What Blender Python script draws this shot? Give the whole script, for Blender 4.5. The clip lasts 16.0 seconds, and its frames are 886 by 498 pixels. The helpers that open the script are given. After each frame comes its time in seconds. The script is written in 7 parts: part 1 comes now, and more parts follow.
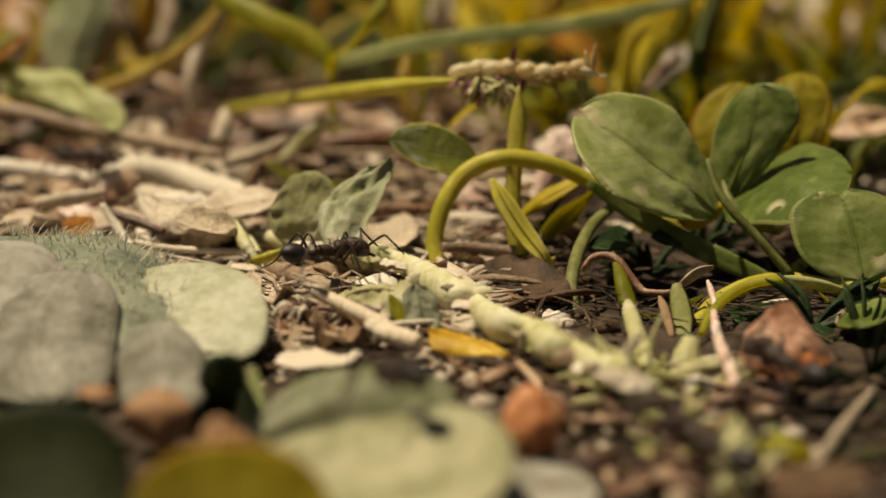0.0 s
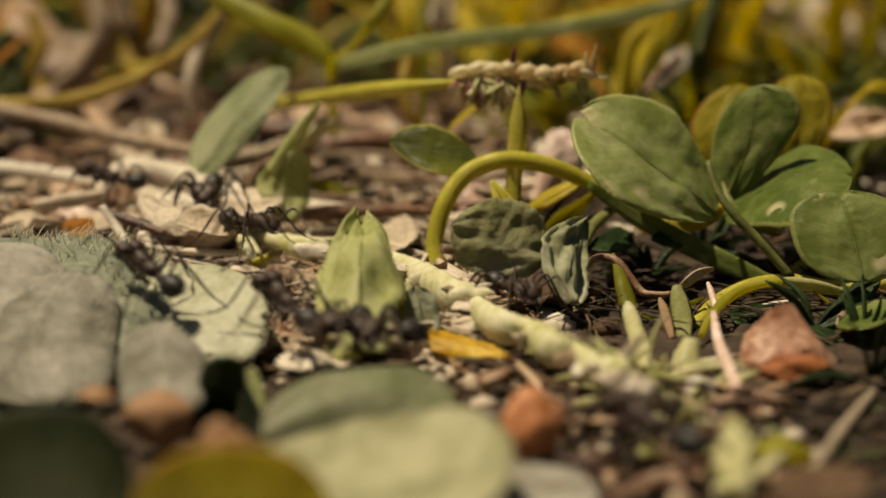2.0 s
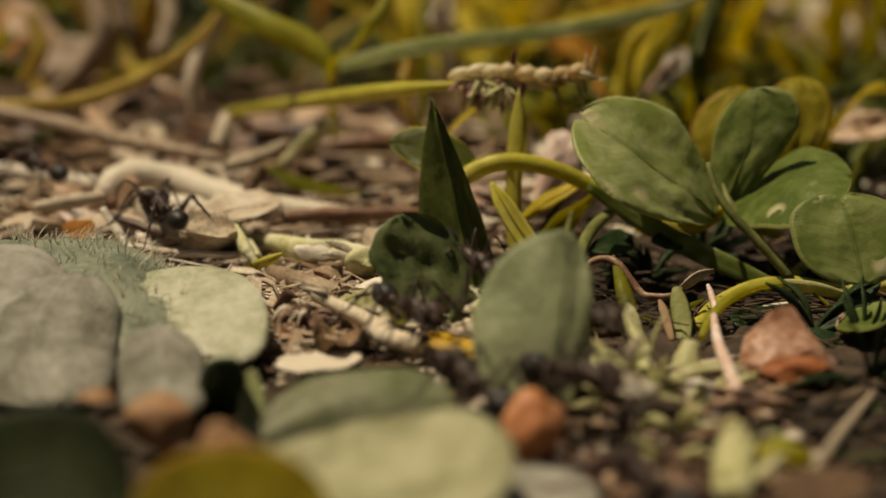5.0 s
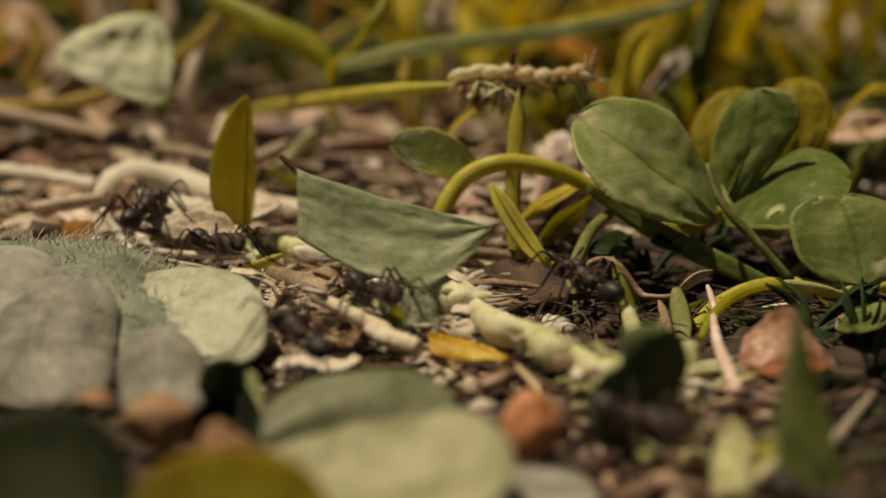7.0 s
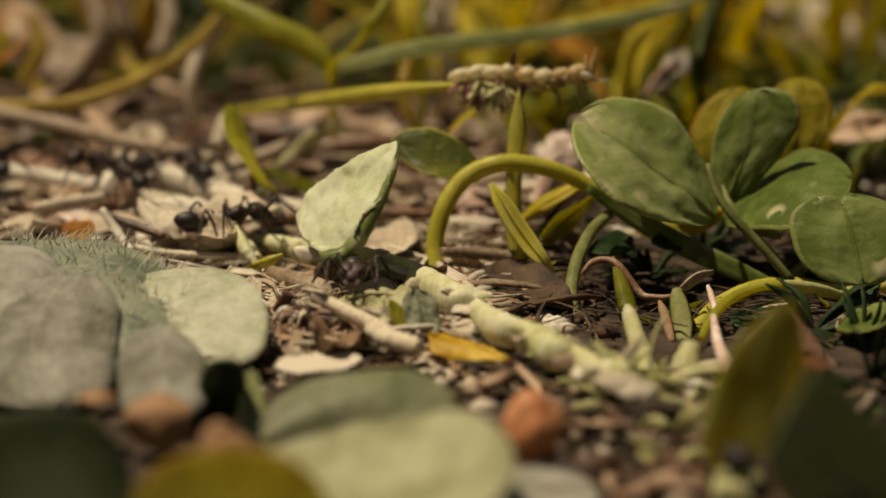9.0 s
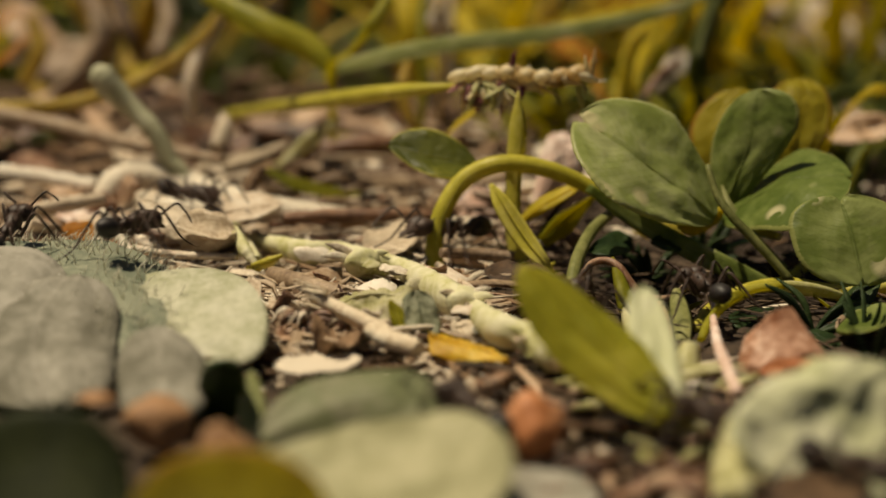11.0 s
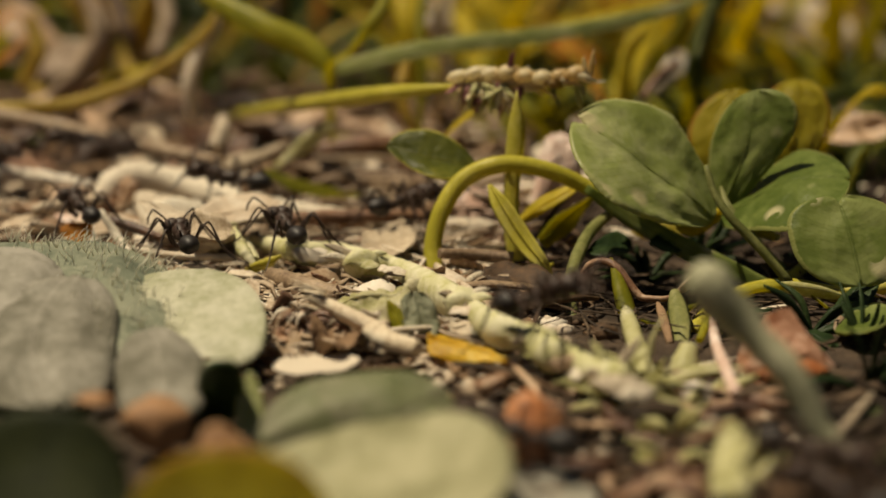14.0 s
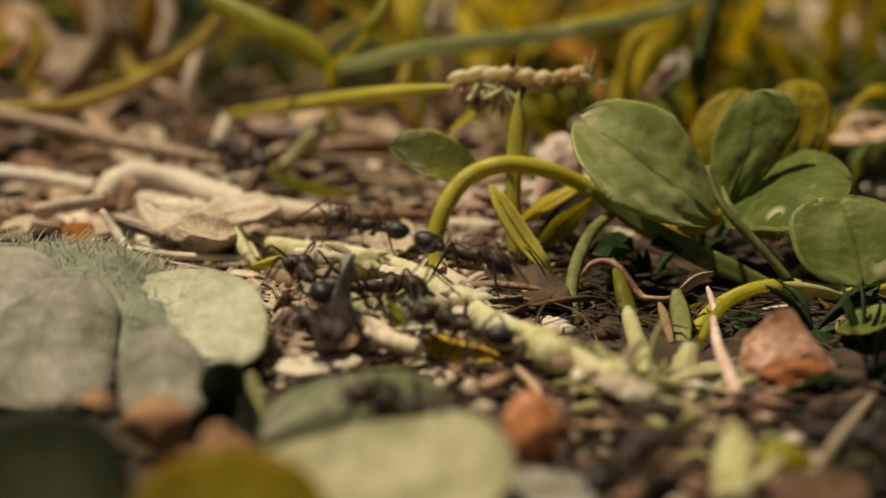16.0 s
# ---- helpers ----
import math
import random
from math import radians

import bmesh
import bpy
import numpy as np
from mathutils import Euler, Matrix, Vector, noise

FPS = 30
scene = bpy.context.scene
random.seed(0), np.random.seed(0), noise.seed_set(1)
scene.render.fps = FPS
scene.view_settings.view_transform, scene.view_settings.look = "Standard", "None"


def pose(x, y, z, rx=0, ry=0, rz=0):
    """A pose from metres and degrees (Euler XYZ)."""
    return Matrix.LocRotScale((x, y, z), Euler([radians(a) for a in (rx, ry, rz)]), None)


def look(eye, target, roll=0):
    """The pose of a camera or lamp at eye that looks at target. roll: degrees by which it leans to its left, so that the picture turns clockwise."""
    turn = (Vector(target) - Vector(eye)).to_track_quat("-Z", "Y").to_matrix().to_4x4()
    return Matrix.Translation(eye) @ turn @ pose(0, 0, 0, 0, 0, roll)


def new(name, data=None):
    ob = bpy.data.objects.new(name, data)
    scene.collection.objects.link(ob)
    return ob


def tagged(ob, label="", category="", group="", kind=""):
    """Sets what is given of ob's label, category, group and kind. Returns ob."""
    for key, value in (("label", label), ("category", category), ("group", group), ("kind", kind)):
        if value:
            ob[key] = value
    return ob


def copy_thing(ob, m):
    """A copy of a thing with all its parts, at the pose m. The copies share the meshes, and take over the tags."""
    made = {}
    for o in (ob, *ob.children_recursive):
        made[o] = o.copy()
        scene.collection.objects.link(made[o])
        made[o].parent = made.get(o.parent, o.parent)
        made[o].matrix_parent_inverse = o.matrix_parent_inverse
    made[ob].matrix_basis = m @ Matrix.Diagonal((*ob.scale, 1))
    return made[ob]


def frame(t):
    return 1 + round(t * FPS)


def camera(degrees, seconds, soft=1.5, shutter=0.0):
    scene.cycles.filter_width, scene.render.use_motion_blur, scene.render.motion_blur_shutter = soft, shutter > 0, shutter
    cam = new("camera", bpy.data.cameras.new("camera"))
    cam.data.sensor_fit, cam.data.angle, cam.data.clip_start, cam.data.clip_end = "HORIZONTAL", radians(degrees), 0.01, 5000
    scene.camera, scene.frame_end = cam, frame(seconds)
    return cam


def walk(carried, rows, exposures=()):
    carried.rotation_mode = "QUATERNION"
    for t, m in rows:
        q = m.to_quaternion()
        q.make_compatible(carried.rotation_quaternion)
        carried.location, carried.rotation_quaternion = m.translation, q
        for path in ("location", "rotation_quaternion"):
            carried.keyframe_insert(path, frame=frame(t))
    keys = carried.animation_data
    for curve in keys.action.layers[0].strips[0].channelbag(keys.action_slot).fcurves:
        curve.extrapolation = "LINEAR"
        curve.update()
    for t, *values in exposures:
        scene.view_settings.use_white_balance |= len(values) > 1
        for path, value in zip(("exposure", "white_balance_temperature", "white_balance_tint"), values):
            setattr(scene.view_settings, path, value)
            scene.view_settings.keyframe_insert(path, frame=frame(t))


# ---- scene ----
MM = 0.001

# camera: a macro lens close to the ground, wide open
cam = camera(26.0, 16.0, soft=1.6, shutter=0.4)
cam.data.dof.use_dof = True
cam.data.dof.focus_distance = 0.1218
cam.data.dof.aperture_fstop = 26.5
EYE = Vector((0, -0.135, 0.030))
PATH = [(t, look(EYE, (x * MM, 0, z * MM))) for t, x, z in (
    (0.0, -0.03, -0.41), (1.0, -0.03, -0.39), (2.0, -0.04, -0.28), (3.0, -0.06, -0.26), (4.0, -0.06, -0.2), (6.5, 0.0, -0.08),
    (9.0, -0.03, -0.06), (11.5, 0.0, 0.0), (12.5, 0.02, 0.02), (13.5, 0.1, 0.05), (14.5, 0.1, 0.05), (15.2, 0.05, 0.05), (16.0, -0.01, 0.06))]
walk(cam, PATH, [(t, e - 0.1, 6620, 6) for t, e in ((0.0, 0.26), (3.0, 0.07), (6.5, -0.1), (8.0, -0.1), (9.0, -0.01), (11.5, 0.14), (16.0, 0.08))])

# warm sun high over the left, and its sky
SUN_FROM = Vector((-0.33, 0.05, 0.94)).normalized()
world = bpy.data.worlds.new("sky")
scene.world = world
world.use_nodes = True
wn = world.node_tree
sky = wn.nodes.new("ShaderNodeTexSky")
sky.sky_type = "NISHITA"
sky.sun_disc = False
sky.sun_elevation = math.asin(SUN_FROM.z)
sky.sun_rotation = math.atan2(SUN_FROM.x, SUN_FROM.y)
wn.links.new(sky.outputs[0], wn.nodes["Background"].inputs[0])
sky.dust_density = 3.0
wn.nodes["Background"].inputs[1].default_value = 0.016
sun_data = bpy.data.lights.new("sun", "SUN")
sun_data.energy = 4.6
sun_data.angle = radians(0.6)
sun_data.color = (1.0, 0.84, 0.62)
sun = new("sun", sun_data)
sun.matrix_world = look(SUN_FROM * 2, (0, 0, 0))


# ---- materials ----
def nodes_of(name):
    m = bpy.data.materials.new(name)
    m.use_nodes = True
    return m, m.node_tree.nodes, m.node_tree.links


def ramp_node(n, stops):
    r = n.new("ShaderNodeValToRGB")
    e = r.color_ramp.elements
    while len(e) < len(stops):
        e.new(0.5)
    for k, (p, c) in zip(e, stops):
        k.position, k.color = p, (*c, 1)
    return r


def math_node(n, l, op, a, b):
    m = n.new("ShaderNodeMath")
    m.operation = op
    for i, v in enumerate((a, b)):
        if isinstance(v, (int, float)):
            m.inputs[i].default_value = v
        else:
            l.new(v, m.inputs[i])
    return m.outputs[0]


def noise_node(n, l, scale, detail=4.0, rough=0.55, vec=None):
    t = n.new("ShaderNodeTexNoise")
    t.inputs["Scale"].default_value = scale
    t.inputs["Detail"].default_value = detail
    t.inputs["Roughness"].default_value = rough
    if vec is not None:
        l.new(vec, t.inputs["Vector"])
    return t.outputs["Fac"]


def leaf_material(name, dark, mid, pale, glow, gloss=0.45, through_light=0.35, vein=0.5, spots=0.0, vein_pale=True, relief=0.0003, grain=0.35, rim=None):
    """A living leaf: mottled on two scales, with midrib and side veins, waxy gloss, and light that shines through."""
    m, n, l = nodes_of(name)
    bsdf, out = n["Principled BSDF"], n["Material Output"]
    geo = n.new("ShaderNodeNewGeometry")
    info = n.new("ShaderNodeObjectInfo")
    tc = n.new("ShaderNodeTexCoord")
    big = noise_node(n, l, 260, 3, 0.6, tc.outputs["Object"])
    fine = noise_node(n, l, 2600, 4, 0.65, tc.outputs["Object"])
    mix = math_node(n, l, "ADD", math_node(n, l, "MULTIPLY", big, 1 - grain), math_node(n, l, "MULTIPLY", fine, grain))
    mix = math_node(n, l, "ADD", mix, math_node(n, l, "MULTIPLY", math_node(n, l, "SUBTRACT", info.outputs["Random"], 0.5), 0.12))
    r = ramp_node(n, [(0.38, dark), (0.5, mid), (0.63, pale)])
    l.new(mix, r.inputs[0])
    colour = r.outputs[0]
    uv = n.new("ShaderNodeUVMap")
    sep = n.new("ShaderNodeSeparateXYZ")
    l.new(uv.outputs[0], sep.inputs[0])
    av = math_node(n, l, "ABSOLUTE", sep.outputs[1], 0)
    rib = math_node(n, l, "LESS_THAN", av, 0.045)
    side = math_node(n, l, "FRACT", math_node(n, l, "MULTIPLY", math_node(n, l, "SUBTRACT", sep.outputs[0], math_node(n, l, "MULTIPLY", av, 0.28)), 19.0), 0)
    side = math_node(n, l, "LESS_THAN", side, 0.09)
    veins = math_node(n, l, "MAXIMUM", rib, math_node(n, l, "MULTIPLY", side, 0.55))
    vm = n.new("ShaderNodeMix")
    vm.data_type = "RGBA"
    l.new(math_node(n, l, "MULTIPLY", veins, vein), vm.inputs["Factor"])
    l.new(colour, vm.inputs["A"])
    vm.inputs["B"].default_value = (*(pale if vein_pale else dark), 1)
    colour = vm.outputs["Result"]
    if spots > 0:
        vor = n.new("ShaderNodeTexVoronoi")
        vor.inputs["Scale"].default_value = 300
        l.new(tc.outputs["Object"], vor.inputs["Vector"])
        s = ramp_node(n, [(0.0, (1, 1, 1)), (0.13, (0.9, 0.9, 0.9)), (0.26, (0, 0, 0))])
        l.new(vor.outputs["Distance"], s.inputs[0])
        patch = math_node(n, l, "GREATER_THAN", noise_node(n, l, 330, 2, 0.5, tc.outputs["Object"]), 0.47)
        sm = n.new("ShaderNodeMix")
        sm.data_type = "RGBA"
        l.new(math_node(n, l, "MULTIPLY", math_node(n, l, "MULTIPLY", s.outputs[0], patch), spots), sm.inputs["Factor"])
        l.new(colour, sm.inputs["A"])
        sm.inputs["B"].default_value = (0.72, 0.65, 0.38, 1)
        colour = sm.outputs["Result"]
    if rim:
        em = n.new("ShaderNodeMix")
        em.data_type = "RGBA"
        l.new(math_node(n, l, "GREATER_THAN", math_node(n, l, "ADD", av, math_node(n, l, "MULTIPLY", fine, 0.08)), 0.965), em.inputs["Factor"])
        l.new(colour, em.inputs["A"])
        em.inputs["B"].default_value = (*rim, 1)
        colour = em.outputs["Result"]
    l.new(colour, bsdf.inputs["Base Color"])
    rr = math_node(n, l, "ADD", math_node(n, l, "MULTIPLY", fine, 0.3), gloss - 0.15)
    l.new(rr, bsdf.inputs["Roughness"])
    bsdf.inputs["Specular IOR Level"].default_value = 0.2
    bump = n.new("ShaderNodeBump")
    bump.inputs["Strength"].default_value = 0.7
    bump.inputs["Distance"].default_value = relief
    h = math_node(n, l, "SUBTRACT", math_node(n, l, "ADD", math_node(n, l, "MULTIPLY", fine, 0.25), noise_node(n, l, 420, 2, 0.5, tc.outputs["Object"])), math_node(n, l, "MULTIPLY", veins, 0.25))
    l.new(h, bump.inputs["Height"])
    l.new(bump.outputs[0], bsdf.inputs["Normal"])
    tr = n.new("ShaderNodeBsdfTranslucent")
    gm = n.new("ShaderNodeMix")
    gm.data_type = "RGBA"
    gm.inputs["Factor"].default_value = 0.75
    l.new(colour, gm.inputs["A"])
    gm.inputs["B"].default_value = (*glow, 1)
    l.new(gm.outputs["Result"], tr.inputs["Color"])
    sh = n.new("ShaderNodeMixShader")
    sh.inputs[0].default_value = through_light
    l.new(bsdf.outputs[0], sh.inputs[1])
    l.new(tr.outputs[0], sh.inputs[2])
    l.new(sh.outputs[0], out.inputs["Surface"])
    return m


def plain_material(name, stops, scale=500, rough=0.75, bump=0.5, dist=0.0003, spec=0.3, island=0.0, through_light=0.0, stretch=None, coat=0.0):
    """Soil, straw, stone, chitin: colours by noise on two scales, with relief, and a shift from piece to piece."""
    m, n, l = nodes_of(name)
    bsdf, out = n["Principled BSDF"], n["Material Output"]
    tc = n.new("ShaderNodeTexCoord")
    vec = tc.outputs["Object"]
    if stretch:
        mp = n.new("ShaderNodeMapping")
        mp.inputs["Scale"].default_value = stretch
        l.new(tc.outputs["UV"], mp.inputs[0])
        vec = mp.outputs[0]
    a = noise_node(n, l, scale if not stretch else 1.0, 4, 0.6, vec)
    b = noise_node(n, l, scale * 6, 5, 0.65, tc.outputs["Object"])
    f = math_node(n, l, "ADD", math_node(n, l, "MULTIPLY", a, 0.6), math_node(n, l, "MULTIPLY", b, 0.4))
    if island:
        geo = n.new("ShaderNodeNewGeometry")
        info = n.new("ShaderNodeObjectInfo")
        rnd = math_node(n, l, "FRACT", math_node(n, l, "ADD", geo.outputs["Random Per Island"], info.outputs["Random"]), 0)
        f = math_node(n, l, "ADD", f, math_node(n, l, "MULTIPLY", math_node(n, l, "SUBTRACT", rnd, 0.5), island))
    r = ramp_node(n, stops)
    l.new(f, r.inputs[0])
    l.new(r.outputs[0], bsdf.inputs["Base Color"])
    l.new(math_node(n, l, "ADD", math_node(n, l, "MULTIPLY", b, 0.3), rough - 0.15), bsdf.inputs["Roughness"])
    bsdf.inputs["Specular IOR Level"].default_value = spec
    bsdf.inputs["Coat Weight"].default_value = coat
    bn = n.new("ShaderNodeBump")
    bn.inputs["Strength"].default_value = bump
    bn.inputs["Distance"].default_value = dist * (0.15 if stretch else 0.45)
    l.new(f, bn.inputs["Height"])
    l.new(bn.outputs[0], bsdf.inputs["Normal"])
    if through_light:
        tr = n.new("ShaderNodeBsdfTranslucent")
        l.new(r.outputs[0], tr.inputs["Color"])
        sh = n.new("ShaderNodeMixShader")
        sh.inputs[0].default_value = through_light
        l.new(bsdf.outputs[0], sh.inputs[1])
        l.new(tr.outputs[0], sh.inputs[2])
        l.new(sh.outputs[0], out.inputs["Surface"])
    return m


M_SOIL = plain_material("soil", [(0.3, (0.014, 0.01, 0.007)), (0.5, (0.045, 0.03, 0.019)), (0.72, (0.12, 0.083, 0.053))], 350, 0.9, 0.9, 0.0008)
M_STRAW = plain_material("straw", [(0.22, (0.15, 0.092, 0.05)), (0.45, (0.45, 0.33, 0.21)), (0.66, (0.76, 0.66, 0.51))], 700, 0.55, 0.7, 0.0003, spec=0.5, island=0.6, through_light=0.12)
M_PALE = plain_material("pale_straw", [(0.31, (0.24, 0.165, 0.09)), (0.46, (0.55, 0.45, 0.32)), (0.62, (0.8, 0.73, 0.59))], 600, 0.55, 1.0, 0.0006, spec=0.4, island=0.2, stretch=(3, 30, 1))
M_FLAKE = plain_material("papery_flake", [(0.2, (0.3, 0.2, 0.12)), (0.45, (0.58, 0.47, 0.34)), (0.7, (0.81, 0.74, 0.62))], 700, 0.65, 0.6, 0.0003, island=0.45, through_light=0.15)
M_RUSSET = plain_material("russet_flake", [(0.3, (0.07, 0.03, 0.015)), (0.48, (0.25, 0.125, 0.065)), (0.68, (0.58, 0.4, 0.25))], 700, 0.42, 0.9, 0.0004, spec=0.6, island=0.45, through_light=0.1)
M_BROWN = plain_material("brown_litter", [(0.3, (0.026, 0.015, 0.008)), (0.5, (0.105, 0.06, 0.03)), (0.75, (0.28, 0.175, 0.095))], 600, 0.7, 0.8, 0.0004, island=0.4)
# Darker copy of brown_litter; shade over some litter is put into this colour.
M_DARK_BROWN = plain_material("dark_brown", [(0.3, (0.016, 0.011, 0.007)), (0.5, (0.055, 0.036, 0.021)), (0.75, (0.15, 0.1, 0.06))], 600, 0.75, 0.8, 0.0004, island=0.4)
# Pale and rust patches partly stand in for lit and shaded facets.
M_STONE = plain_material("orange_stone", [(0.36, (0.2, 0.075, 0.032)), (0.48, (0.42, 0.22, 0.13)), (0.6, (0.78, 0.58, 0.46))], 240, 0.55, 0.8, 0.0005)
M_ORANGE = plain_material("orange_pebble", [(0.35, (0.3, 0.1, 0.035)), (0.5, (0.52, 0.21, 0.08)), (0.68, (0.72, 0.45, 0.28))], 200, 0.5, 0.6, 0.0004)
M_PINK = plain_material("pink_stone", [(0.34, (0.42, 0.24, 0.17)), (0.48, (0.64, 0.46, 0.37)), (0.62, (0.84, 0.74, 0.66))], 380, 0.55, 0.6, 0.0004)
M_RUNNER = plain_material("runner_skin", [(0.36, (0.3, 0.3, 0.06)), (0.43, (0.5, 0.48, 0.18)), (0.49, (0.63, 0.6, 0.33)), (0.62, (0.76, 0.72, 0.5))], 240, 0.55, 0.9, 0.0006, spec=0.3, through_light=0.12)
M_RIBBED = plain_material("ribbed_straw", [(0.34, (0.42, 0.28, 0.15)), (0.46, (0.68, 0.54, 0.36)), (0.6, (0.86, 0.77, 0.6))], 600, 0.5, 1.0, 0.0006, spec=0.4, stretch=(1.5, 26, 1))
M_CHITIN = plain_material("ant_shell", [(0.3, (0.01, 0.006, 0.004)), (0.52, (0.042, 0.022, 0.013)), (0.72, (0.115, 0.06, 0.034))], 1300, 0.55, 0.8, 0.0001, spec=0.45)
M_GASTER = plain_material("ant_gaster", [(0.3, (0.007, 0.005, 0.004)), (0.6, (0.018, 0.012, 0.009)), (0.8, (0.034, 0.022, 0.016))], 900, 0.55, 0.35, 0.00006, spec=0.5)
# The dark midrib stands for the shaded crease of the fold.
M_CLOVER = leaf_material("clover_leaf", (0.24, 0.285, 0.075), (0.34, 0.39, 0.13), (0.48, 0.51, 0.235), (0.6, 0.6, 0.04), 0.36, 0.4, 0.6, spots=0.9, vein_pale=False, relief=0.00022, grain=0.16, rim=(0.46, 0.48, 0.2))
# Shaded copy of clover_leaf, for leaflets that lie in shadow.
M_CLOVER_SHADE = leaf_material("shaded_clover_leaf", (0.1, 0.14, 0.026), (0.17, 0.215, 0.05), (0.29, 0.33, 0.11), (0.45, 0.45, 0.03), 0.4, 0.34, 0.5, spots=0.8, vein_pale=False, relief=0.0002, grain=0.18, rim=(0.3, 0.32, 0.1))
# Shaded copy of the grass colours; shade low in the turf is in it.
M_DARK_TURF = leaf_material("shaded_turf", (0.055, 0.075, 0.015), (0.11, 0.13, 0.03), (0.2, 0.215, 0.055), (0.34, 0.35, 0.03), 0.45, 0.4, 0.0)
# Dark inside and bright rim: shade and lit edge put into the colour.
M_POINTED = leaf_material("lit_rim_leaf", (0.07, 0.085, 0.012), (0.13, 0.145, 0.02), (0.28, 0.27, 0.04), (0.42, 0.38, 0.02), 0.4, 0.42, 0.5, rim=(0.55, 0.5, 0.09))
M_SAGE_STEM = leaf_material("sage_stem", (0.13, 0.14, 0.04), (0.22, 0.225, 0.075), (0.33, 0.32, 0.13), (0.3, 0.3, 0.05), 0.45, 0.15, 0.0, relief=0.0002)
M_YELLOW = leaf_material("yellowing_leaf", (0.26, 0.22, 0.02), (0.42, 0.37, 0.03), (0.56, 0.48, 0.07), (0.75, 0.6, 0.03), 0.45, 0.58, 0.4, vein_pale=False, grain=0.2, rim=(0.38, 0.16, 0.03))
# Olive leaf darkened nearly to black; its shade is put into the colour.
M_OLIVE_SHADE = leaf_material("olive_leaf_in_shade", (0.01, 0.014, 0.003), (0.022, 0.028, 0.006), (0.045, 0.05, 0.012), (0.08, 0.08, 0.01), 0.6, 0.15, 0.2)
# Darker green for the large front leaf's shaded zone.
M_CURL_SHADE = leaf_material("curl_in_shade", (0.12, 0.14, 0.06), (0.19, 0.205, 0.1), (0.29, 0.28, 0.18), (0.25, 0.27, 0.06), 0.5, 0.2, 0.1)
M_STEM = leaf_material("green_stem", (0.42, 0.38, 0.04), (0.56, 0.5, 0.07), (0.67, 0.6, 0.15), (0.75, 0.62, 0.06), 0.36, 0.25, 0.0, relief=0.0001)
M_GOLD = leaf_material("yellow_blade", (0.46, 0.38, 0.02), (0.62, 0.52, 0.04), (0.76, 0.65, 0.11), (0.95, 0.78, 0.04), 0.42, 0.55, 0.0)
M_RUST = leaf_material("rusty_blade", (0.3, 0.13, 0.02), (0.48, 0.23, 0.03), (0.6, 0.34, 0.06), (0.85, 0.42, 0.03), 0.5, 0.5, 0.0)
M_SCRAP = leaf_material("yellow_scrap", (0.5, 0.29, 0.02), (0.74, 0.48, 0.035), (0.84, 0.64, 0.14), (0.85, 0.55, 0.03), 0.45, 0.3, 0.2)
M_KHAKI = leaf_material("khaki_leaf", (0.26, 0.25, 0.13), (0.41, 0.39, 0.23), (0.52, 0.49, 0.31), (0.4, 0.4, 0.12), 0.55, 0.15, 0.15, relief=0.0006)
M_TORN = leaf_material("torn_scrap", (0.42, 0.4, 0.16), (0.66, 0.61, 0.38), (0.8, 0.74, 0.54), (0.6, 0.58, 0.2), 0.45, 0.3, 0.0, relief=0.0006)
M_SCRAPGREY = leaf_material("grey_scrap", (0.13, 0.14, 0.08), (0.24, 0.25, 0.16), (0.38, 0.38, 0.27), (0.25, 0.26, 0.08), 0.5, 0.15, 0.2, relief=0.0006)
M_QUILT = leaf_material("quilted_leaf", (0.2, 0.24, 0.11), (0.32, 0.36, 0.19), (0.48, 0.5, 0.31), (0.36, 0.4, 0.07), 0.42, 0.3, 0.08, relief=0.00035)
M_SHOOT = leaf_material("pale_shoot", (0.48, 0.46, 0.17), (0.63, 0.6, 0.31), (0.78, 0.74, 0.5), (0.7, 0.65, 0.2), 0.38, 0.3, 0.0, relief=0.0002)
M_GRASS = leaf_material("grass_blade", (0.14, 0.16, 0.012), (0.25, 0.26, 0.022), (0.38, 0.37, 0.05), (0.7, 0.6, 0.02), 0.42, 0.58, 0.0)
M_YOUNG = leaf_material("young_blade", (0.3, 0.31, 0.03), (0.44, 0.43, 0.05), (0.57, 0.54, 0.1), (0.8, 0.7, 0.05), 0.38, 0.58, 0.0, relief=0.0001)
M_OLD_GRASS = leaf_material("old_grass", (0.28, 0.19, 0.03), (0.5, 0.36, 0.06), (0.68, 0.54, 0.15), (0.75, 0.5, 0.04), 0.5, 0.45, 0.0)
M_PALE_GRASS = leaf_material("pale_grass", (0.24, 0.28, 0.08), (0.37, 0.4, 0.15), (0.54, 0.54, 0.28), (0.55, 0.55, 0.1), 0.4, 0.3, 0.0)
M_DULL = leaf_material("grey_green_leaf", (0.16, 0.15, 0.11), (0.29, 0.272, 0.22), (0.44, 0.41, 0.345), (0.4, 0.42, 0.12), 0.55, 0.15, 0.3)
M_HAIRY = leaf_material("hairy_leaf", (0.29, 0.3, 0.15), (0.44, 0.44, 0.29), (0.63, 0.61, 0.46), (0.45, 0.45, 0.15), 0.45, 0.18, 0.15, relief=0.0004)
M_TEAL = leaf_material("downy_leaf_back", (0.1, 0.12, 0.085), (0.19, 0.21, 0.15), (0.31, 0.32, 0.23), (0.25, 0.28, 0.1), 0.5, 0.12, 0.15)
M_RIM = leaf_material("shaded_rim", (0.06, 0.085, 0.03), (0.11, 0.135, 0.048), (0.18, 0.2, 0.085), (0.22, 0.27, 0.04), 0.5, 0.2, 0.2)
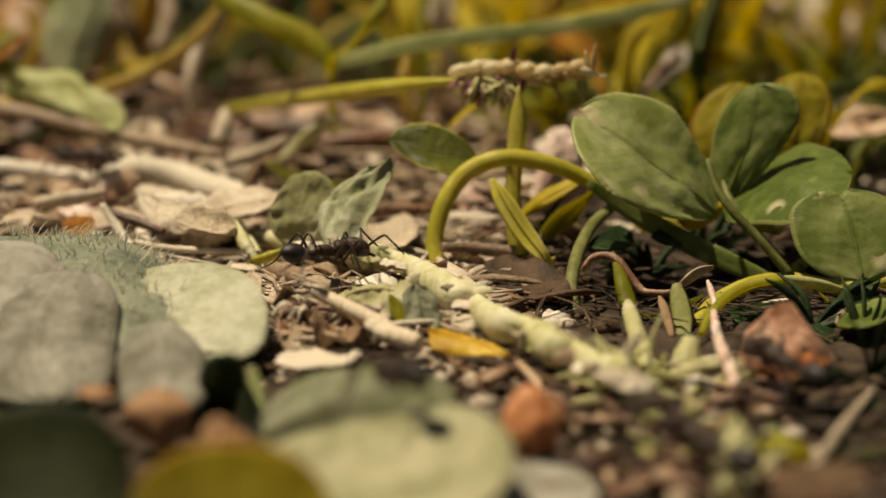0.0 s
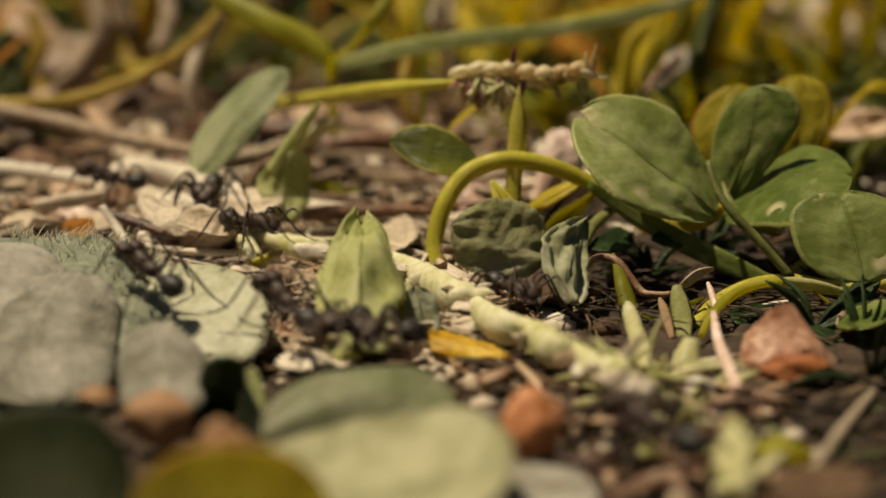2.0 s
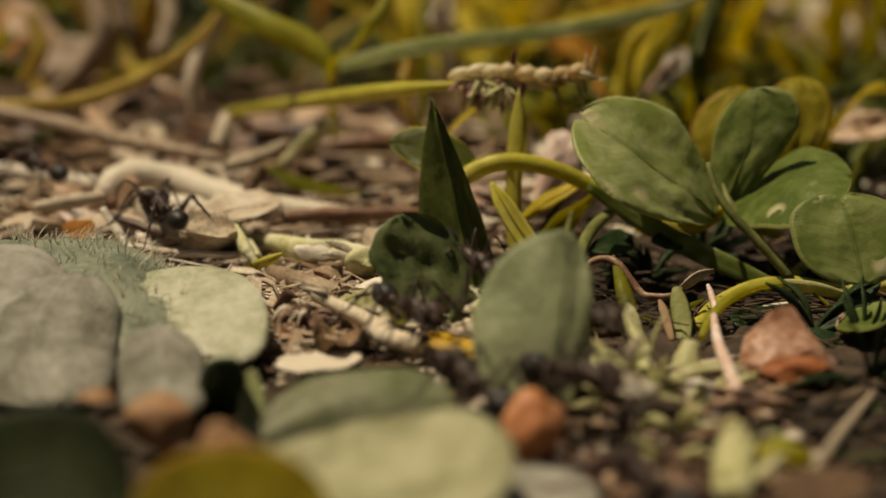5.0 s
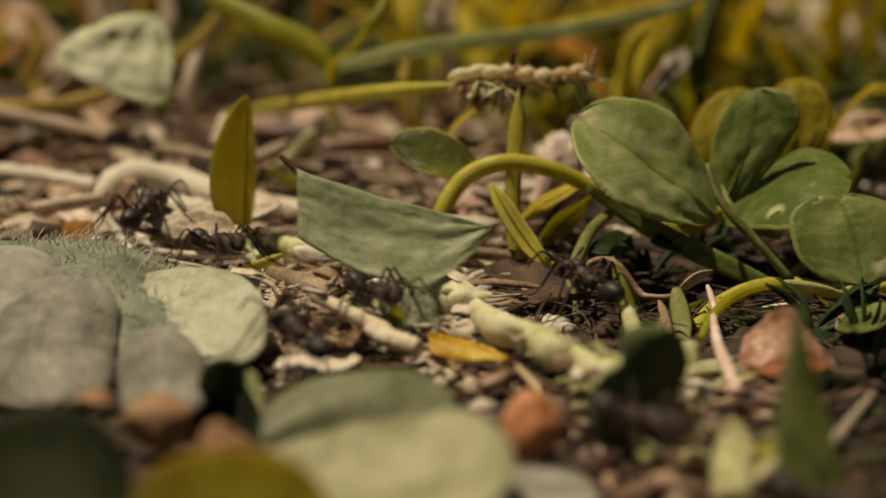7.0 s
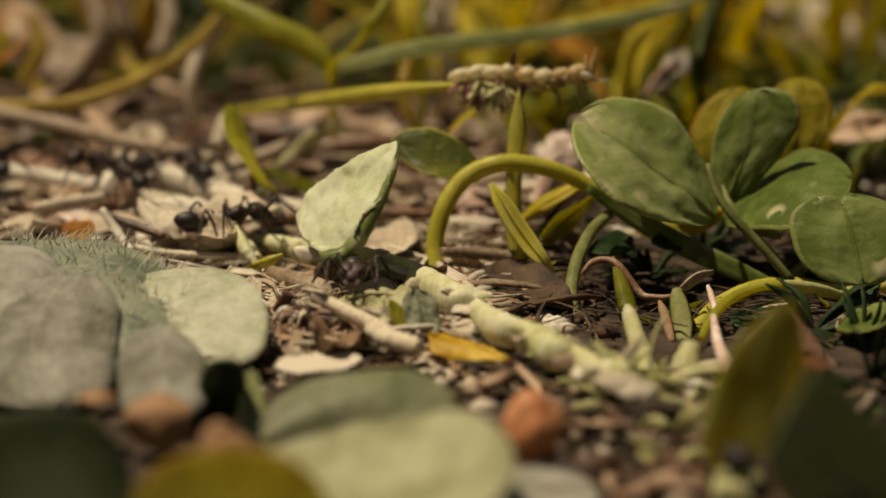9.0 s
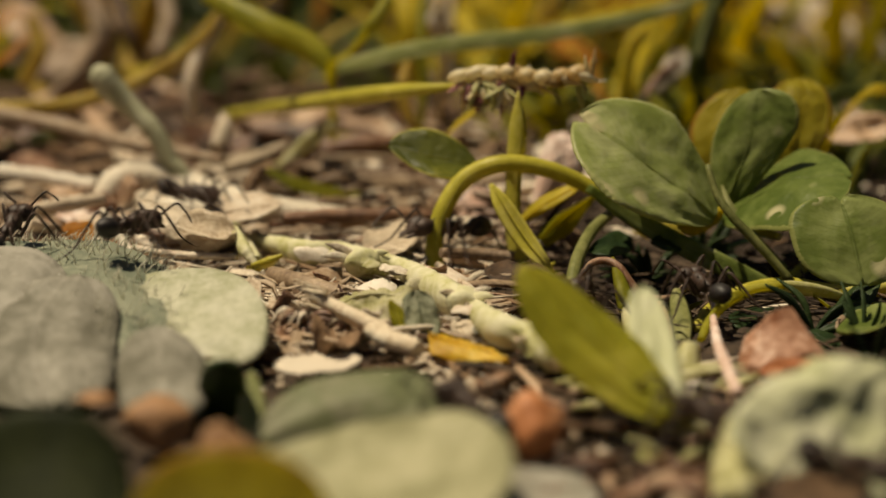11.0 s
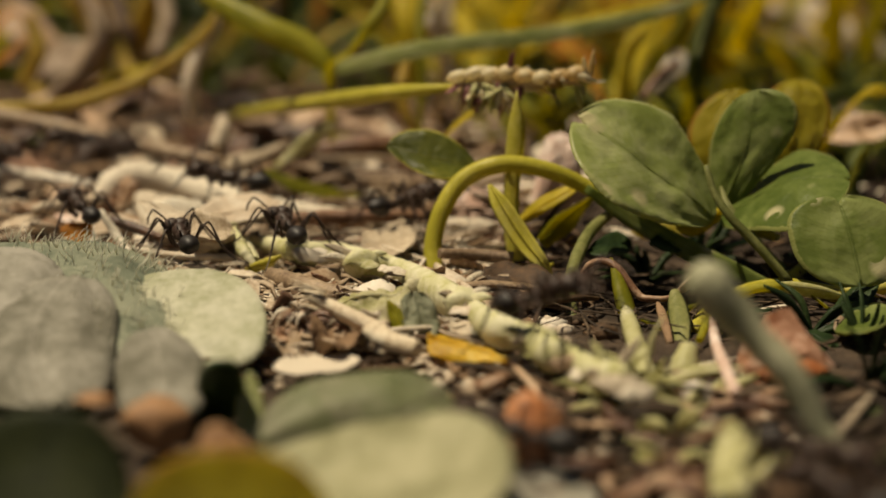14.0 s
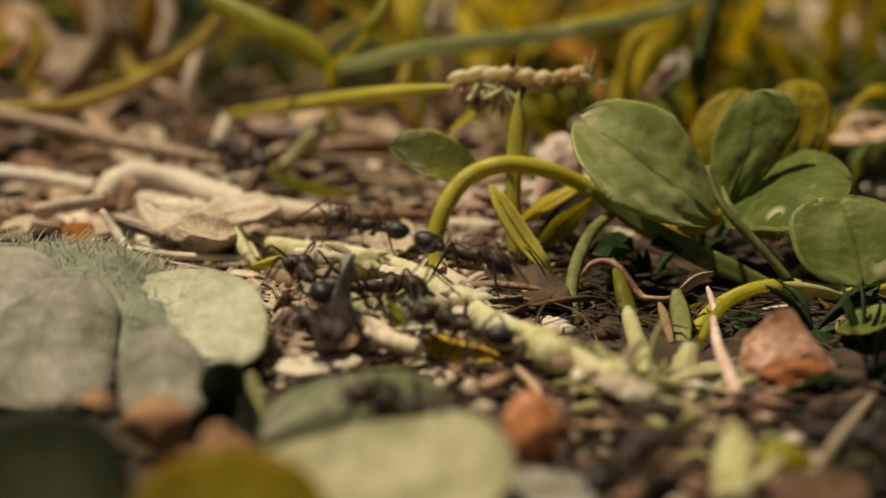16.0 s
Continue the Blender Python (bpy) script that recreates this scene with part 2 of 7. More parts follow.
# Near-black green: plants in deep shade carry that shade in their colour.
M_SHADY = leaf_material("shade_dark_leaf", (0.015, 0.03, 0.01), (0.032, 0.055, 0.018), (0.065, 0.095, 0.03), (0.1, 0.14, 0.015), 0.45, 0.2, 0.3)
M_SEED = plain_material("seed_husk", [(0.3, (0.55, 0.36, 0.14)), (0.45, (0.82, 0.68, 0.38)), (0.65, (0.92, 0.84, 0.6))], 900, 0.35, 0.6, 0.0003, spec=0.5, island=0.25, through_light=0.5)
M_PURPLE = plain_material("purple_husk", [(0.3, (0.16, 0.05, 0.06)), (0.55, (0.32, 0.13, 0.13)), (0.8, (0.55, 0.34, 0.26))], 900, 0.5, 0.4, 0.0002, through_light=0.3)
M_HAIR = plain_material("leaf_hair", [(0.3, (0.75, 0.73, 0.6)), (0.7, (0.9, 0.88, 0.78))], 900, 0.3, 0.1, 0.0001, spec=0.6, through_light=0.5)


# ---- shapes ----
def catmull(pts, n):
    """n+1 points on a smooth curve through pts; entries may carry any number of values."""
    p = [np.array(q, float) for q in pts]
    p = [2 * p[0] - p[1], *p, 2 * p[-1] - p[-2]]
    out = []
    for i in range(n + 1):
        u = i / n * (len(p) - 3)
        k = min(int(u), len(p) - 4)
        t = u - k
        a, b, c, d = p[k:k + 4]
        out.append(0.5 * (2 * b + (c - a) * t + (2 * a - 5 * b + 4 * c - d) * t * t + (3 * b - a - 3 * c + d) * t ** 3))
    return out


def sweep(bm, pts, n=14, sides=8, flat=1.0, side=None, fold=0.0, wobble=0.0, seed=0, ribs=0.0):
    """A tube along pts (x, y, z, radius in mm). flat < 1 presses it into a blade that lies across side; fold gives it a keel."""
    rnd = random.Random(seed)
    uv = bm.loops.layers.uv.verify()
    c = catmull(pts, n)
    P = [Vector(q[:3]) * MM for q in c]
    R = [max(abs(q[3]), 0.004) * MM for q in c]
    rings, prev = [], None
    for i, p in enumerate(P):
        t = (P[min(i + 1, n)] - P[max(i - 1, 0)]).normalized()
        ref = Vector(side) if side else (prev or (Vector((1, 0, 0)) if abs(t.x) < 0.8 else Vector((0, 1, 0))))
        s = ref - t * ref.dot(t)
        s = s.normalized() if s.length > 1e-6 else t.orthogonal().normalized()
        prev = s
        u = t.cross(s)
        ring = []
        for k in range(sides):
            a = 2 * math.pi * k / sides
            x, y = math.cos(a), math.sin(a) * flat
            y += fold * (abs(x) - 0.5)
            w = 1 + wobble * (rnd.random() - 0.5) - ribs * (k % 2)
            ring.append(bm.verts.new(p + (s * x + u * y) * R[i] * w))
        rings.append(ring)
    for i in range(n):
        for k in range(sides):
            q = (k + 1) % sides
            f = bm.faces.new((rings[i][k], rings[i][q], rings[i + 1][q], rings[i + 1][k]))
            f.smooth = True
            for lp, (a, b) in zip(f.loops, ((i, k), (i, k + 1), (i + 1, k + 1), (i + 1, k))):
                lp[uv].uv = (a / n, 1 - 2 * abs(b / sides - 0.5) * 2 if b <= sides else 0)
    for ring in (rings[0][::-1], rings[-1]):
        bm.faces.new(ring)
    return bm


def ovate(u):
    return math.sin(math.pi * min(1, max(0, u)) ** 0.85) ** 0.7


def roundish(u):
    return max(0.0, 1 - abs(2 * u - 1) ** 2.4) ** 0.5


def oblong(u):
    return max(0.0, 1 - abs(2 * u - 1) ** 2.6) ** 0.55


def elliptic(u):
    return max(0.0, 1 - abs(2 * u - 1) ** 2.1) ** 0.52


def broad(u):
    return elliptic(u) * (0.62 + 0.38 * min(1.0, u / 0.55))


def heart_lobes(u):
    return max(0.0, 1 - abs(2 * u - 1) ** 2.8) ** 0.5


def half_cut(u):
    return min(1.0, u / 0.12) * max(0.0, 1 - u ** 2.2) ** 0.8


def lance(u):
    return math.sin(math.pi * u ** 0.75) ** 0.9


def leaf(bm, base, tip, left, right, shape=ovate, fold=0.0, cup=0.0, ripple=0.0, notch=0.0, thick=0.16, nu=22, nv=12, seed=0, bite=0.0, teeth=0.0):
    """A leaf blade with thickness: base to tip along the midrib, left and right the edges at its middle (mm)."""
    base, tip, left, right = (Vector(q) for q in (base, tip, left, right))
    uv = bm.loops.layers.uv.verify()
    mid = (left + right) / 2
    side = (right - left) / 2
    bend = mid - (base + tip) / 2
    normal = (tip - base).cross(side).normalized()
    L = (tip - base).length
    rnd = random.Random(seed)
    off = Vector((rnd.random() * 50, rnd.random() * 50, rnd.random() * 50))

    def at(u, v):
        w = shape[v > 0](u) if isinstance(shape, tuple) else shape(u)
        if bite:
            w *= 1 - bite * max(0, noise.noise(Vector((u * 5, 3.0 * (1 if v > 0 else -1), 0)) + off))
        if teeth:
            w *= 1 + teeth * math.sin(u * 150 + 3 * v) * min(1.0, 4 * u)
        uu = u - notch * (1 - abs(v)) ** 2 * max(0, u - 0.55) * 1.6
        p = base.lerp(tip, uu) + bend * (1 - (2 * uu - 1) ** 2) + side * (v * w)
        h = fold * abs(v) * w + cup * (v * v * w * w + 0.6 * (2 * uu - 1) ** 2)
        h += ripple * noise.noise(Vector((u * 3.2, v * 2.4, 0)) + off) + ripple * 0.35 * noise.noise(Vector((u * 11, v * 8, 5)) + off)
        return p + normal * (h * L * 0.2)

    top = [[None] * (nv + 1) for _ in range(nu + 1)]
    bot = [[None] * (nv + 1) for _ in range(nu + 1)]
    for i in range(nu + 1):
        u = 0.004 + 0.992 * i / nu
        for j in range(nv + 1):
            v = -1 + 2 * j / nv
            p = at(u, v)
            e = 0.35 if j in (0, nv) or i in (0, nu) else 1.0
            top[i][j] = bm.verts.new((p + normal * thick * 0.5 * e) * MM)
            bot[i][j] = bm.verts.new((p - normal * thick * 0.5 * e) * MM)

    def quad(vs, uvs):
        f = bm.faces.new(vs)
        f.smooth = True
        for lp, q in zip(f.loops, uvs):
            lp[uv].uv = q
    for i in range(nu):
        for j in range(nv):
            q = [(i / nu, -1 + 2 * j / nv), ((i + 1) / nu, -1 + 2 * j / nv), ((i + 1) / nu, -1 + 2 * (j + 1) / nv), (i / nu, -1 + 2 * (j + 1) / nv)]
            quad((top[i][j], top[i + 1][j], top[i + 1][j + 1], top[i][j + 1]), q)
            quad((bot[i][j + 1], bot[i + 1][j + 1], bot[i + 1][j], bot[i][j]), q[::-1])
    for i in range(nu):
        for j, s in ((0, 1), (nv, -1)):
            vs = (top[i][j], bot[i][j], bot[i + 1][j], top[i + 1][j])
            quad(vs if s > 0 else vs[::-1], [(i / nu, s)] * 4)
    for j in range(nv):
        for i, s in ((0, 1), (nu, -1)):
            vs = (top[i][j + 1], bot[i][j + 1], bot[i][j], top[i][j])
            quad(vs if s > 0 else vs[::-1], [(i / nu, 0.5)] * 4)
    return [at(0.02 + 0.93 * i / 9, 0.0) - normal * thick * 0.35 for i in range(10)]


def lump(bm, centre, size, seed=0, rough=0.25, sub=2, cut=0, turn=(0, 0, 0), taper=0.0):
    """An uneven stone or crumb, centre and half sizes in mm; cut planes give it broken facets."""
    rnd = random.Random(seed)
    made = bmesh.ops.create_icosphere(bm, subdivisions=sub, radius=1.0)["verts"]
    off = Vector((rnd.random() * 90, rnd.random() * 90, rnd.random() * 90))
    planes = [(Vector((rnd.gauss(0, 1), rnd.gauss(0, 1), rnd.gauss(0, 1))).normalized(), 0.45 + 0.35 * rnd.random()) for _ in range(cut)]
    rot = Euler([radians(a) for a in turn]).to_matrix()
    for v in made:
        d = v.co.normalized()
        r = 1 + rough * noise.noise(d * 1.4 + off) + rough * 0.4 * noise.noise(d * 4.5 + off)
        p = d * r
        for nrm, lim in planes:
            k = p.dot(nrm)
            if k > lim:
                p -= nrm * (k - lim) * 0.92
        k = 1 - taper * p.z
        v.co = (rot @ Vector((p.x * size[0] * k, p.y * size[1] * k, p.z * size[2])) + Vector(centre)) * MM
    for v in made:
        for f in v.link_faces:
            f.smooth = cut == 0
    return bm


def mesh_of(bm, name, material):
    bmesh.ops.recalc_face_normals(bm, faces=bm.faces)
    me = bpy.data.meshes.new(name)
    bm.to_mesh(me)
    bm.free()
    me.materials.append(material)
    return me


def thing(name, bm, material, label, category, group="", kind=""):
    """A top-level thing of one mesh, built in place; its origin goes to the middle of its foot."""
    me = mesh_of(bm, name, material)
    co = np.empty(len(me.vertices) * 3)
    me.vertices.foreach_get("co", co)
    co = co.reshape(-1, 3)
    o = np.array([*((co[:, :2].min(0) + co[:, :2].max(0)) / 2), co[:, 2].min()])
    me.vertices.foreach_set("co", (co - o).ravel())
    ob = new(name, me)
    ob.location = o
    return tagged(ob, label, category, group, kind)


def holder(name, place, label, category, group=""):
    """An Empty at a thing's base, for its parts."""
    ob = new(name)
    ob.location = Vector(place) * MM
    return tagged(ob, label, category, group)


def part(name, bm, material, parent, label=""):
    """One mesh under a thing or a part, given in the place's own coordinates."""
    me = mesh_of(bm, name, material)
    o = Vector((0, 0, 0))
    up = parent
    while up:
        o += up.location
        up = up.parent
    me.transform(Matrix.Translation(-o))
    ob = new(name, me)
    ob.parent = parent
    if label:
        tagged(ob, label)
    return ob


def add_midrib(ob, line, material, width=0.13):
    bm = bmesh.new()
    sweep(bm, [(*p, width * (1 - 0.07 * i)) for i, p in enumerate(line)], 18, 6)
    return part("midrib", bm, material, ob)


def soil_height(x, y):
    """Height of the soil in mm at x, y in mm."""
    v = Vector((x, y, 0))
    h = 0.7 * noise.noise(v * 0.035) + 0.4 * noise.noise(v * 0.16 + Vector((7, 3, 1)))
    hollow = 1.5 * math.exp(-((x - 16) / 6.5) ** 2 - ((y + 9) / 9) ** 2)  # a dark hollow under the clover
    return h - 0.4 - hollow


# ---- ground ----
def build_ground():
    def axis(lo, hi, step, far):
        a = list(np.arange(lo, hi + 1e-6, step))
        d, q = step, hi
        up = []
        while q < far:
            d *= 1.35
            q += d
            up.append(q)
        d, q = step, lo
        down = []
        while q > -far:
            d *= 1.35
            q -= d
            down.append(q)
        return down[::-1] + a + up
    xs = axis(-75, 75, 0.8, 60000)
    ys = axis(-75, 150, 0.8, 60000)
    verts, faces = [], []
    for y in ys:
        for x in xs:
            v = Vector((x, y, 0))
            near = abs(x) < 300 and abs(y) < 500
            z = soil_height(x, y) + (0.35 * noise.noise(v * 0.7) + 0.18 * noise.noise(v * 1.7) if near else 0)
            verts.append((x * MM, y * MM, z * MM))
    nx = len(xs)
    for j in range(len(ys) - 1):
        for i in range(nx - 1):
            a = j * nx + i
            faces.append((a, a + 1, a + nx + 1, a + nx))
    me = bpy.data.meshes.new("ground")
    me.from_pydata(verts, [], faces)
    me.materials.append(M_SOIL)
    me.polygons.foreach_set("use_smooth", [True] * len(me.polygons))
    tagged(new("ground", me), "dry brown soil, crumbly and uneven", "ground", kind="structure")


build_ground()


# ---- litter that nobody could count ----
def straw_bits(count, box, length, radius, seed, lift=0.0, flat=0.5):
    """Dry fibres lying over one another on the soil, as one bmesh."""
    rnd = random.Random(seed)
    verts, faces = [], []
    for _ in range(count):
        x, y = rnd.uniform(box[0], box[1]), rnd.uniform(box[2], box[3])
        a = rnd.gauss(0.15, 0.7) if rnd.random() < 0.7 else rnd.uniform(0, math.pi)
        L = length * rnd.uniform(0.4, 1.6)
        r = radius * rnd.uniform(0.5, 1.6)
        tilt = rnd.gauss(0, 0.13)
        bend = rnd.gauss(0, 0.12) * L
        d = Vector((math.cos(a), math.sin(a), tilt))
        s = Vector((-math.sin(a), math.cos(a), rnd.gauss(0, 0.3)))
        up = Vector((0, 0, 1))
        base = len(verts)
        z0 = soil_height(x, y) + 0.15 + rnd.random() * lift
        for i in range(5):
            t = i / 4 - 0.5
            p = Vector((x, y, z0)) + d * (t * L) + s * (bend * (1 - 4 * t * t)) 
            p.z = max(p.z, soil_height(p.x, p.y) + 0.1)
            q = r * (1 - 0.5 * abs(2 * t) ** 3)
            for k in range(4):
                e = k * math.pi / 2 + 0.5
                verts.append((p + s * (math.cos(e) * q) + up * (math.sin(e) * q * flat)) * MM)
        for i in range(4):
            for k in range(4):
                m = (k + 1) % 4
                faces.append((base + i * 4 + k, base + i * 4 + m, base + i * 4 + 4 + m, base + i * 4 + 4 + k))
        faces.append((base + 3, base + 2, base + 1, base))
        faces.append((base + 16, base + 17, base + 18, base + 19))
    return verts, faces


def stuff(name, verts, faces, material, label, category):
    me = bpy.data.meshes.new(name)
    me.from_pydata(verts, [], faces)
    me.materials.append(material)
    me.polygons.foreach_set("use_smooth", [True] * len(me.polygons))
    tagged(new(name, me), label, category, kind="stuff")


stuff("straw_litter", *straw_bits(640, (-48, 4, -30, 28), 6, 0.28, 11, 1.0), M_STRAW, "scattered dry straw fibres over the soil", "litter")
stuff("fine_litter", *straw_bits(740, (-18, 3, -30, 4), 3.6, 0.12, 16, 1.3), M_FLAKE, "thin pale plant fibres on the trail", "litter")
stuff("mixed_litter", *straw_bits(24, (12, 45, -30, 40), 6, 0.28, 13, 0.6), M_STRAW, "sparse dry straw fibres under the clover", "litter")
stuff("dark_litter", *straw_bits(900, (-60, 8, -33, 60), 4.5, 0.3, 12, 0.8), M_BROWN, "brown rotting plant fibres on the soil", "litter")
stuff("sparse_litter", *straw_bits(260, (24, 60, -33, 60), 4.5, 0.3, 21, 0.8), M_BROWN, "brown rotting plant fibres beyond the clover", "litter")
# Dark fibres put the shade of the hollow into colour.
stuff("root_fibres", *straw_bits(260, (7, 27, -24, 6), 4.2, 0.1, 20, 0.9), M_DARK_BROWN, "thin dry root fibres in the hollow under the clover", "litter")
# Darkness among the shoots is put into this litter's colour.
stuff("rotten_litter", *straw_bits(220, (3, 40, -55, -33), 4.5, 0.3, 17, 0.8), M_DARK_BROWN, "brown rotting plant fibres among the shoots", "litter")
stuff("chopped_litter", *straw_bits(90, (2, 19, -56, -35), 3.2, 0.34, 18, 1.0, 0.7), M_RUSSET, "short chopped tan fibres among the shoots", "litter")
stuff("coarse_litter", *straw_bits(330, (-80, 30, 26, 120), 11, 0.85, 14, 1.6, 0.7), M_BROWN, "thick brown rotting stalks behind the trail", "litter")
stuff("bright_straw", *straw_bits(80, (-8, 15, 10, 50), 9, 0.7, 19, 2.2, 0.7), M_STRAW, "thick dry tan straws behind the arched stem", "litter")
stuff("coarse_straw", *straw_bits(75, (-80, -2, 22, 110), 13, 0.95, 15, 2.0, 0.7), M_RUSSET, "thick dry russet stalks behind the trail", "litter")


def crumbs(count, box, size, seed):
    rnd = random.Random(seed)
    bm = bmesh.new()
    bmesh.ops.create_icosphere(bm, subdivisions=1, radius=1.0)
    base = [v.co.copy() for v in bm.verts]
    tri = [[v.index for v in f.verts] for f in bm.faces]
    bm.free()
    verts, faces = [], []
    for _ in range(count):
        x, y = rnd.uniform(box[0], box[1]), rnd.uniform(box[2], box[3])
        s = size * math.exp(rnd.gauss(0, 0.5))
        o = Vector((x, y, soil_height(x, y) + s * 0.3))
        k = len(verts)
        q = Vector((rnd.uniform(0.6, 1.3), rnd.uniform(0.6, 1.3), rnd.uniform(0.5, 0.9)))
        for v in base:
            verts.append((o + Vector((v.x * q.x, v.y * q.y, v.z * q.z)) * s * rnd.uniform(0.75, 1.2)) * MM)
        faces += [[i + k for i in f] for f in tri]
    return verts, faces


stuff("pale_crumbs", *crumbs(520, (-20, 8, -34, 2), 0.36, 6), M_FLAKE, "small pale crumbs of chewed plant on the trail", "litter")
stuff("front_crumbs", *crumbs(110, (2, 19, -56, -36), 0.4, 8), M_FLAKE, "pale crumbs of dry plant among the shoots", "litter")
stuff("brown_crumbs", *crumbs(520, (-24, 10, -36, 6), 0.42, 7), M_BROWN, "small brown crumbs of bark on the trail", "litter")
stuff("soil_crumbs", *crumbs(2200, (-55, 45, -58, 90), 0.4, 5), M_SOIL, "loose crumbs of dry brown soil", "soil")


# ---- grass in the distance ----
def far_grass(count, box, height, seed):
    rnd = random.Random(seed)
    verts, faces = [], []
    for _ in range(count):
        x, y = rnd.uniform(box[0], box[1]), rnd.uniform(box[2], box[3])
        h = height * rnd.uniform(0.5, 1.4)
        a = rnd.uniform(0, 2 * math.pi)
        lean = Vector((math.cos(a), math.sin(a), 0)) * h * rnd.uniform(0.5, 1.6)
        s = Vector((-math.sin(a), math.cos(a), 0)) * rnd.uniform(0.8, 1.9)
        nrm = Vector((math.cos(a), math.sin(a), 0)) * 0.18
        o = Vector((x, y, soil_height(x, y) - 0.5))
        k = len(verts)
        for i in range(6):
            t = i / 5
            p = o + Vector((0, 0, h * (t - 0.25 * t * t))) + lean * (t * t)
            w = (1 - t) ** 0.6
            for q in (p - s * w, p + nrm * w, p + s * w, p - nrm * w):
                verts.append(q * MM)
        for i in range(5):
            for j in range(4):
                m = (j + 1) % 4
                faces.append((k + i * 4 + j, k + i * 4 + m, k + i * 4 + 4 + m, k + i * 4 + 4 + j))
    return verts, faces


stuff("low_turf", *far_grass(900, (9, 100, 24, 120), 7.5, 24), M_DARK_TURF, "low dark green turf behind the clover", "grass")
stuff("bright_turf", *far_grass(420, (4, 100, 34, 120), 8.5, 26), M_GRASS, "low yellow-green turf behind the clover", "grass")
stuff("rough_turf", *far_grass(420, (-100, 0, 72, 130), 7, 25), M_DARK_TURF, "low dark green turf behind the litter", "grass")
# Near-black blades stand for the dark gaps in the far grass.
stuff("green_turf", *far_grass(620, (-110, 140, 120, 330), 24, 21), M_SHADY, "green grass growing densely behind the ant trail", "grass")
stuff("yellow_green_turf", *far_grass(220, (-6, 120, 70, 150), 18, 23), M_GOLD, "green grass growing behind the clover", "grass")
stuff("yellow_turf", *far_grass(130, (-90, 120, 90, 300), 24, 22), M_OLD_GRASS, "yellowed grass standing among the green", "grass")


# ---- single blades of grass ----
def blade(pts, material, label, group="grass blades", flat=0.16, side=(1, 0, 0.1), fold=0.25, name="grass_sprig", n=22):
    bm = bmesh.new()
    sweep(bm, pts, n, 8, flat, side, fold)
    ob = thing(name, bm, material, label, "grass", group)
    if n >= 22 and max(p[3] for p in pts) > 0.55:
        bm = bmesh.new()
        sweep(bm, [(p[0], p[1] - p[3] * 0.1, p[2] + p[3] * 0.12, p[3] * 0.12) for p in pts], n, 5)
        part("midrib", bm, material, ob)
    return ob


def reed(pts, material, label, name="dry_straw", category="straw", group="grass stalks", sides=9, n=22, wobble=0.0, seed=0):
    bm = bmesh.new()
    sweep(bm, pts, n, sides, 1.0, None, 0, wobble, seed)
    return thing(name, bm, material, label, category, group)


def w4(p, r):
    return (*p, r)


GREEN = "fresh green grass blade arching over the litter"
YELLOWED = "yellow-green grass blade lit from behind"
TAN = "dry tan grass stalk among the litter"
blade([w4((-9.27, 27, 3.44), 0.39), w4((-9.37, 26, 6.51), 0.49), w4((-9.3, 24, 9.88), 0.67), w4((-11.27, 25, 11.79), 1.11), w4((-14.4, 26, 13.1), 1.17), w4((-17.66, 28, 14.51), 1.08), w4((-20.49, 30, 15.86), 0.75)], M_YOUNG, GREEN, side=(0.5, 0.25, 1), fold=0.35, n=34)
blade([w4((-9.4, 23, 8.83), 0.38), w4((-8.99, 22, 10.74), 0.62), w4((-7.36, 22, 11.85), 0.62), w4((-5.96, 22, 13.52), 0.62), w4((-4.82, 23, 15.36), 0.57), w4((-4.28, 24, 16.89), 0.38)], M_YOUNG, "narrow green grass blade with a shaded side", side=(0.8, 0.4, 0.5), fold=0.45)
blade([w4((-8.85, 26, 9.77), 0.58), w4((-4.44, 25, 10.98), 0.72), w4((0.75, 25, 11.93), 0.72), w4((6.92, 26, 12.43), 0.68), w4((12.67, 27, 13.23), 0.64), w4((18.11, 29, 14.13), 0.54), w4((22.67, 31, 15.39), 0.3)], M_PALE_GRASS, "long pale green grass blade lying across the turf", side=(0, 0.5, 1), n=34)
blade([w4((2.27, 32, 10.5), 0.4), w4((8.7, 33, 11.87), 0.61), w4((14.69, 34, 13.35), 0.66), w4((20.35, 36, 14.85), 0.46)], M_GOLD, YELLOWED, side=(0, 0.6, 1))
blade([w4((-3.3, 45, 5.88), 0.54), w4((-2.61, 46, 10.57), 1.64), w4((-3, 48, 13.57), 1.77), w4((-3.73, 50, 15.55), 1.34)], M_GOLD, YELLOWED, side=(1, 0.3, 0))
blade([w4((-1.99, 24, 4.41), 0.34), w4((-2.93, 24, 6.09), 0.53), w4((-3.41, 25, 8.56), 0.48), w4((-2.96, 27, 10.46), 0.29)], M_OLD_GRASS, TAN)
blade([w4((-1.96, 30, 3.7), 0.3), w4((-1.77, 31, 7.76), 0.45), w4((-1.93, 33, 11.97), 0.46), w4((-1.6, 36, 15.65), 0.36)], M_GRASS, YELLOWED)
blade([w4((-0.26, 12, 5.55), 0.13), w4((0.7, 11, 6.95), 0.4), w4((2.34, 11, 8.35), 0.31), w4((2.69, 11, 8.7), 0.09)], M_GOLD, YELLOWED, side=(0.5, 0.5, 0.7))
blade([w4((11.39, 44, 9.84), 0.27), w4((12.43, 42, 8.81), 0.48), w4((13.5, 40, 7.59), 0.32)], M_GOLD, YELLOWED, side=(0.6, 0.4, -0.5))
blade([w4((16.79, 34, 3.57), 0.46), w4((16.22, 34, 6.6), 0.71), w4((16.46, 35, 9.49), 0.77), w4((17.67, 36, 11.54), 0.67), w4((19.72, 38, 12.95), 0.37)], M_GOLD, YELLOWED, side=(0.9, 0.5, 0.2))
